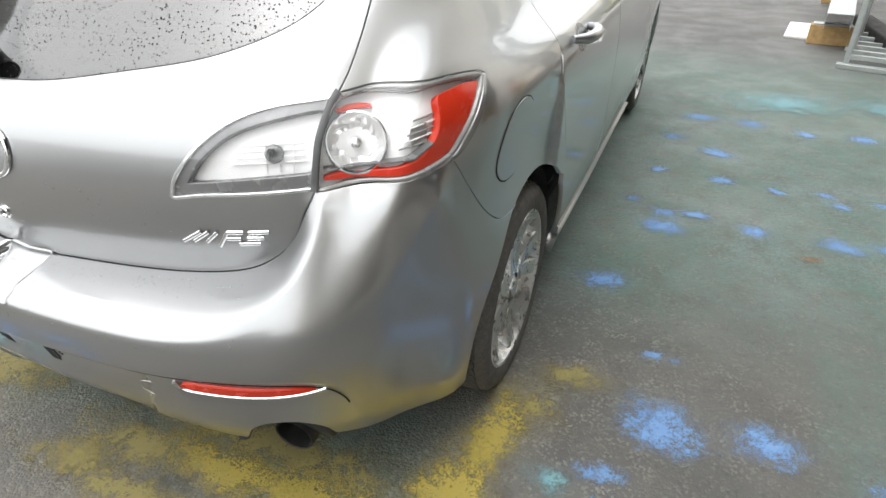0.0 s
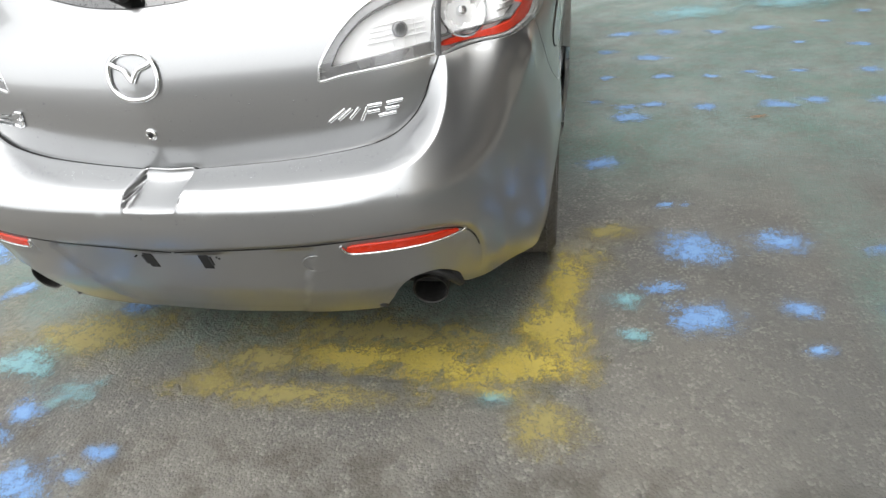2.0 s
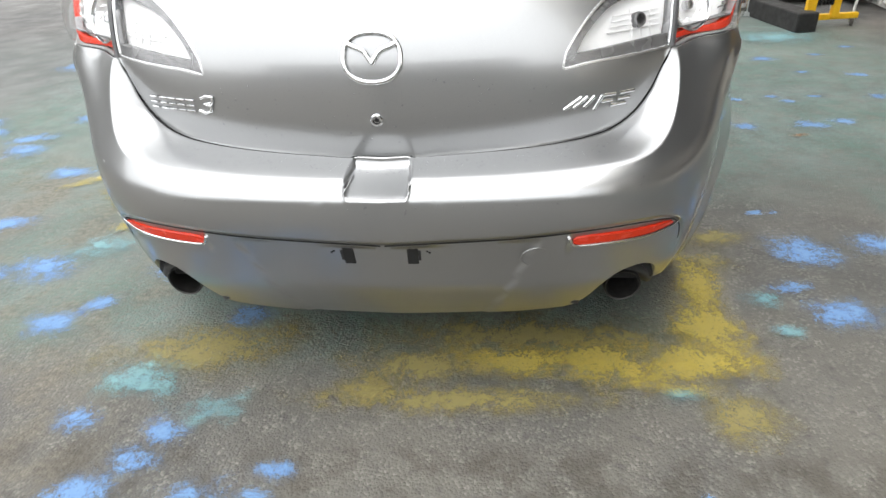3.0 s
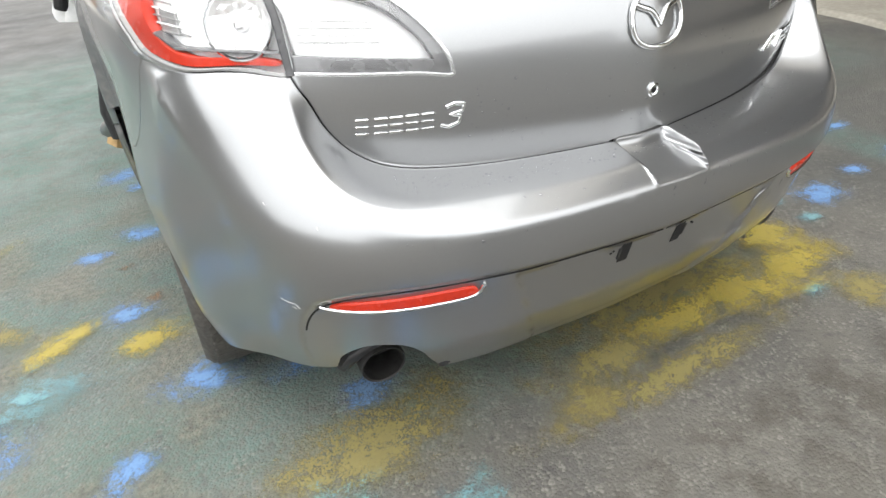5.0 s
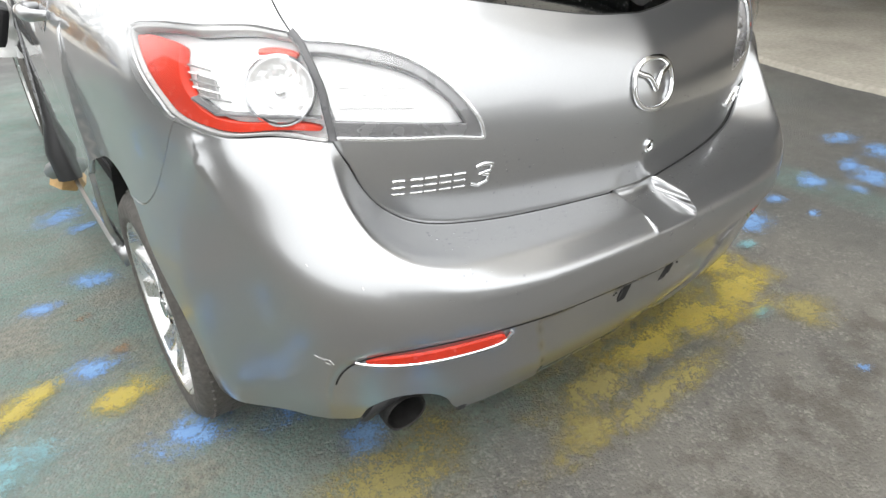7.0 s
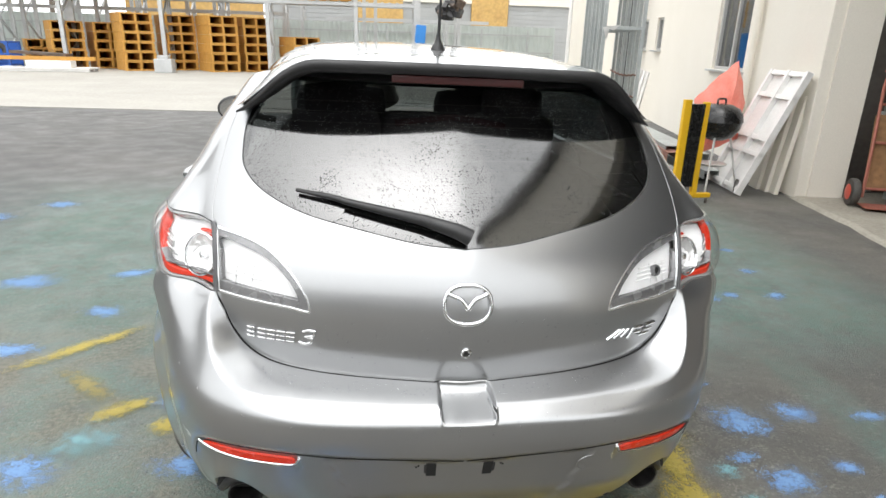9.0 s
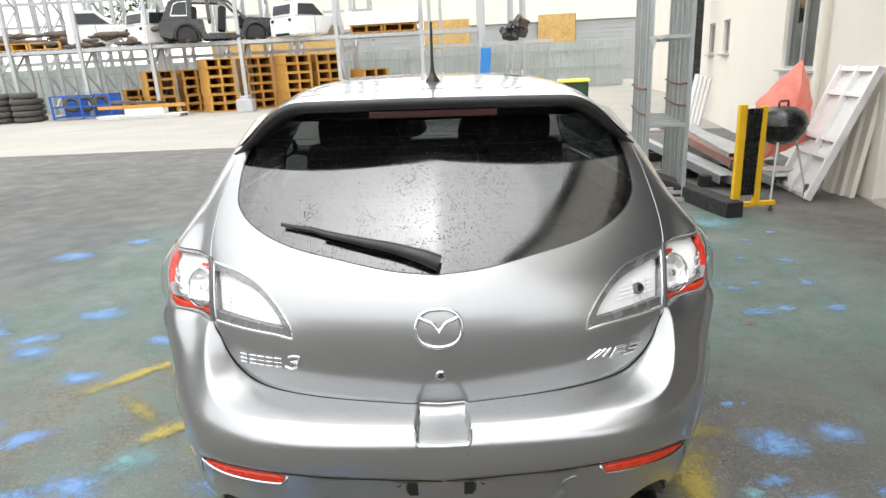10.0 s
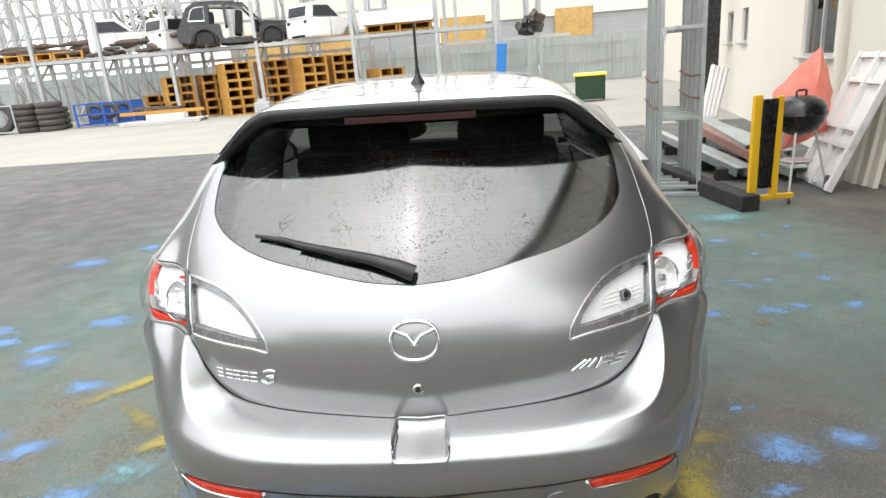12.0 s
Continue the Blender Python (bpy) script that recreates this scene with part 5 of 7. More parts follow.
for rows, tag in ((BLUE_RIGHT, "rubbed patch of blue paint on the green ground"), (BLUE_SIDE, "rubbed patch of blue paint on the asphalt"), (BLUE_LEFT, "rubbed patch of blue paint beside the car"), (BLUE_FAR, "thin patch of blue paint on the dark asphalt")):
    for x, y, r in rows:
        paint_mark(x, y, r * rnd.uniform(1.15, 1.5), r * rnd.uniform(0.75, 1.1), rnd.uniform(-25, 25), BLUE, tag)
for x, y, r in ((1.05, 0.44, 0.09), (1.06, 0.28, 0.06), (-0.75, 0.05, 0.16), (-0.5, -0.05, 0.12), (-1.3, 0.8, 0.2), (0.70, 0.02, 0.06), (1.7, 3.9, 0.5), (2.4, 4.0, 0.4)):
    paint_mark(x, y, r * 1.2, r * 0.8, rnd.uniform(-20, 20), PALE, "faint pale blue stain on the ground")
for x, y, rx, ry, a, mt in ((0.87, 0.50, 0.07, 0.20, 0, YELLOW), (0.85, 0.27, 0.10, 0.18, 8, YELLOW), (0.72, 0.13, 0.20, 0.085, 18, YELLOW), (0.50, 0.14, 0.20, 0.07, -4, YELLOW), (0.26, 0.14, 0.22, 0.06, -2, YELLOW), (0.04, 0.12, 0.20, 0.06, 0, DUST), (0.35, 0.26, 0.5, 0.10, 0, DUST), (0.84, -0.05, 0.09, 0.07, 0, DUST), (1.02, 0.83, 0.13, 0.06, 8, DUST), (0.95, 0.66, 0.09, 0.08, 0, DUST), (-0.1, 0.02, 0.10, 0.06, 0, DUST), (0.15, 0.0, 0.4, 0.05, 0, DUST), (-1.63, 1.58, 0.24, 0.045, 42, YELLOW), (-1.45, 1.2, 0.22, 0.05, -42, DUST), (-1.01, 0.89, 0.10, 0.06, 10, YELLOW), (-1.24, 1.02, 0.12, 0.05, 30, YELLOW), (-0.6, 0.2, 0.3, 0.12, 10, DUST)):
    paint_mark(x, y, rx * 1.35, ry * 1.45, a, mt, "rubbed yellow line paint" if mt is YELLOW else "thin yellow paint overspray")
RUST = mark_material("rust_stain", (0.20, 0.10, 0.045), (0.26, 0.17, 0.09), 0.1)
for x, y, r in ((1.72, 1.84, 0.06), (-0.97, 1.11, 0.07), (-1.05, 1.35, 0.05)):
    paint_mark(x, y, r * 1.3, r * 0.7, 10, RUST, "small rust stain on the ground")
disc.free()

CONCRETE = mat("pale_concrete", (0.36, 0.345, 0.31), 0.85, grain=0.10, grain_size=12, stain=0.6, stain_size=0.4, tint=(0.28, 0.265, 0.235), bump=0.002)
bm = bmesh.new()
quad = [(-90, 13.6), (-11.4, 12.75), (-5.55, 12.2), (3.4, 11.4), (14, 10.5), (30, 12), (30, 90), (-90, 90)]
top = [bm.verts.new((x, y, 0.012)) for x, y in quad]
low = [bm.verts.new((x, y, -0.05)) for x, y in quad]
bm.faces.new(top)
for i in range(len(quad)):
    bm.faces.new((low[i], low[(i + 1) % len(quad)], top[(i + 1) % len(quad)], top[i]))
tagged(part("pavement", bm, CONCRETE), "pale concrete apron under the storage racks", "pavement", kind="structure")

# ---- workshop on the right ----
WALL_TURN = -math.degrees(math.atan(0.21))
SHOP = pose(4.42, 5.0, 0, 0, 0, WALL_TURN)
CREAM = mat("cream_render", (0.76, 0.72, 0.64), 0.85, grain=0.03, grain_size=80, stain=0.25, stain_size=0.9, tint=(0.66, 0.61, 0.52), bump=0.001)
SLAB = mat("workshop_slab", (0.36, 0.335, 0.28), 0.8, grain=0.15, grain_size=30, stain=0.7, stain_size=1.6, tint=(0.22, 0.20, 0.165), bump=0.002)


def slab():
    bm = bmesh.new()
    pts = [(-0.95, -0.3)]
    r2 = random.Random(3)
    for i in range(42):
        y = -0.3 - i * 0.18
        pts.append((-0.06 - 0.02 * math.sin(i * 0.7) + r2.uniform(-0.012, 0.012), y))
    pts = pts[1:] + [(9, -7.8), (9, 0.0), (0.0, -0.2)]
    top = [bm.verts.new((x, y, 0.035)) for x, y in pts]
    mid = [bm.verts.new((x - 0.025 if x < 1 else x, y, 0.022)) for x, y in pts]
    low = [bm.verts.new((x - 0.05 if x < 1 else x, y, -0.02)) for x, y in pts]
    bm.faces.new(top)
    for a, b in ((top, mid), (mid, low)):
        for i in range(len(pts)):
            bm.faces.new((a[i], b[i], b[(i + 1) % len(pts)], a[(i + 1) % len(pts)]))
    bmesh.ops.recalc_face_normals(bm, faces=bm.faces)
    bmesh.ops.transform(bm, matrix=SHOP, verts=bm.verts)
    return bm


tagged(part("workshop_floor", slab(), SLAB), "stained concrete floor slab with a crumbled edge", "floor", kind="structure")


def wall_with_openings(name, along, height, thick, holes, material, m, label):
    """A wall from y = along[0] to along[1], its outer face at x = 0, with openings (y0, y1, z0, z1)."""
    bm = bmesh.new()
    ys = sorted({along[0], along[1], *(h[0] for h in holes), *(h[1] for h in holes)})
    zs = sorted({0.0, height, *(h[2] for h in holes), *(h[3] for h in holes)})
    for a, b in zip(ys[:-1], ys[1:]):
        for c, d in zip(zs[:-1], zs[1:]):
            if any(h[0] <= a and b <= h[1] and h[2] <= c and d <= h[3] for h in holes):
                continue
            add_box(bm, (thick, b - a, d - c), pose(thick / 2, (a + b) / 2, (c + d) / 2))
    bmesh.ops.remove_doubles(bm, verts=bm.verts, dist=1e-5)
    bmesh.ops.transform(bm, matrix=m, verts=bm.verts)
    return tagged(part(name, bm, material), label, "wall", kind="structure")


wall_with_openings("wall_east", (-0.53, 9.6), 6.6, 0.35, [(1.85, 3.15, 1.20, 2.75), (6.5, 7.05, 1.45, 2.1), (7.85, 8.42, 1.45, 2.1)], CREAM, SHOP @ pose(0.02, 0, 0), "cream rendered workshop wall with small windows")
PIER = box((0.12, 0.55, 6.6), SHOP @ pose(-0.04, -0.235, 3.3), 0.01)
tagged(part("wall_pier", PIER, CREAM), "cream rendered end pier of the workshop wall", "wall", kind="structure")
wall_with_openings("wall_front", (-8.1, -0.53), 6.6, 0.35, [(-7.7, -0.53, 0.0, 4.6)], CREAM, SHOP @ pose(0.02, 0, 0), "cream wall over the wide workshop doorway")
# inside walls: the dimness of the deep interior is put into their dark colour
tagged(part("wall_back", box((0.3, 17.7, 6.6), SHOP @ pose(9.2, 0.75, 3.3)), mat("workshop_back", (0.16, 0.155, 0.15), 0.9, grain=0.1, grain_size=20, stain=0.4, stain_size=1)), "back wall of the workshop, coloured dark for the dim interior", "wall", kind="structure")
tagged(part("wall_inside", box((9.0, 0.3, 6.6), SHOP @ pose(4.7, 0.3, 3.3)), mat("workshop_side", (0.15, 0.135, 0.12), 0.9, grain=0.1, grain_size=20, stain=0.4, stain_size=1)), "inner wall of the workshop, coloured dark for the dim interior", "wall", kind="structure")
# two unseen walls, added to darken what the paint reflects near the horizon
ADDED_WALL = mat("added_wall_sheet", (0.30, 0.30, 0.29), 0.7, grain=0.1, grain_size=12, stain=0.5, stain_size=0.8, tint=(0.20, 0.20, 0.19))
tagged(part("wall_west", box((0.25, 7.8, 5.5), pose(-8.2, 2.9, 2.75)), ADDED_WALL), "plain grey unseen wall added to darken reflections on the car's left side", "wall", kind="structure")
tagged(part("wall_rear", box((13.0, 0.25, 2.6), pose(-1.6, -10.0, 1.3)), ADDED_WALL), "plain grey unseen wall added behind to darken reflections in the tail", "wall", kind="structure")
tagged(part("wall_south", box((9.0, 0.3, 6.6), SHOP @ pose(4.7, -7.95, 3.3)), CREAM), "end wall of the workshop", "wall", kind="structure")
tagged(part("ceiling", box((9.6, 17.9, 0.2), SHOP @ pose(4.6, 0.75, 6.7)), mat("workshop_roof", (0.3, 0.3, 0.3), 0.7, 0.3, grain=0.05, grain_size=10, stain=0.3, stain_size=1)), "grey sheet roof of the workshop", "roof", kind="structure")
ALU = mat("aluminium_frame", (0.55, 0.55, 0.54), 0.4, 0.6, grain=0.05, grain_size=60, stain=0.2, stain_size=5)
PANE = clear_material("window_pane", (0.35, 0.36, 0.36), 0.03, 0.08)
for n, (a, b, c, d) in enumerate(((1.85, 3.15, 1.20, 2.75), (6.5, 7.05, 1.45, 2.1), (7.85, 8.42, 1.45, 2.1))):
    win = thing("window_%d" % (n + 1), "aluminium sliding window in the cream wall", "window", SHOP, kind="structure")
    w = 0.045
    fr = bmesh.new()
    for y, z, sy, sz in (((a + b) / 2, c + w / 2, b - a, w), ((a + b) / 2, d - w / 2, b - a, w), (a + w / 2, (c + d) / 2, w, d - c - 2 * w), (b - w / 2, (c + d) / 2, w, d - c - 2 * w), ((a + b) / 2, (c + d) / 2, w, d - c - 2 * w)):
        add_box(fr, (0.07, sy, sz), pose(0.10, y, z), 0.004)
    part("window_frame", fr, ALU, win)
    for y in ((3 * a + b) / 4, (a + 3 * b) / 4):
        part("pane", box((0.006, (b - a) / 2 - w * 1.5, d - c - 2 * w), pose(0.11, y, (c + d) / 2)), PANE, win)
    part("window_sill", box((0.12, b - a + 0.10, 0.03), pose(0.0, (a + b) / 2, c - 0.016), 0.004), ALU, win)
    part("dark_room", box((0.02, b - a + 0.2, d - c + 0.2), pose(0.40, (a + b) / 2, (c + d) / 2)), mat("curtain", (0.20, 0.17, 0.13), 0.9, grain=0.3, grain_size=12, stain=0.6, stain_size=4) if "curtain" not in bpy.data.materials else bpy.data.materials["curtain"], win)
pipe = bmesh.new()
add_tube(pipe, [(-0.05, 1.45, 0.0), (-0.05, 1.45, 6.4)], 0.045, 14)
bmesh.ops.transform(pipe, matrix=SHOP, verts=pipe.verts)
tagged(part("downpipe", pipe, CREAM, smooth=60), "cream downpipe fixed to the wall", "pipe", kind="structure")

# ---- yard things near the wall ----
GALV = mat("galvanised_steel", (0.47, 0.50, 0.49), 0.45, 0.55, grain=0.08, grain_size=40, stain=0.5, stain_size=4, tint=(0.30, 0.31, 0.31))
SAFETY = mat("safety_yellow", (0.80, 0.46, 0.012), 0.45, grain=0.04, grain_size=60, stain=0.3, stain_size=8, tint=(0.62, 0.36, 0.02))
CHAIR_RED = mat("weathered_red", (0.70, 0.17, 0.12), 0.5, grain=0.06, grain_size=40, stain=0.6, stain_size=5, tint=(0.76, 0.30, 0.24))
OXIDE = mat("red_oxide_steel", (0.26, 0.12, 0.09), 0.6, 0.2, grain=0.1, grain_size=30, stain=0.6, stain_size=4, tint=(0.36, 0.24, 0.20))
ENAMEL = mat("black_enamel", (0.012, 0.012, 0.012), 0.25, grain=0.1, grain_size=60, stain=0.4, stain_size=7, tint=(0.03, 0.03, 0.03))
WOOD = mat("raw_timber", (0.46, 0.30, 0.13), 0.75, grain=0.18, grain_size=30, stain=0.5, stain_size=5, tint=(0.33, 0.20, 0.08))
DARKWOOD = mat("tarred_timber", (0.022, 0.021, 0.02), 0.8, grain=0.3, grain_size=30, stain=0.4, stain_size=6)
ORANGE = mat("orange_timber", (0.56, 0.29, 0.06), 0.75, grain=0.10, grain_size=8, stain=0.4, stain_size=1.2, tint=(0.42, 0.22, 0.05))
WHITEPAINT = mat("old_white_paint", (0.78, 0.77, 0.75), 0.5, grain=0.04, grain_size=40, stain=0.4, stain_size=4, tint=(0.62, 0.61, 0.58))


def upright_frame(height, depth, name="rack_upright", label="galvanised rack upright with zigzag bracing", post=0.09, group="stored rack uprights", material=None):
    f = thing(name, label, "rack frame", group=group)
    mt = material or GALV
    for y in (0, depth):
        p = bmesh.new()
        add_box(p, (post * 1.1, 0.018, height), pose(0, y - post / 2, height / 2))
        for x in (-post / 2, post / 2):
            add_box(p, (0.016, post, height), pose(x, y, height / 2))
        part("post", p, mt, f)
        part("foot_plate", box((post * 1.7, post * 1.5, 0.012), pose(0, y, 0.007)), mt, f)
    n = max(3, int(height / (0.75 if post < 0.1 else 1.0)))
    for i in range(n):
        z0, z1 = 0.2 + (height - 0.4) * i / n, 0.2 + (height - 0.4) * (i + 1) / n
        ya, yb = (0.02, depth - 0.02) if i % 2 == 0 else (depth - 0.02, 0.02)
        b = bmesh.new()
        add_beam(b, (0, ya, z0), (0, yb, z1), post * (0.36 if post < 0.1 else 0.5), post * (0.36 if post < 0.1 else 0.5), (1, 0, 0))
        part("brace", b, mt, f)
    return f


def ladder_frame(width, height):
    """A narrow two-post frame with level rungs."""
    f = thing("rack_upright", "spare galvanised ladder frame standing in a bundle", "rack frame", group="spare ladder frames")
    for x in (0, width):
        p = bmesh.new()
        add_box(p, (0.034, 0.008, height), pose(x, -0.02, height / 2))
        for dx in (-0.015, 0.015):
            add_box(p, (0.005, 0.042, height), pose(x + dx, 0.004, height / 2))
        part("post", p, GALV, f)
    for z in (0.05, 0.75, 1.62, 2.48, 3.34, 4.20):
        part("rung", box((width - 0.034, 0.030, 0.034), pose(width / 2, 0, z), 0.003), GALV, f)
    return f


# spare ladder frames strapped together in a row, standing on flat bearers
CHAIN = mat("rusty_chain", (0.20, 0.09, 0.05), 0.7, 0.4, grain=0.2, grain_size=200, stain=0.4, stain_size=20)
base_f = ladder_frame(0.385, 4.6)
base_f.matrix_world = pose(2.16, 5.08, 0.036, 0, 0, -13)
for i, dy in enumerate((0.17, 0.36, 0.53, 0.74, 0.92, 1.12, 1.31)):
    copy_thing(base_f, pose(2.16 + 0.2 * dy + (-0.008, 0.006, 0.0)[i % 3], 5.08 + dy, 0.036, 0, 0, -13 + (0.8, -0.5, 0.0)[i % 3]))
for dy in (-0.02, 0.62, 1.30):
    bb = bmesh.new()
    add_box(bb, (0.50, 0.075, 0.034), pose(2.345 + 0.2 * dy, 5.03 + dy, 0.018, 0, 0, -13), 0.004)
    tagged(part("steel_bearer", bb, GALV), "flat steel bearer under the spare frames", "bearer")
for x, z in ((2.128, 1.16), (2.128, 0.90), (2.505, 1.20), (2.505, 0.98)):
    ch = bmesh.new()
    pts = []
    for i in range(15):
        dy = -0.035 + i * 0.099
        y0 = 5.08 if x < 2.3 else 4.99
        pts.append((x + 0.2 * dy - 0.006, y0 + dy, z - 0.03 * math.sin(i * 0.224) + 0.012 * (i % 2)))
    add_tube(ch, pts, 0.009, 6)
    tagged(part("strap_chain", ch, CHAIN), "rusty chain round the spare frames", "chain")
rag = bmesh.new()
corners = [rag.verts.new(p) for p in ((2.13, 5.045, 1.66), (2.30, 5.01, 1.685), (2.24, 5.015, 1.63), (2.19, 5.02, 1.645), (2.175, 5.03, 1.53))]
for a, b, c in ((0, 4, 3), (0, 3, 2), (0, 2, 1)):
    rag.faces.new((corners[a], corners[b], corners[c]))
bmesh.ops.solidify(rag, geom=rag.faces[:], thickness=0.004)
tagged(part("rag", rag, WHITEPAINT), "torn white plastic rag caught on a rung", "rag")


def channel(a, b, w, h, material, name, label, category):
    """A steel C-section lying from a to b."""
    bm = bmesh.new()
    a, b = Vector(a), Vector(b)
    d = (b - a).normalized()
    s = d.cross(Vector((0, 0, 1))).normalized()
    u = s.cross(d)
    t = 0.006
    add_beam(bm, a, b, w, t)
    for k in (1, -1):
        add_beam(bm, a + s * k * (w / 2 - t / 2) - u * (h / 2 + t / 2), b + s * k * (w / 2 - t / 2) - u * (h / 2 + t / 2), t, h)
    return tagged(part(name, bm, material), label, category)


channel((2.48, 8.6, 0.34), (2.10, 5.6, 0.30), 0.20, 0.12, GALV, "steel_channel", "pale galvanised steel channel on timber bearers", "steel section")
for y in (5.9, 8.2):
    bl = bmesh.new()
    add_box(bl, (0.34, 0.11, 0.16), pose(2.07 + 0.127 * (y - 5.6), y, 0.08, 0, 0, -5), 0.006)
    tagged(part("timber_bearer", bl, WOOD), "raw timber bearer under the steel channel", "timber")
    bl = bmesh.new()
    add_box(bl, (0.30, 0.10, 0.012), pose(2.07 + 0.127 * (y - 5.6), y, 0.167, 0, 0, -5), 0.002)
    tagged(part("packing_plate", bl, GALV), "flat steel packing plate on a timber bearer", "steel plate")
pb = bmesh.new()
add_box(pb, (0.5, 0.7, 0.02), pose(2.05, 6.35, 0.011, 0, 0, -7), 0.003)
tagged(part("white_board", pb, WHITEPAINT), "pale painted board lying on the ground", "board")
# scrap heap along the wall: sections laid over one another
heap = [((3.3, 8.6, 0.62), (3.38, 5.6, 0.30), 0.16, OXIDE, "rusty red steel section on the scrap heap"), ((3.55, 8.3, 0.58), (3.42, 5.7, 0.36), 0.20, GALV, "galvanised section on the scrap heap"), ((2.95, 8.0, 0.36), (3.15, 5.4, 0.16), 0.10, GALV, "thin galvanised section on the scrap heap"), ((3.75, 8.2, 0.44), (3.70, 5.5, 0.30), 0.14, GALV, "galvanised section against the wall"), ((3.1, 7.0, 0.30), (3.30, 5.3, 0.14), 0.12, GALV, "bent galvanised section low on the heap"), ((3.62, 7.4, 0.22), (3.66, 5.2, 0.16), 0.18, GALV, "wide galvanised section low on the heap")]
for a, b, w, mt, lb in heap:
    channel(a, b, w, 0.09, mt, "steel_section", lb, "steel section")
for i in range(5):
    bl = bmesh.new()
    add_box(bl, (0.9, 0.12, 0.13), pose(3.42 + 0.05 * (i % 2), 5.6 + 0.65 * i, 0.066, 0, 0, 6 * (i % 3) - 5), 0.008)
    tagged(part("timber_bearer", bl, DARKWOOD), "dark timber bearer under the scrap heap", "timber", "bearers under the heap")
for i in range(4):
    channel((3.50 + 0.055 * i, 7.5, 0.50), (3.72 + 0.06 * i, 7.75, 1.20 - 0.02 * i), 0.055, 0.05, WHITEPAINT, "steel_angle", "pale steel length leaning in a row on the wall", "steel section")
conduit = bmesh.new()
add_tube(conduit, [(4.42, 6.75, 0.25), (4.40, 6.75, 0.95), (4.34, 6.6, 1.05)], 0.035, 10)
tagged(part("waste_pipe", conduit, WHITEPAINT, smooth=60), "white pipe stub beside the wall", "pipe")

# black sleeper on the ground
sl = bmesh.new()
add_beam(sl, (2.70, 4.16, 0.075), (2.42, 6.6, 0.075), 0.17, 0.15)
bmesh.ops.bevel(sl, geom=sl.edges[:], offset=0.008, segments=1, affect="EDGES")
tagged(part("timber_sleeper", sl, DARKWOOD), "long black timber sleeper lying on the ground", "sleeper")

# folding barrier
bar = thing("folding_barrier", "closed yellow and black expanding barrier on castors", "barrier", pose(2.76, 4.30, 0.0, 0, 0, 6))
for x, w, h0, h1 in ((0.0, 0.075, 0.05, 1.02), (0.205, 0.06, 0.08, 1.00)):
    pb = bmesh.new()
    add_box(pb, (w, 0.045, h1 - h0), pose(x, 0, (h0 + h1) / 2), 0.008)
    part("end_post", pb, SAFETY, bar)
for k in range(9):
    sb = bmesh.new()
    add_box(sb, (0.010, 0.05, 0.80), pose(0.052 + 0.0145 * k, 0.004 * (k % 2), 0.58, 0, 1.5 * (-1) ** k, 0), 0.002)
    part("folded_slat", sb, ENAMEL, bar)
ft = bmesh.new()
add_box(ft, (0.42, 0.05, 0.045), pose(0.20, 0.02, 0.085), 0.006)
part("foot_bar", ft, SAFETY, bar)
f2 = bmesh.new()
add_box(f2, (0.05, 0.36, 0.04), pose(0.0, 0.10, 0.07), 0.006)
part("foot_bar", f2, SAFETY, bar)
for x in (0.03, 0.38):
    part("castor", lathe([(0.0, -0.012), (0.026, -0.012), (0.030, -0.006), (0.030, 0.006), (0.026, 0.012), (0.0, 0.012)], 20, pose(x, 0.02, 0.031, 90, 0, 60)), RUBBER, bar, smooth=40)
    part("castor_fork", box((0.03, 0.03, 0.035), pose(x, 0.02, 0.052)), GALV, bar)

# kettle grill
grill = thing("kettle_grill", "black enamel kettle grill on three legs", "grill", pose(3.40, 4.80, 0, 0, 0, 20))
part("bowl", lathe([(0.0, 0.57), (0.08, 0.575), (0.16, 0.615), (0.215, 0.69), (0.232, 0.77), (0.236, 0.775), (0.225, 0.77), (0.20, 0.69), (0.0, 0.60)], 44, None), ENAMEL, grill, smooth=50)
lid = part("lid", lathe([(0.240, 0.770), (0.236, 0.785), (0.225, 0.84), (0.185, 0.90), (0.11, 0.938), (0.0, 0.95)], 44, None), ENAMEL, grill, smooth=50)
part("lid_handle", tube([(-0.06, 0, 0.94), (-0.06, 0, 0.985), (-0.04, 0, 0.995), (0.04, 0, 0.995), (0.06, 0, 0.985), (0.06, 0, 0.94)], 0.010, 8), ENAMEL, lid, smooth=60)
LEG = mat("grill_leg", (0.62, 0.62, 0.60), 0.4, 0.5)
for k, (x, y) in enumerate(((-0.17, -0.12), (0.20, -0.10), (0.0, 0.22))):
    part("leg", tube([(x * 0.62, y * 0.62, 0.65), (x * 1.35, y * 1.35, 0.075 if k == 1 else 0.012)], 0.0115, 8), LEG, grill, smooth=60)
part("ash_tray", lathe([(0.0, 0.30), (0.13, 0.305), (0.15, 0.325), (0.145, 0.33), (0.0, 0.31)], 28, None), LEG, grill, smooth=50)
for k in (1,):
    part("wheel", lathe([(0.0, -0.02), (0.07, -0.02), (0.078, -0.012), (0.078, 0.012), (0.07, 0.02), (0.02, 0.022), (0.0, 0.022)], 32, pose(0.28, -0.13, 0.079, 90, 0, 35)), RUBBER, grill, smooth=40)

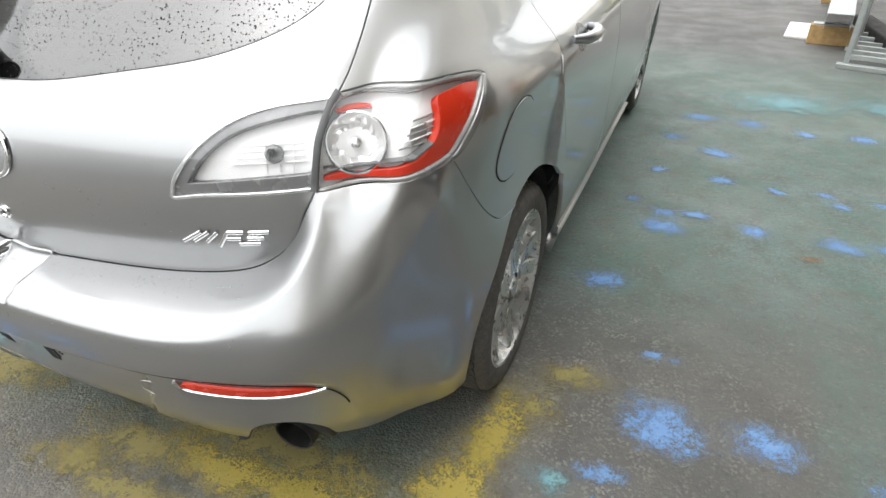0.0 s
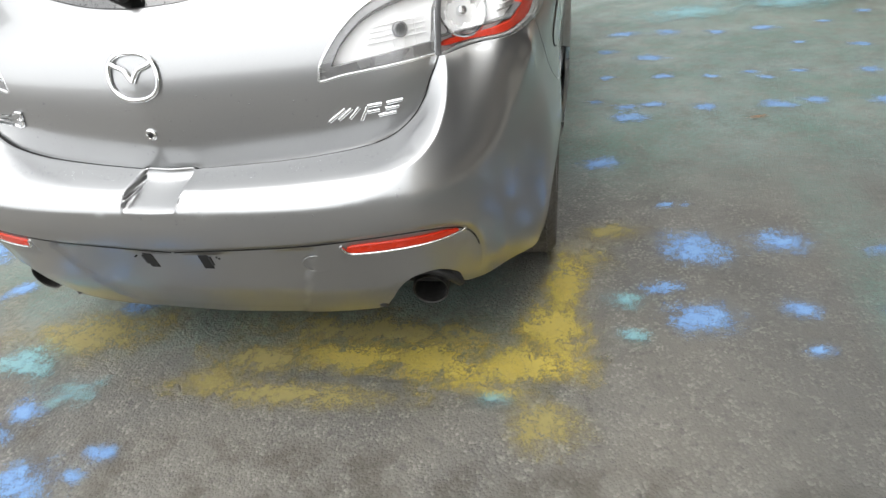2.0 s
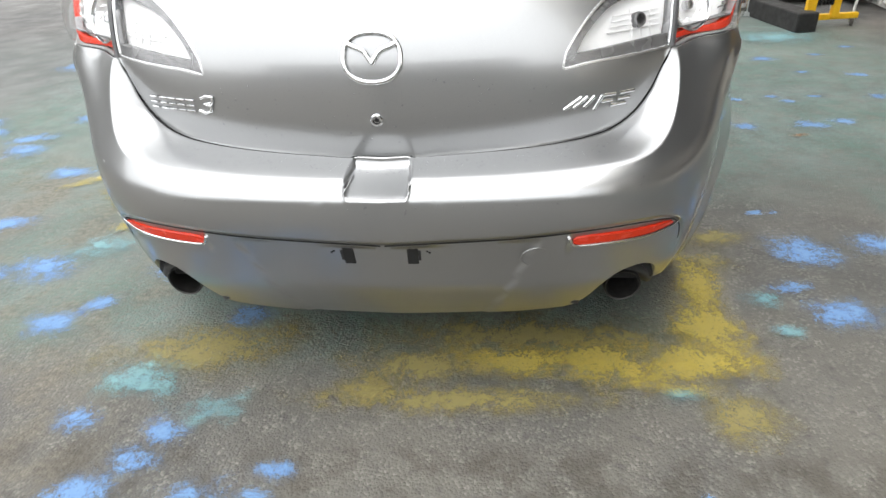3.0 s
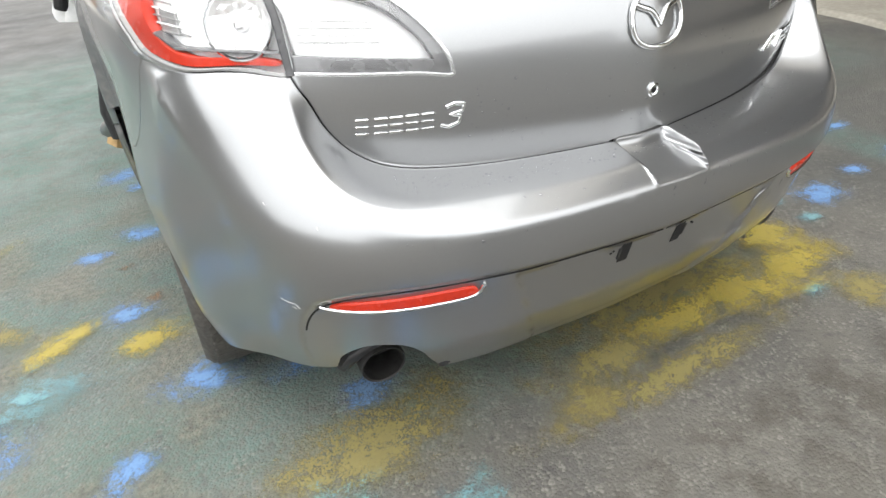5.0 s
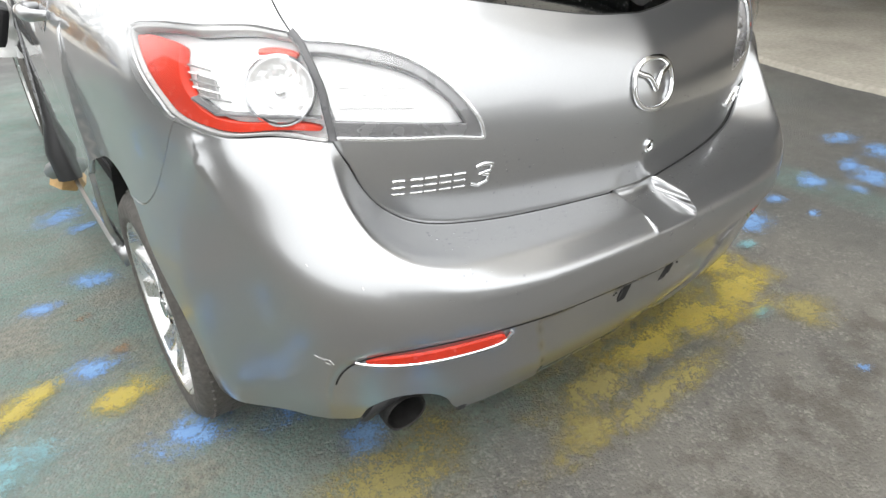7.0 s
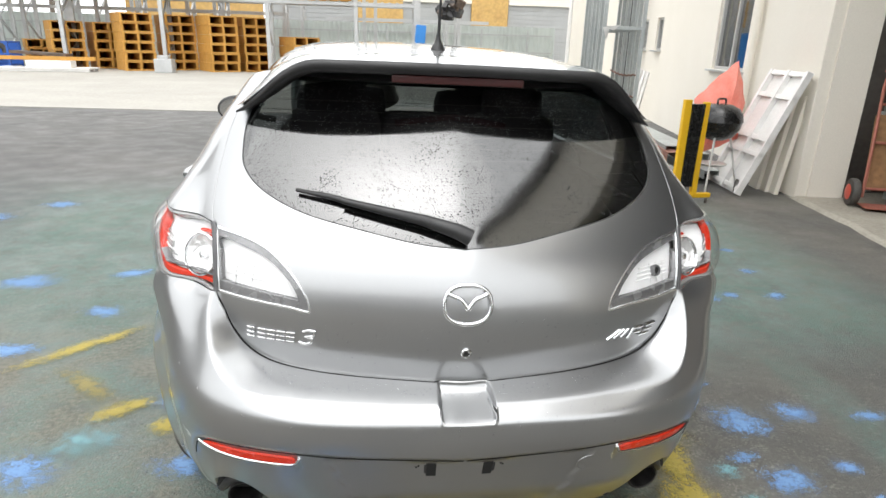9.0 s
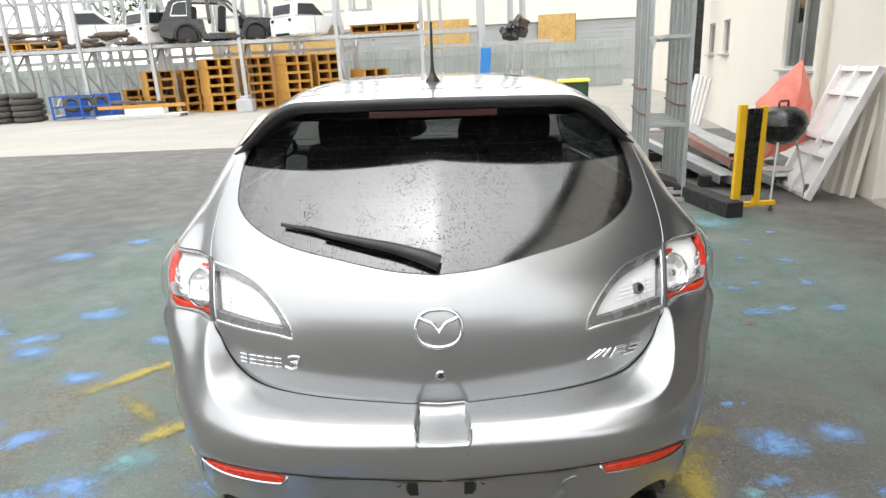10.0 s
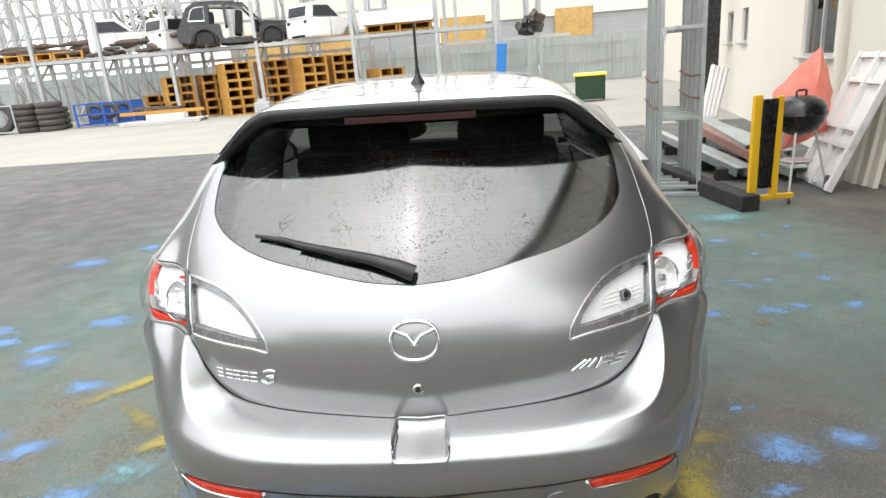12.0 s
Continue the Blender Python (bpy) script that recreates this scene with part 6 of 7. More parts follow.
# white steel door leaf leaning on the pier
leaf = thing("door_leaf", "dented white steel door leaf leaning on the wall", "door", Matrix.Translation((3.70, 4.86, 0.0)) @ pose(0, 0, 0, 0, 0, -8) @ pose(0, 0, 0, 0, 22, 0))
lw, lh = 0.78, 1.36
part("sheet", box((0.012, lw, lh), pose(0, 0.15, lh / 2 + 0.01), 0.002), WHITEPAINT, leaf)
for z in (0.06, 0.45, 0.62, 1.08, lh - 0.03):
    part("rail", box((0.045, lw, 0.05), pose(-0.028, 0.15, z + 0.01), 0.004), WHITEPAINT, leaf)
for y in (0.15 - lw / 2 + 0.025, 0.15, 0.15 + lw / 2 - 0.025):
    part("stile", box((0.055, 0.05, lh), pose(-0.034, y, lh / 2 + 0.012), 0.004), WHITEPAINT, leaf)
for i in range(3):
    pl = bmesh.new()
    add_box(pl, (0.05, 0.20, 1.05), pose(4.18 + 0.02 * i, 5.05 - 0.13 * i, 0.52, 0, 7, -10), 0.006)
    tagged(part("cream_plank", pl, CREAM), "cream painted plank leaning on the wall", "plank", "planks against the wall")

# faded red sheet
rs = bmesh.new()
prof = [(3.42, 5.40, 0.93), (3.66, 5.46, 1.14), (3.93, 5.50, 1.36), (4.06, 5.45, 0.90), (3.95, 5.30, 0.52), (3.48, 5.25, 0.35)]
cen = rs.verts.new((3.74, 5.22, 0.85))
ring_v = []
for (a, b) in zip(prof, prof[1:] + prof[:1]):
    for k in range(4):
        u = k / 4
        ring_v.append(rs.verts.new(Vector(a).lerp(Vector(b), u) + Vector((0, 0.02 * math.sin(9 * u), 0))))
mid_v = [rs.verts.new(v.co.lerp(cen.co, 0.5) + Vector((0, -0.04, 0))) for v in ring_v]
n = len(ring_v)
for i in range(n):
    rs.faces.new((ring_v[i], ring_v[(i + 1) % n], mid_v[(i + 1) % n], mid_v[i]))
    rs.faces.new((mid_v[i], mid_v[(i + 1) % n], cen))
bmesh.ops.recalc_face_normals(rs, faces=rs.faces)
bmesh.ops.solidify(rs, geom=rs.faces[:], thickness=0.012)
tagged(part("red_plastic_sheet", rs, CHAIR_RED, smooth=50), "faded red plastic sheet leaning behind the grill", "plastic sheet")

# timber block under the torn sill
wb = bmesh.new()
add_box(wb, (0.06, 0.09, 0.06), pose(-0.905, 1.90, 0.262, 0, 25, 20), 0.006)
part("wedged_timber_block", wb, WOOD, car, "raw timber block wedged under the sill")

# hand truck and wheeled cage in the doorway, parked vehicle inside
truck = thing("hand_truck", "rusty red hand truck with a plywood load", "hand truck", pose(4.62, 4.02, 0.035, 0, 0, WALL_TURN - 10))
RUSTRED = mat("rusty_red_paint", (0.36, 0.12, 0.085), 0.6, 0.1, grain=0.1, grain_size=40, stain=0.6, stain_size=10, tint=(0.24, 0.10, 0.07))
for x in (-0.05, 0.42):
    part("side_tube", tube([(x, 0, 0.10), (x + 0.02, 0.10, 0.60), (x + 0.03, 0.20, 1.15), (x + (0.06 if x < 0 else -0.02), 0.23, 1.28)], 0.016, 8), RUSTRED, truck, smooth=60)
for z in (0.18, 0.62, 0.98, 1.29):
    part("cross_tube", tube([(-0.03, 0.02 + 0.17 * z, z), (0.43, 0.02 + 0.17 * z, z)], 0.014, 8), RUSTRED, truck, smooth=60)
for x in (-0.12, 0.50):
    wh = part("wheel", lathe([(0.0, -0.035), (0.06, -0.035), (0.085, -0.03), (0.125, -0.035), (0.135, -0.02), (0.135, 0.02), (0.125, 0.035), (0.085, 0.03), (0.0, 0.03)], 32, pose(x, 0.06, 0.136, 90, 0, 90)), RUBBER, truck, smooth=40)
    part("wheel_centre", lathe([(0.078, -0.042), (0.074, -0.045), (0.03, -0.05), (0.0, -0.05), ], 24, pose(x, 0.06, 0.136, 90, 0, 90 if x < 0 else -90)), mat("wheel_red", (0.55, 0.08, 0.05), 0.5) if "wheel_red" not in bpy.data.materials else bpy.data.materials["wheel_red"], wh, smooth=40)
part("toe_plate", box((0.5, 0.22, 0.012), pose(0.18, -0.09, 0.035), 0.002), RUSTRED, truck)
ply = bmesh.new()
add_box(ply, (0.40, 0.10, 0.72), pose(0.20, 0.19, 0.52, -9), 0.004)
part("plywood_panel", ply, mat("plywood", (0.30, 0.16, 0.07), 0.7, grain=0.2, grain_size=18, stain=0.5, stain_size=4), truck)
cage = thing("wheeled_cage", "yellow mesh cage trolley on castors", "cage trolley", pose(6.0, 4.35, 0.035, 0, 0, WALL_TURN - 30))
for x in (0, 0.62, 1.25):
    for y in (0, 0.7):
        part("corner_post", box((0.045, 0.045, 1.1), pose(x, y, 0.16 + 0.55), 0.004), SAFETY, cage)
for z in (0.17, 1.25):
    for y in (0, 0.7):
        part("rail", box((1.30, 0.045, 0.045), pose(0.625, y, z), 0.004), SAFETY, cage)
    for x in (0, 1.25):
        part("rail", box((0.045, 0.7, 0.045), pose(x, 0.35, z), 0.004), SAFETY, cage)
mesh_b = bmesh.new()
for k in range(22):
    add_beam(mesh_b, (0.03 + 0.055 * k, 0.0, 0.19), (0.03 + 0.055 * k, 0.0, 1.23), 0.006)
for k in range(18):
    add_beam(mesh_b, (0.03, 0.0, 0.22 + 0.056 * k), (1.22, 0.0, 0.22 + 0.056 * k), 0.006)
part("wire_mesh", mesh_b, SAFETY, cage)
part("floor", box((1.25, 0.7, 0.02), pose(0.625, 0.35, 0.19)), ENAMEL, cage)
part("load", box((1.1, 0.5, 0.6), pose(0.625, 0.4, 0.52), 0.05), TRIM, cage)
for x in (0.12, 1.13):
    for y in (0.05, 0.65):
        part("castor", lathe([(0.0, -0.02), (0.06, -0.02), (0.068, -0.01), (0.068, 0.01), (0.06, 0.02), (0.0, 0.02)], 24, pose(x, y, 0.068, 90, 0, 70)), RUBBER, cage, smooth=40)
        part("castor_fork", box((0.05, 0.06, 0.07), pose(x, y, 0.13)), GALV, cage)
can = thing("watering_can", "blue plastic watering can on the workshop floor", "watering can", pose(6.85, 2.62, 0.035, 0, 0, 40))
CANBLUE = mat("blue_plastic", (0.03, 0.20, 0.55), 0.4, grain=0.05, grain_size=40, stain=0.2, stain_size=8)
part("tank", lathe([(0.0, 0.0), (0.11, 0.0), (0.115, 0.02), (0.10, 0.26), (0.08, 0.30), (0.06, 0.31), (0.0, 0.31)], 28, None), CANBLUE, can, smooth=50)
part("spout", tube([(0.09, 0, 0.06), (0.20, 0, 0.22), (0.27, 0, 0.34)], [0.03, 0.02, 0.018], 10), CANBLUE, can, smooth=60)
part("handle", tube([(-0.09, 0, 0.08), (-0.19, 0, 0.20), (-0.12, 0, 0.36), (0.02, 0, 0.36)], 0.015, 8), CANBLUE, can, smooth=60)
veh = thing("parked_truck", "muddy off-road vehicle standing in the workshop", "vehicle", pose(5.35, 0.62, 0.035, 0, 0, WALL_TURN - 80))
MUD = mat("muddy_paint", (0.24, 0.21, 0.17), 0.8, grain=0.3, grain_size=18, stain=0.8, stain_size=4, tint=(0.10, 0.09, 0.08))
for y in (0.0, 1.5):
    part("wheel", lathe([(0.0, -0.11), (0.20, -0.11), (0.30, -0.12), (0.345, -0.10), (0.355, 0.0), (0.345, 0.10), (0.30, 0.12), (0.20, 0.10), (0.0, 0.08)], 40, pose(0.0, y, 0.355, 90, 0, 0)), RUBBER, veh, smooth=45)
vb = bmesh.new()
add_box(vb, (3.6, 1.75, 0.75), pose(1.35, 0.75, 0.88), 0.10)
add_box(vb, (2.0, 1.55, 0.65), pose(1.6, 0.75, 1.52), 0.15)
part("body", vb, MUD, veh, smooth=50)
# steel shelves behind the pier
sh = thing("steel_shelf", "dark steel shelving loaded with cables and parts", "shelf", SHOP @ pose(0.75, -0.12, 0.035))
for x in (0.0, 1.8):
    for y in (0.0, -0.35):
        part("upright", box((0.05, 0.05, 3.2), pose(x + 0.1, y, 1.6)), GALV, sh)
for k in range(6):
    part("shelf_board", box((1.9, 0.42, 0.03), pose(1.0, -0.17, 0.35 + 0.5 * k)), WHITEPAINT, sh)
    for x in (0.25, 0.9, 1.5):
        part("shelf_bracket", tube([(x, -0.37, 0.33 + 0.5 * k), (x, 0.0, 0.10 + 0.5 * k)], 0.012, 6), WHITEPAINT, sh)
rnd = random.Random(11)
for k in range(7):
    cb = bmesh.new()
    z = 0.45 + 0.12 * k
    add_tube(cb, [(0.15 + rnd.uniform(-0.1, 0.25) + 0.12 * math.cos(a), -0.42 + 0.03 * math.sin(a * 1.7), z + 0.13 * math.sin(a)) for a in np.linspace(0, 2.2 * math.pi, 18)], 0.012, 6)
    part("cable_coil", cb, BLACK, sh, smooth=60)

# ---- storage racks ----
RY = 27.6
RACKSTEEL = mat("weathered_rack_steel", (0.50, 0.51, 0.51), 0.5, 0.4, grain=0.06, grain_size=6, stain=0.4, stain_size=1.0, tint=(0.38, 0.39, 0.40))
fr = upright_frame(8.0, 1.15, "rack_upright", "tall galvanised rack upright with zigzag bracing", 0.14, "uprights of the storage racks", RACKSTEEL)
xs = [-29.5, -25.6, -22.4, -19.4, -16.2, -13.0, -8.95, -4.55, -0.75, 1.9]
fr.matrix_world = pose(xs[0], RY, 0.012)
for x in xs[1:]:
    copy_thing(fr, pose(x, RY, 0.012))
for x in xs + [-0.2, 3.3, 3.9]:
    copy_thing(fr, pose(x + 0.35, RY + 2.9, 0.012))
for x in xs[:7]:
    copy_thing(fr, pose(x + 1.6, RY + 4.6, 0.012))
for x in xs[:8]:
    copy_thing(fr, pose(x + 0.9, RY + 6.3 - 0.4, 0.012))
for z in (3.6, 4.6, 6.6):
    tagged(part("rack_beam", box((27, 0.07, 0.13), pose(-17.0, RY + 5.9, z)), RACKSTEEL), "galvanised load beam of the farthest rack", "beam", "beams of the storage racks")
for z in (2.6, 5.4, 7.2):
    tagged(part("rack_beam", box((26, 0.07, 0.15), pose(-17.0, RY + 2.9, z)), RACKSTEEL), "long galvanised load beam of the back rack", "beam", "beams of the storage racks")
for i, (a, b) in enumerate(zip(xs[:-1], xs[1:])):
    for z in (3.0, 6.2):
        for y in (0.0, 1.15):
            bm = box((b - a - 0.16, 0.06, 0.15), pose((a + b) / 2, RY + y, z), 0.004)
            tagged(part("rack_beam", bm, RACKSTEEL), "galvanised load beam of the storage rack", "beam", "beams of the storage racks")
    bm = bmesh.new()
    for k in range(8):
        add_box(bm, (0.12, 1.3, 0.03), pose(a + (b - a) * (k + 0.5) / 8, RY + 0.57, 3.092))
    tagged(part("rack_deck", bm, RACKSTEEL), "open steel deck of the storage rack", "deck", "decks of the storage racks")


crate_pieces = {}


def crate(w, d, h, parent=None):
    """A timber crate: base with deck, bearers and boards as its pieces."""
    key = (w, d, h)
    if key not in crate_pieces:
        rows = [("crate", (w, d, 0.05), (0, 0, 0.03)), ("deck", (w, d, 0.05), (0, 0, h - 0.03))]
        rows += [("bearer", (0.09, d - 0.02, h - 0.11), (x, 0, h / 2)) for x in (-w / 2 + 0.05, 0, w / 2 - 0.05)]
        rows += [("back_board", (w - 0.2, 0.04, h - 0.11), (0, d / 2 - 0.05, h / 2))]
        rows += [("side_board", (0.02, d, 0.09), (w / 2 + 0.008, 0, z)) for z in (0.10, h - 0.12)]
        made = []
        for name, size, at in rows:
            bm = box(size, Matrix.Translation(at))
            me = bpy.data.meshes.new(name)
            bm.to_mesh(me)
            bm.free()
            me.materials.append(ORANGE)
            made.append((name, me))
        crate_pieces[key] = made
    base = None
    for name, me in crate_pieces[key]:
        ob = new(name, me)
        ob.parent = base or parent
        base = base or ob
    return base


def crate_stack(x, y, layers, turn, w=1.25, d=1.7, h=0.39, label="tall stack of orange timber crates"):
    st = thing("crate_stack", label, "crate stack", pose(x, y, 0.012, 0, 0, turn), "crate stacks under the racks")
    for k in range(layers):
        crate(w, d, h, st).location = (0.02 * math.sin(k * 2.3), 0.02 * math.cos(k * 1.7), h * k)
    return st


for x, y, n, a in ((-13.4, 28.6, 5, 32), (-12.0, 29.4, 5, 32), (-10.3, 27.9, 6, 32), (-8.9, 29.2, 6, 32), (-6.9, 28.4, 6, 32), (-5.6, 29.3, 6, 30), (-3.4, 29.0, 4, 30), (-15.2, 30.2, 3, 30)):
    crate_stack(x, y, n, a)
for x0, x1, z in ((-21.5, -17.0, 3.11), (-3.95, -1.0, 3.11)):
    x = x0
    while x < x1:
        cr = crate(1.45, 1.1, 0.34)
        cr.matrix_world = pose(x + 0.75, RY + 0.55, z)
        tagged(cr, "orange timber crate on the rack deck", "crate", "crates on the racks")
        x += 1.5


def prism(profile, width, m=None, bevel=0.0):
    """A side outline (y, z) pushed out across x."""
    bm = bmesh.new()
    a = [bm.verts.new((-width / 2, y, z)) for y, z in profile]
    b = [bm.verts.new((width / 2, y, z)) for y, z in profile]
    k = len(profile)
    bm.faces.new(a[::-1])
    bm.faces.new(b)
    for i in range(k):
        bm.faces.new((a[i], a[(i + 1) % k], b[(i + 1) % k], b[i]))
    bmesh.ops.recalc_face_normals(bm, faces=bm.faces)
    if bevel:
        bmesh.ops.bevel(bm, geom=bm.edges[:], offset=bevel, segments=2, affect="EDGES")
    if m is not None:
        bmesh.ops.transform(bm, matrix=m, verts=bm.verts)
    return bm


SCRAP = mat("scrap_metal", (0.09, 0.08, 0.075), 0.6, 0.4, grain=0.3, grain_size=8, stain=0.7, stain_size=1.6, tint=(0.17, 0.11, 0.07))
DARKGLASS = mat("dark_window", (0.03, 0.035, 0.04), 0.12, grain=0.1, grain_size=3, stain=0.2, stain_size=2)
CARBLACK = mat("black_car_paint", (0.035, 0.036, 0.039), 0.28, 0.3, grain=0.1, grain_size=8, stain=0.5, stain_size=2, tint=(0.06, 0.06, 0.06), Coat_Weight=0.5)
CARWHITE = mat("white_car_paint", (0.80, 0.80, 0.79), 0.3, grain=0.02, grain_size=8, stain=0.25, stain_size=1.5, tint=(0.62, 0.61, 0.59), Coat_Weight=0.5)


def wreck_wagon(m):
    """A stripped dark wagon, tail towards -y, tailgate and front doors gone."""
    w = thing("wrecked_wagon", "stripped dark grey wagon body without tailgate or wheels on the rack", "car wreck", m)
    low = [(0.0, 0.50), (-0.02, 0.80), (0.06, 1.00), (1.2, 1.06), (1.7, 1.04), (1.75, 0.55), (3.1, 0.50), (3.3, 1.0), (4.3, 0.96), (4.62, 0.85), (4.66, 0.55), (4.30, 0.42), (4.22, 0.60), (4.0, 0.82), (3.7, 0.86), (3.4, 0.74), (3.22, 0.36), (1.62, 0.36), (1.52, 0.62), (1.32, 0.82), (1.0, 0.88), (0.70, 0.80), (0.52, 0.58), (0.46, 0.40)]
    quarter = [(0.10, 1.00), (0.30, 1.32), (0.48, 1.62), (0.72, 1.74), (1.30, 1.78), (1.36, 1.70), (1.28, 1.06)]
    glass = [(0.50, 1.16), (0.66, 1.52), (0.82, 1.60), (1.16, 1.63), (1.12, 1.16)]
    for x in (-0.86, 0.86):
        part("body_side", prism(low, 0.16, pose(x, 0, 0), 0.03), CARBLACK, w, smooth=40)
        part("quarter_panel", prism(quarter, 0.14, pose(x * 0.95, 0, 0), 0.03), CARBLACK, w, smooth=40)
        qg = part("quarter_glass", prism(glass, 0.02, pose(x * 1.05, 0, 0)), DARKGLASS, w)
        part("bright_trim", tube([(x * 1.068, y, z) for y, z in glass + glass[:1]], 0.022, 6), CHROME, qg)
        for a, b, t in (((1.95, 1.0), (1.95, 1.76), 0.13), ((3.35, 1.02), (2.72, 1.66), 0.10), ((1.2, 1.76), (2.72, 1.70), 0.10)):
            bm = bmesh.new()
            add_beam(bm, (x, a[0], a[1]), (x * 0.90, b[0], b[1]), t, t)
            part("pillar", bm, CARBLACK, w)
        for y in (1.02, 3.72):
            part("arch_flare", tube([(x * 1.10, y + 0.46 * math.cos(q), 0.42 + 0.47 * math.sin(q)) for q in np.linspace(-0.1, math.pi, 14)], 0.05, 8), BLACK, w, smooth=60)
            part("bare_hub", lathe([(0.0, -0.05), (0.17, -0.05), (0.17, 0.03), (0.06, 0.05), (0.0, 0.05)], 20, pose(x * 0.95, y, 0.46, 0, 90, 0)), SCRAP, w, smooth=40)
            part("arch_liner", box((0.5, 0.85, 0.55), pose(x * 0.72, y, 0.58), 0.1), BLACK, w)
        part("roof_rail", tube([(x * 0.78, 0.75, 1.80), (x * 0.78, 1.6, 1.83), (x * 0.78, 2.4, 1.79)], 0.025, 6), BLACK, w, smooth=60)
    part("roof_panel", prism([(0.42, 1.62), (0.70, 1.75), (1.4, 1.80), (2.2, 1.78), (2.75, 1.68), (2.72, 1.62), (2.2, 1.71), (1.4, 1.73), (0.75, 1.69)], 1.60, None, 0.02), CARBLACK, w, smooth=40)
    part("floor", box((1.6, 3.6, 0.12), pose(0, 2.0, 0.50), 0.02), BLACK, w)
    part("tail_sill", box((1.7, 0.12, 0.34), pose(0, 0.04, 0.66), 0.03), CARBLACK, w)
    part("boot_trim", box((1.5, 0.9, 0.40), pose(0, 0.60, 0.76), 0.05), TRIM, w)
    part("rear_seat", box((1.35, 0.30, 0.80), pose(0, 1.30, 1.10, -10), 0.08), TRIM, w, smooth=50)
    for x in (-0.38, 0.38):
        part("front_seat", box((0.55, 0.30, 0.85), pose(x, 2.45, 1.08, -10), 0.08), TRIM, w, smooth=50)
    part("dashboard", box((1.5, 0.4, 0.4), pose(0, 3.2, 0.95), 0.08), TRIM, w, smooth=50)
    part("bonnet", prism([(3.3, 1.0), (3.4, 1.10), (4.4, 1.04), (4.6, 0.88)], 1.6, None, 0.04), CARBLACK, w, smooth=40)
    part("loose_trim", tube([(-0.7, 0.0, 1.05), (-0.5, -0.06, 1.35), (0.1, 0.02, 1.55), (0.6, 0.1, 1.30)], 0.03, 6), BLACK, w, smooth=60)
    return w


def cab_wreck(m, label):
    """The white cabin of a pick-up."""
    w = thing("pickup_cab", label, "car wreck", m, "white cabs on the racks")
    part("body", prism([(0.0, 0.15), (0.02, 0.95), (2.1, 1.0), (2.95, 0.92), (3.05, 0.35), (2.8, 0.2), (2.6, 0.55), (2.2, 0.6), (1.9, 0.2)], 1.72, None, 0.06), CARWHITE, w, smooth=40)
    part("cabin", prism([(0.02, 0.93), (0.16, 1.55), (0.35, 1.62), (1.35, 1.62), (2.05, 0.98)], 1.50, None, 0.06), CARWHITE, w, smooth=40)
    part("rear_glass", prism([(0.045, 1.05), (0.13, 1.45), (0.12, 1.45), (0.03, 1.05)], 1.20, None), DARKGLASS, w)
    for x in (-0.76, 0.76):
        part("side_glass", prism([(0.35, 1.02), (0.42, 1.48), (1.25, 1.50), (1.80, 1.04)], 0.02, pose(x, 0, 0)), DARKGLASS, w)
        part("tail_light_hole", box((0.16, 0.03, 0.12), pose(x * 0.78, 0.0, 0.80)), SHUT, w)
        part("door_line", box((0.01, 0.015, 0.8), pose(x * 1.137, 1.2, 0.58)), SHUT, w)
    part("bumper_gap", box((0.9, 0.03, 0.10), pose(0, 0.0, 0.22)), SHUT, w)
    return w


wreck_wagon(pose(-12.3, RY - 0.25, 2.74, 0, 0, -70) @ Matrix.Diagonal((1.08, 1.08, 1.22, 1)))
cab_wreck(pose(-6.9, RY - 0.3, 2.98, 0, 0, -38), "white pick-up cab standing on the rack deck")
cab_wreck(pose(-13.7, RY + 0.2, 2.98, 0, 0, -35), "white pick-up cab behind the black wagon")
cab_wreck(pose(-17.0, RY + 0.6, 3.10, 0, 0, -60), "damaged white pick-up cab on the rack deck")
tray = thing("truck_tray", "white drop-side truck tray on the rack deck", "truck tray", pose(-2.4, RY + 0.5, 3.45, 0, 0, -4))
part("tray_floor", box((3.2, 1.6, 0.10), pose(0, 0, 0.05), 0.01), CARWHITE, tray)
for y in (-0.8, 0.8):
    for k in range(3):
        part("drop_side", box((3.2, 0.03, 0.13), pose(0, y, 0.18 + 0.15 * k), 0.01), CARWHITE, tray)
for x in (-1.6, 1.6):
    part("headboard", box((0.05, 1.6, 0.6), pose(x, 0, 0.38), 0.01), CARWHITE, tray)
# axles, frames and engines on the deck: dark lengths and lumps
rnd = random.Random(23)
for k in range(44):
    x = rnd.uniform(-21.5, -12.0)
    y = RY + rnd.uniform(0.0, 1.1)
    z = 3.12 + rnd.uniform(0.03, 0.75)
    bm = bmesh.new()
    ln = rnd.uniform(0.7, 2.2)
    a = rnd.uniform(-0.4, 0.4)
    add_tube(bm, [(x - ln / 2, y, z + rnd.uniform(-0.04, 0.04)), (x - ln / 5, y + 0.1 * a, z + rnd.uniform(-0.05, 0.08)), (x + ln / 5, y, z + rnd.uniform(-0.05, 0.08)), (x + ln / 2, y + 0.2 * a, z)], [0.05, rnd.uniform(0.06, 0.16), rnd.uniform(0.06, 0.16), 0.05], 8)
    tagged(part("axle_part", bm, SCRAP, smooth=50), "dark greasy axle part lying on the rack deck", "car part", "car parts on the racks")
eng = thing("engine_block", "dark engine block with hoses on the rack", "engine", pose(3.45, RY + 0.6, 2.48))
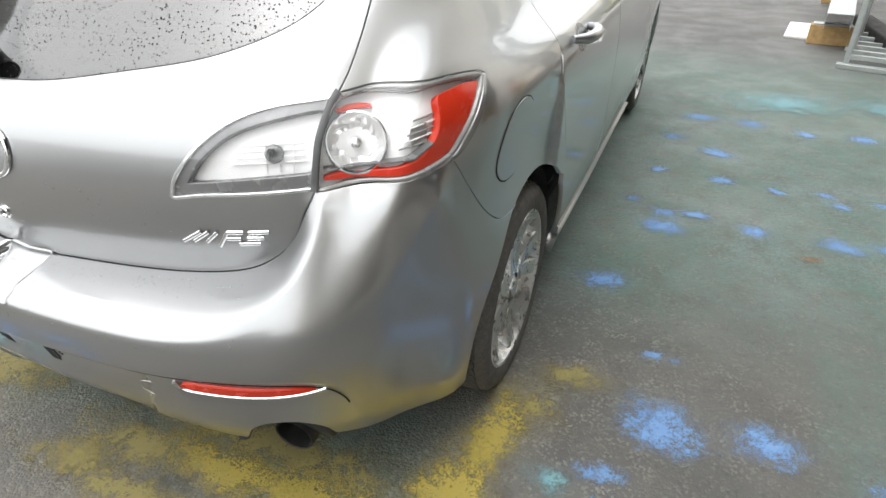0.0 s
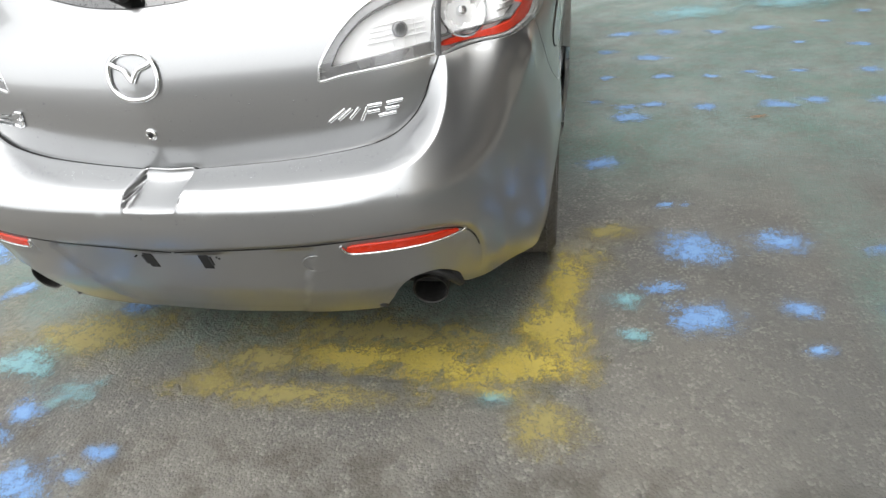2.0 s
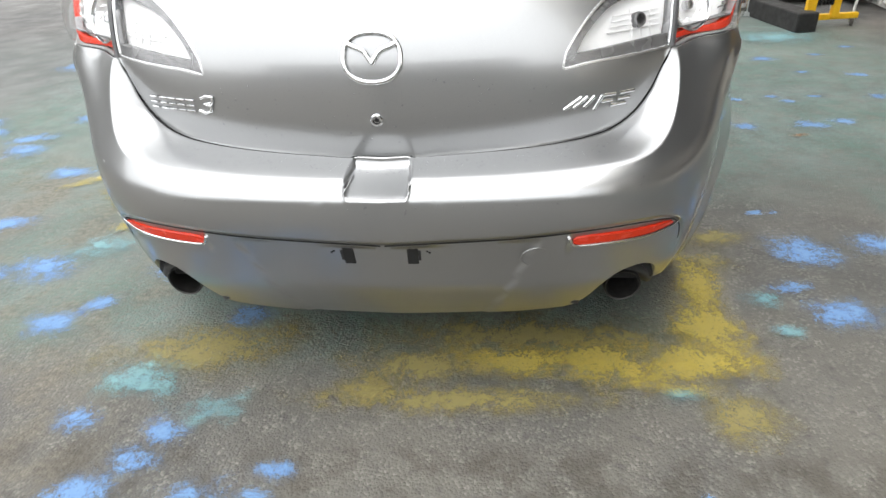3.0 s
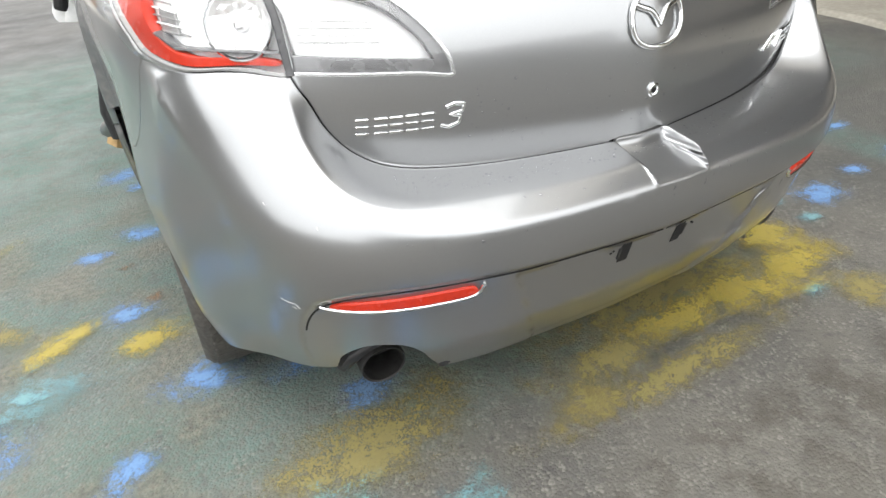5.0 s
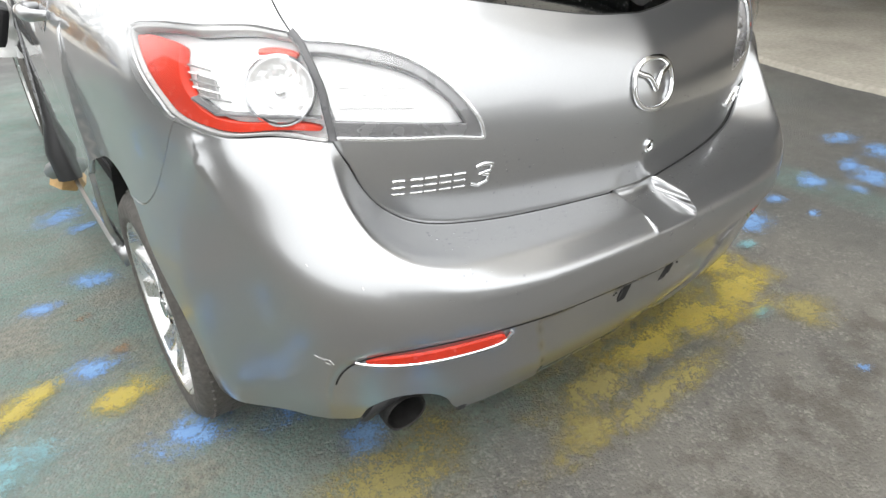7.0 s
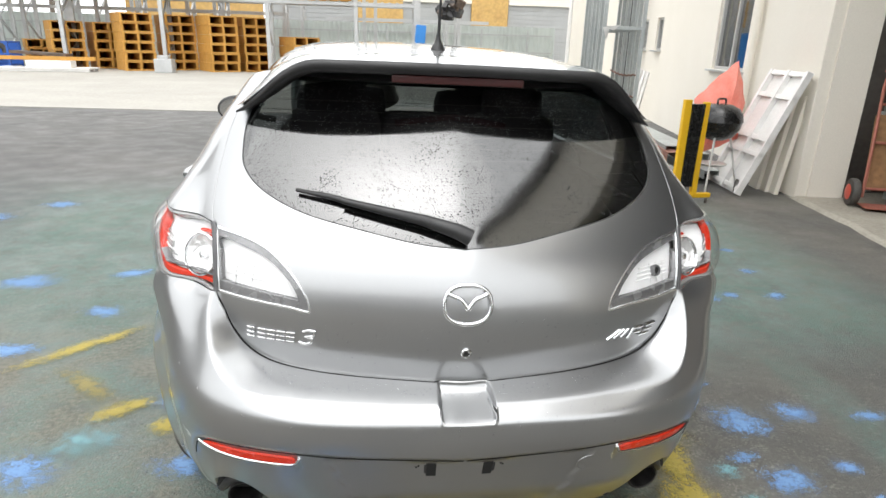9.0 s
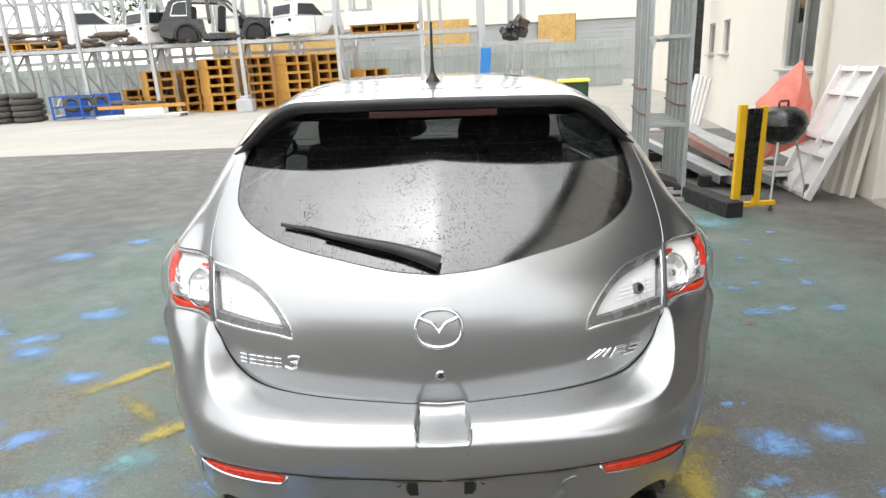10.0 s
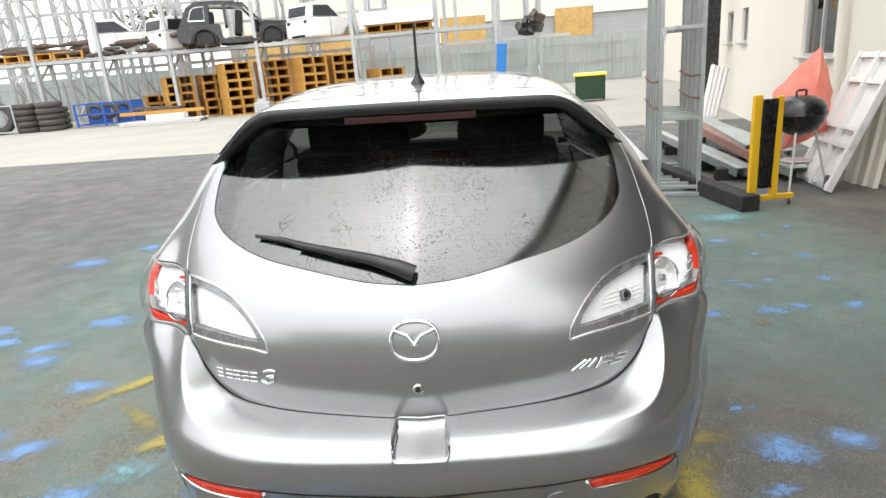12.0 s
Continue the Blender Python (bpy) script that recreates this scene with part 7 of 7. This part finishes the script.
for k in range(16):
    part("engine_part", box((rnd.uniform(0.2, 0.6), rnd.uniform(0.2, 0.5), rnd.uniform(0.15, 0.5)), pose(rnd.uniform(-0.5, 0.5), rnd.uniform(-0.3, 0.3), rnd.uniform(0.2, 0.95), rnd.uniform(0, 40), rnd.uniform(0, 40), rnd.uniform(0, 90)), 0.04), BLACK if k % 3 else SCRAP, eng)
tagged(part("rack_beam", box((7.4, 0.07, 0.14), pose(1.6, RY + 0.6, 2.40)), RACKSTEEL), "low galvanised load beam of the storage rack", "beam", "beams of the storage racks")
blue_b = bmesh.new()
add_box(blue_b, (0.45, 0.30, 2.2), pose(2.05, RY - 0.2, 1.12, 0, 4, 0), 0.05)
tagged(part("blue_drum_sheet", blue_b, CANBLUE), "blue plastic panel standing by the rack", "plastic panel")


def stack_of_tyres(x, y, n, r=0.36, h=0.24):
    st = thing("tyre_stack", "stack of worn black tyres on the concrete", "tyre stack", pose(x, y, 0.012), "tyre stacks")
    for k in range(n):
        bm = lathe([(r * 0.58, 0.02), (r * 0.70, 0.0), (r * 0.92, 0.02), (r, 0.07), (r, h - 0.07), (r * 0.92, h - 0.02), (r * 0.70, h), (r * 0.58, h - 0.02), (r * 0.55, h / 2), (r * 0.58, 0.02)], 28, pose(0.02 * math.sin(k * 2), 0.02 * math.cos(k * 3), k * h))
        part("tyre", bm, RUBBER, st, smooth=50)
    return st


TY = 26.6
for x, n in ((-19.7, 5), (-18.6, 5), (-18.9, 4)):
    stack_of_tyres(x, TY + (0.9 if n == 4 else 0.0), n, 0.55, 0.26)
big = part("large_tyre", lathe([(0.42, -0.13), (0.52, -0.17), (0.66, -0.16), (0.72, -0.09), (0.72, 0.09), (0.66, 0.16), (0.52, 0.17), (0.42, 0.13), (0.40, 0.0), (0.42, -0.13)], 36, pose(-21.0, TY - 0.1, 0.735, 82, 0, 20)), RUBBER, smooth=50)
tagged(big, "large worn tyre standing in a pipe frame", "tyre")
pf = thing("pipe_frame", "pale pipe frame round the large tyre", "frame", pose(-21.9, TY - 0.6, 0.012))
for x in (0, 2.0):
    part("post", tube([(x, 0, 0), (x, 0, 1.25)], 0.035, 8), RACKSTEEL, pf)
for z in (0.1, 1.25):
    part("rail", tube([(0, 0, z), (2.0, 0, z)], 0.03, 8), RACKSTEEL, pf)
st_b = thing("blue_stillage", "blue steel stillage cage filled with tyres", "stillage", pose(-17.3, TY - 0.2, 0.012, 0, 0, 6))
STBLUE = mat("blue_stillage_paint", (0.02, 0.10, 0.42), 0.5, grain=0.06, grain_size=6, stain=0.3, stain_size=2)
for x in (0, 1.25, 2.5):
    for y in (0, 1.2):
        part("post", box((0.08, 0.08, 1.02), pose(x, y, 0.56)), STBLUE, st_b)
for z in (0.14, 0.58, 1.04):
    for y in (0, 1.2):
        part("rail", box((2.55, 0.06, 0.06), pose(1.25, y, z)), STBLUE, st_b)
    for x in (0, 2.5):
        part("rail", box((0.06, 1.2, 0.06), pose(x, 0.6, z)), STBLUE, st_b)
part("sheet_side", box((2.4, 0.02, 0.85), pose(1.25, 1.17, 0.58)), STBLUE, st_b)
for x in (0.55, 1.2, 1.9):
    stt = lathe([(0.2, -0.1), (0.3, -0.12), (0.36, -0.08), (0.36, 0.08), (0.3, 0.12), (0.2, 0.1), (0.19, 0), (0.2, -0.1)], 24, pose(-17.3 + x, TY + 0.42, 0.70, 70, 20 * x, 30))
    tagged(part("loose_tyre", stt, RUBBER, smooth=50), "loose tyre inside the blue stillage", "tyre", "loose tyres")
pal = thing("loaded_pallet", "pale pallet with an orange beam and dark sheets", "pallet", pose(-12.9, 25.6, 0.012, 0, 0, 4))
for k in range(3):
    part("bearer", box((3.4, 0.1, 0.10), pose(0, -0.5 + 0.5 * k, 0.06)), WHITEPAINT, pal)
part("deck_board", box((3.5, 1.2, 0.04), pose(0, 0, 0.132)), WHITEPAINT, pal)
part("orange_beam", box((3.6, 0.12, 0.14), pose(0.1, -0.3, 0.50)), ORANGE, pal)
part("bearer_block", box((1.6, 0.6, 0.26), pose(0.2, -0.1, 0.29)), WHITEPAINT, pal)
part("dark_sheet", box((2.0, 0.8, 0.10), pose(-0.2, 0.2, 0.66, 0, 3, 0)), SCRAP, pal)
wb2 = bmesh.new()
add_box(wb2, (2.2, 0.9, 0.8), pose(-23.6, 27.0, 0.412), 0.05)
tagged(part("white_tank", wb2, WHITEPAINT), "white plastic tank on the concrete", "tank")
gen = bmesh.new()
add_box(gen, (0.7, 0.6, 0.55), pose(-8.6, 26.2, 0.287), 0.03)
add_box(gen, (0.4, 0.4, 0.15), pose(-8.6, 26.2, 0.63), 0.03)
tagged(part("grey_machine", gen, RACKSTEEL), "small grey machine on the concrete", "machine")
# wheelie bin
binm = thing("wheelie_bin", "wide dark green wheeled bin with a yellow lid", "bin", pose(4.30, 19.0, 0.012, 0, 0, -10) @ Matrix.Diagonal((1.65, 1.1, 0.88, 1)))
BINGREEN = mat("bin_green", (0.02, 0.06, 0.03), 0.5, grain=0.05, grain_size=20, stain=0.2, stain_size=4)
part("body", prism([(-0.30, 0.08), (-0.36, 0.90), (0.36, 0.90), (0.28, 0.08)], 0.56, None, 0.03), BINGREEN, binm, smooth=40)
part("lid", prism([(-0.40, 0.90), (-0.38, 0.97), (0.30, 1.01), (0.40, 0.93), (0.40, 0.90)], 0.62, None, 0.02), mat("bin_yellow", (0.78, 0.66, 0.03), 0.4, grain=0.03, grain_size=20), binm, smooth=40)
for x in (-0.27, 0.27):
    part("wheel", lathe([(0.0, -0.025), (0.09, -0.025), (0.10, 0.0), (0.09, 0.025), (0.0, 0.025)], 20, pose(x, 0.30, 0.10, 0, 90, 0)), RUBBER, binm)

dk = bmesh.new()
add_box(dk, (0.34, 0.10, 4.6), pose(5.72, 13.0, 2.3, 0, 0, -12), 0.005)
tagged(part("black_column", dk, ENAMEL), "tall black steel column beside the warehouse", "column")

# ---- far side of the yard ----
FENCE = mat("grey_green_sheet", (0.56, 0.60, 0.58), 0.6, grain=0.03, grain_size=4, stain=0.2, stain_size=0.6)
fence = thing("sheet_fence", "grey-green ribbed sheet fence with steel rails", "fence", pose(0, 34.0, 0, 0, 0, -1), kind="structure")
fb = bmesh.new()
xs_f = np.arange(-34, 10.2, 0.12)
va = [(x, 0.02 * (i % 2), z) for z in (0.0, 2.45) for i, x in enumerate(xs_f)]
vv = [fb.verts.new(p) for p in va]
kf = len(xs_f)
for i in range(kf - 1):
    fb.faces.new((vv[i], vv[i + 1], vv[kf + i + 1], vv[kf + i]))
bmesh.ops.solidify(fb, geom=fb.faces[:], thickness=0.004)
part("ribbed_sheet", fb, FENCE, fence)
for z in (0.08, 1.1, 2.0):
    part("rail", box((44, 0.05, 0.07), pose(-12, -0.05, z)), RACKSTEEL, fence)
for x in np.arange(-33, 10, 2.6):
    part("post", box((0.07, 0.07, 2.3), pose(float(x), -0.06, 1.15)), RACKSTEEL, fence)
BRICK = mat("yellow_brick", (0.55, 0.36, 0.13), 0.85, grain=0.15, grain_size=5, stain=0.5, stain_size=1.0, tint=(0.42, 0.25, 0.09))
ROLLER = mat("grey_roller_door", (0.40, 0.41, 0.41), 0.55, 0.2, grain=0.04, grain_size=8, stain=0.2, stain_size=1)
fac = thing("brick_factory", "yellow brick factory with grey roller doors", "building", pose(0, 44, 0))
for x, w in ((-11.5, 8.5), (0.6, 3.2), (8.3, 2.6), (16.5, 1.6)):
    part("brick_wall", box((w, 0.3, 4.6), pose(x, 0, 2.3)), BRICK, fac)
for x, w in ((-4.1, 6.1), (4.6, 4.8), (12.7, 6.1)):
    dr = part("roller_door", box((w, 0.1, 4.2), pose(x, 0.1, 2.1)), ROLLER, fac)
    for k in range(14):
        part("door_slat", box((w - 0.05, 0.03, 0.24), pose(x, 0.04, 0.17 + 0.29 * k), 0.01), ROLLER, dr)
    part("lintel", box((w, 0.3, 0.45), pose(x, 0, 4.375)), CREAM, fac)
part("parapet", box((36, 0.4, 2.2), pose(0, 0.05, 5.7)), CREAM, fac)
part("roof", box((36, 14, 0.2), pose(0, 7.2, 6.7)), ROLLER, fac)
part("end_wall", box((0.3, 14, 6.6), pose(-16.0, 7.2, 3.3)), BRICK, fac)
part("end_wall", box((0.3, 14, 6.6), pose(17.6, 7.2, 3.3)), BRICK, fac)
# next building along the right of the yard
nb = thing("cream_warehouse", "tall cream warehouse beyond the workshop", "building", pose(0, 0, 0))
part("wall", box((7.0, 0.3, 8.0), pose(14.2, 31.4, 4.0, 0, 0, -4)), CREAM, nb)
part("corner_post", box((0.55, 0.4, 8.0), pose(10.45, 31.5, 4.0)), WHITEPAINT, nb)
part("side_wall", box((0.3, 17.0, 8.0), pose(9.2, 22.8, 4.0, 0, 0, -8)), CREAM, nb)
# black slab stands in for the shade inside an open doorway
part("dark_doorway", box((0.10, 2.6, 4.5), pose(7.75, 15.4, 2.25, 0, 0, -8)), SHUT, nb)
# trees behind
LEAF = mat("foliage", (0.07, 0.10, 0.035), 0.8, grain=0.3, grain_size=3, stain=0.5, stain_size=0.8, tint=(0.10, 0.12, 0.05))
rnd = random.Random(5)
tr = thing("tree", "broad green tree beyond the racks", "tree", pose(-24.5, 52, 0))
part("trunk", tube([(0, 0, 0), (0.2, 0, 2.5), (0.1, 0.3, 5.0)], [0.30, 0.22, 0.10], 8), MUD, tr, smooth=60)
for k in range(5):
    a = k * 1.3
    part("limb", tube([(0.15, 0.1, 3.2 + 0.3 * k), (1.2 * math.cos(a), 1.2 * math.sin(a), 5.0 + 0.3 * k), (2.0 * math.cos(a), 2.0 * math.sin(a), 6.2)], [0.10, 0.06, 0.03], 6), MUD, tr, smooth=60)
lv = bmesh.new()
for k in range(2600):
    d = Vector((rnd.gauss(0, 1), rnd.gauss(0, 1), rnd.gauss(0, 1))).normalized() * rnd.uniform(0.35, 1.0)
    c = Vector((d.x * 2.9, d.y * 2.6, 6.6 + d.z * 2.2)) * (1 + 0.0 * k)
    if noise.noise(c * 0.55) < -0.12:
        continue
    u, w = Vector((rnd.gauss(0, 1), rnd.gauss(0, 1), rnd.gauss(0, 1))).normalized(), Vector((rnd.gauss(0, 1), rnd.gauss(0, 1), rnd.gauss(0, 1))).normalized()
    s = rnd.uniform(0.10, 0.22)
    lv.faces.new([lv.verts.new(c + u * s), lv.verts.new(c + w * s), lv.verts.new(c - u * s * 0.6 - w * s * 0.4)])
tagged(part("crown", lv, LEAF, tr), "", kind="stuff")
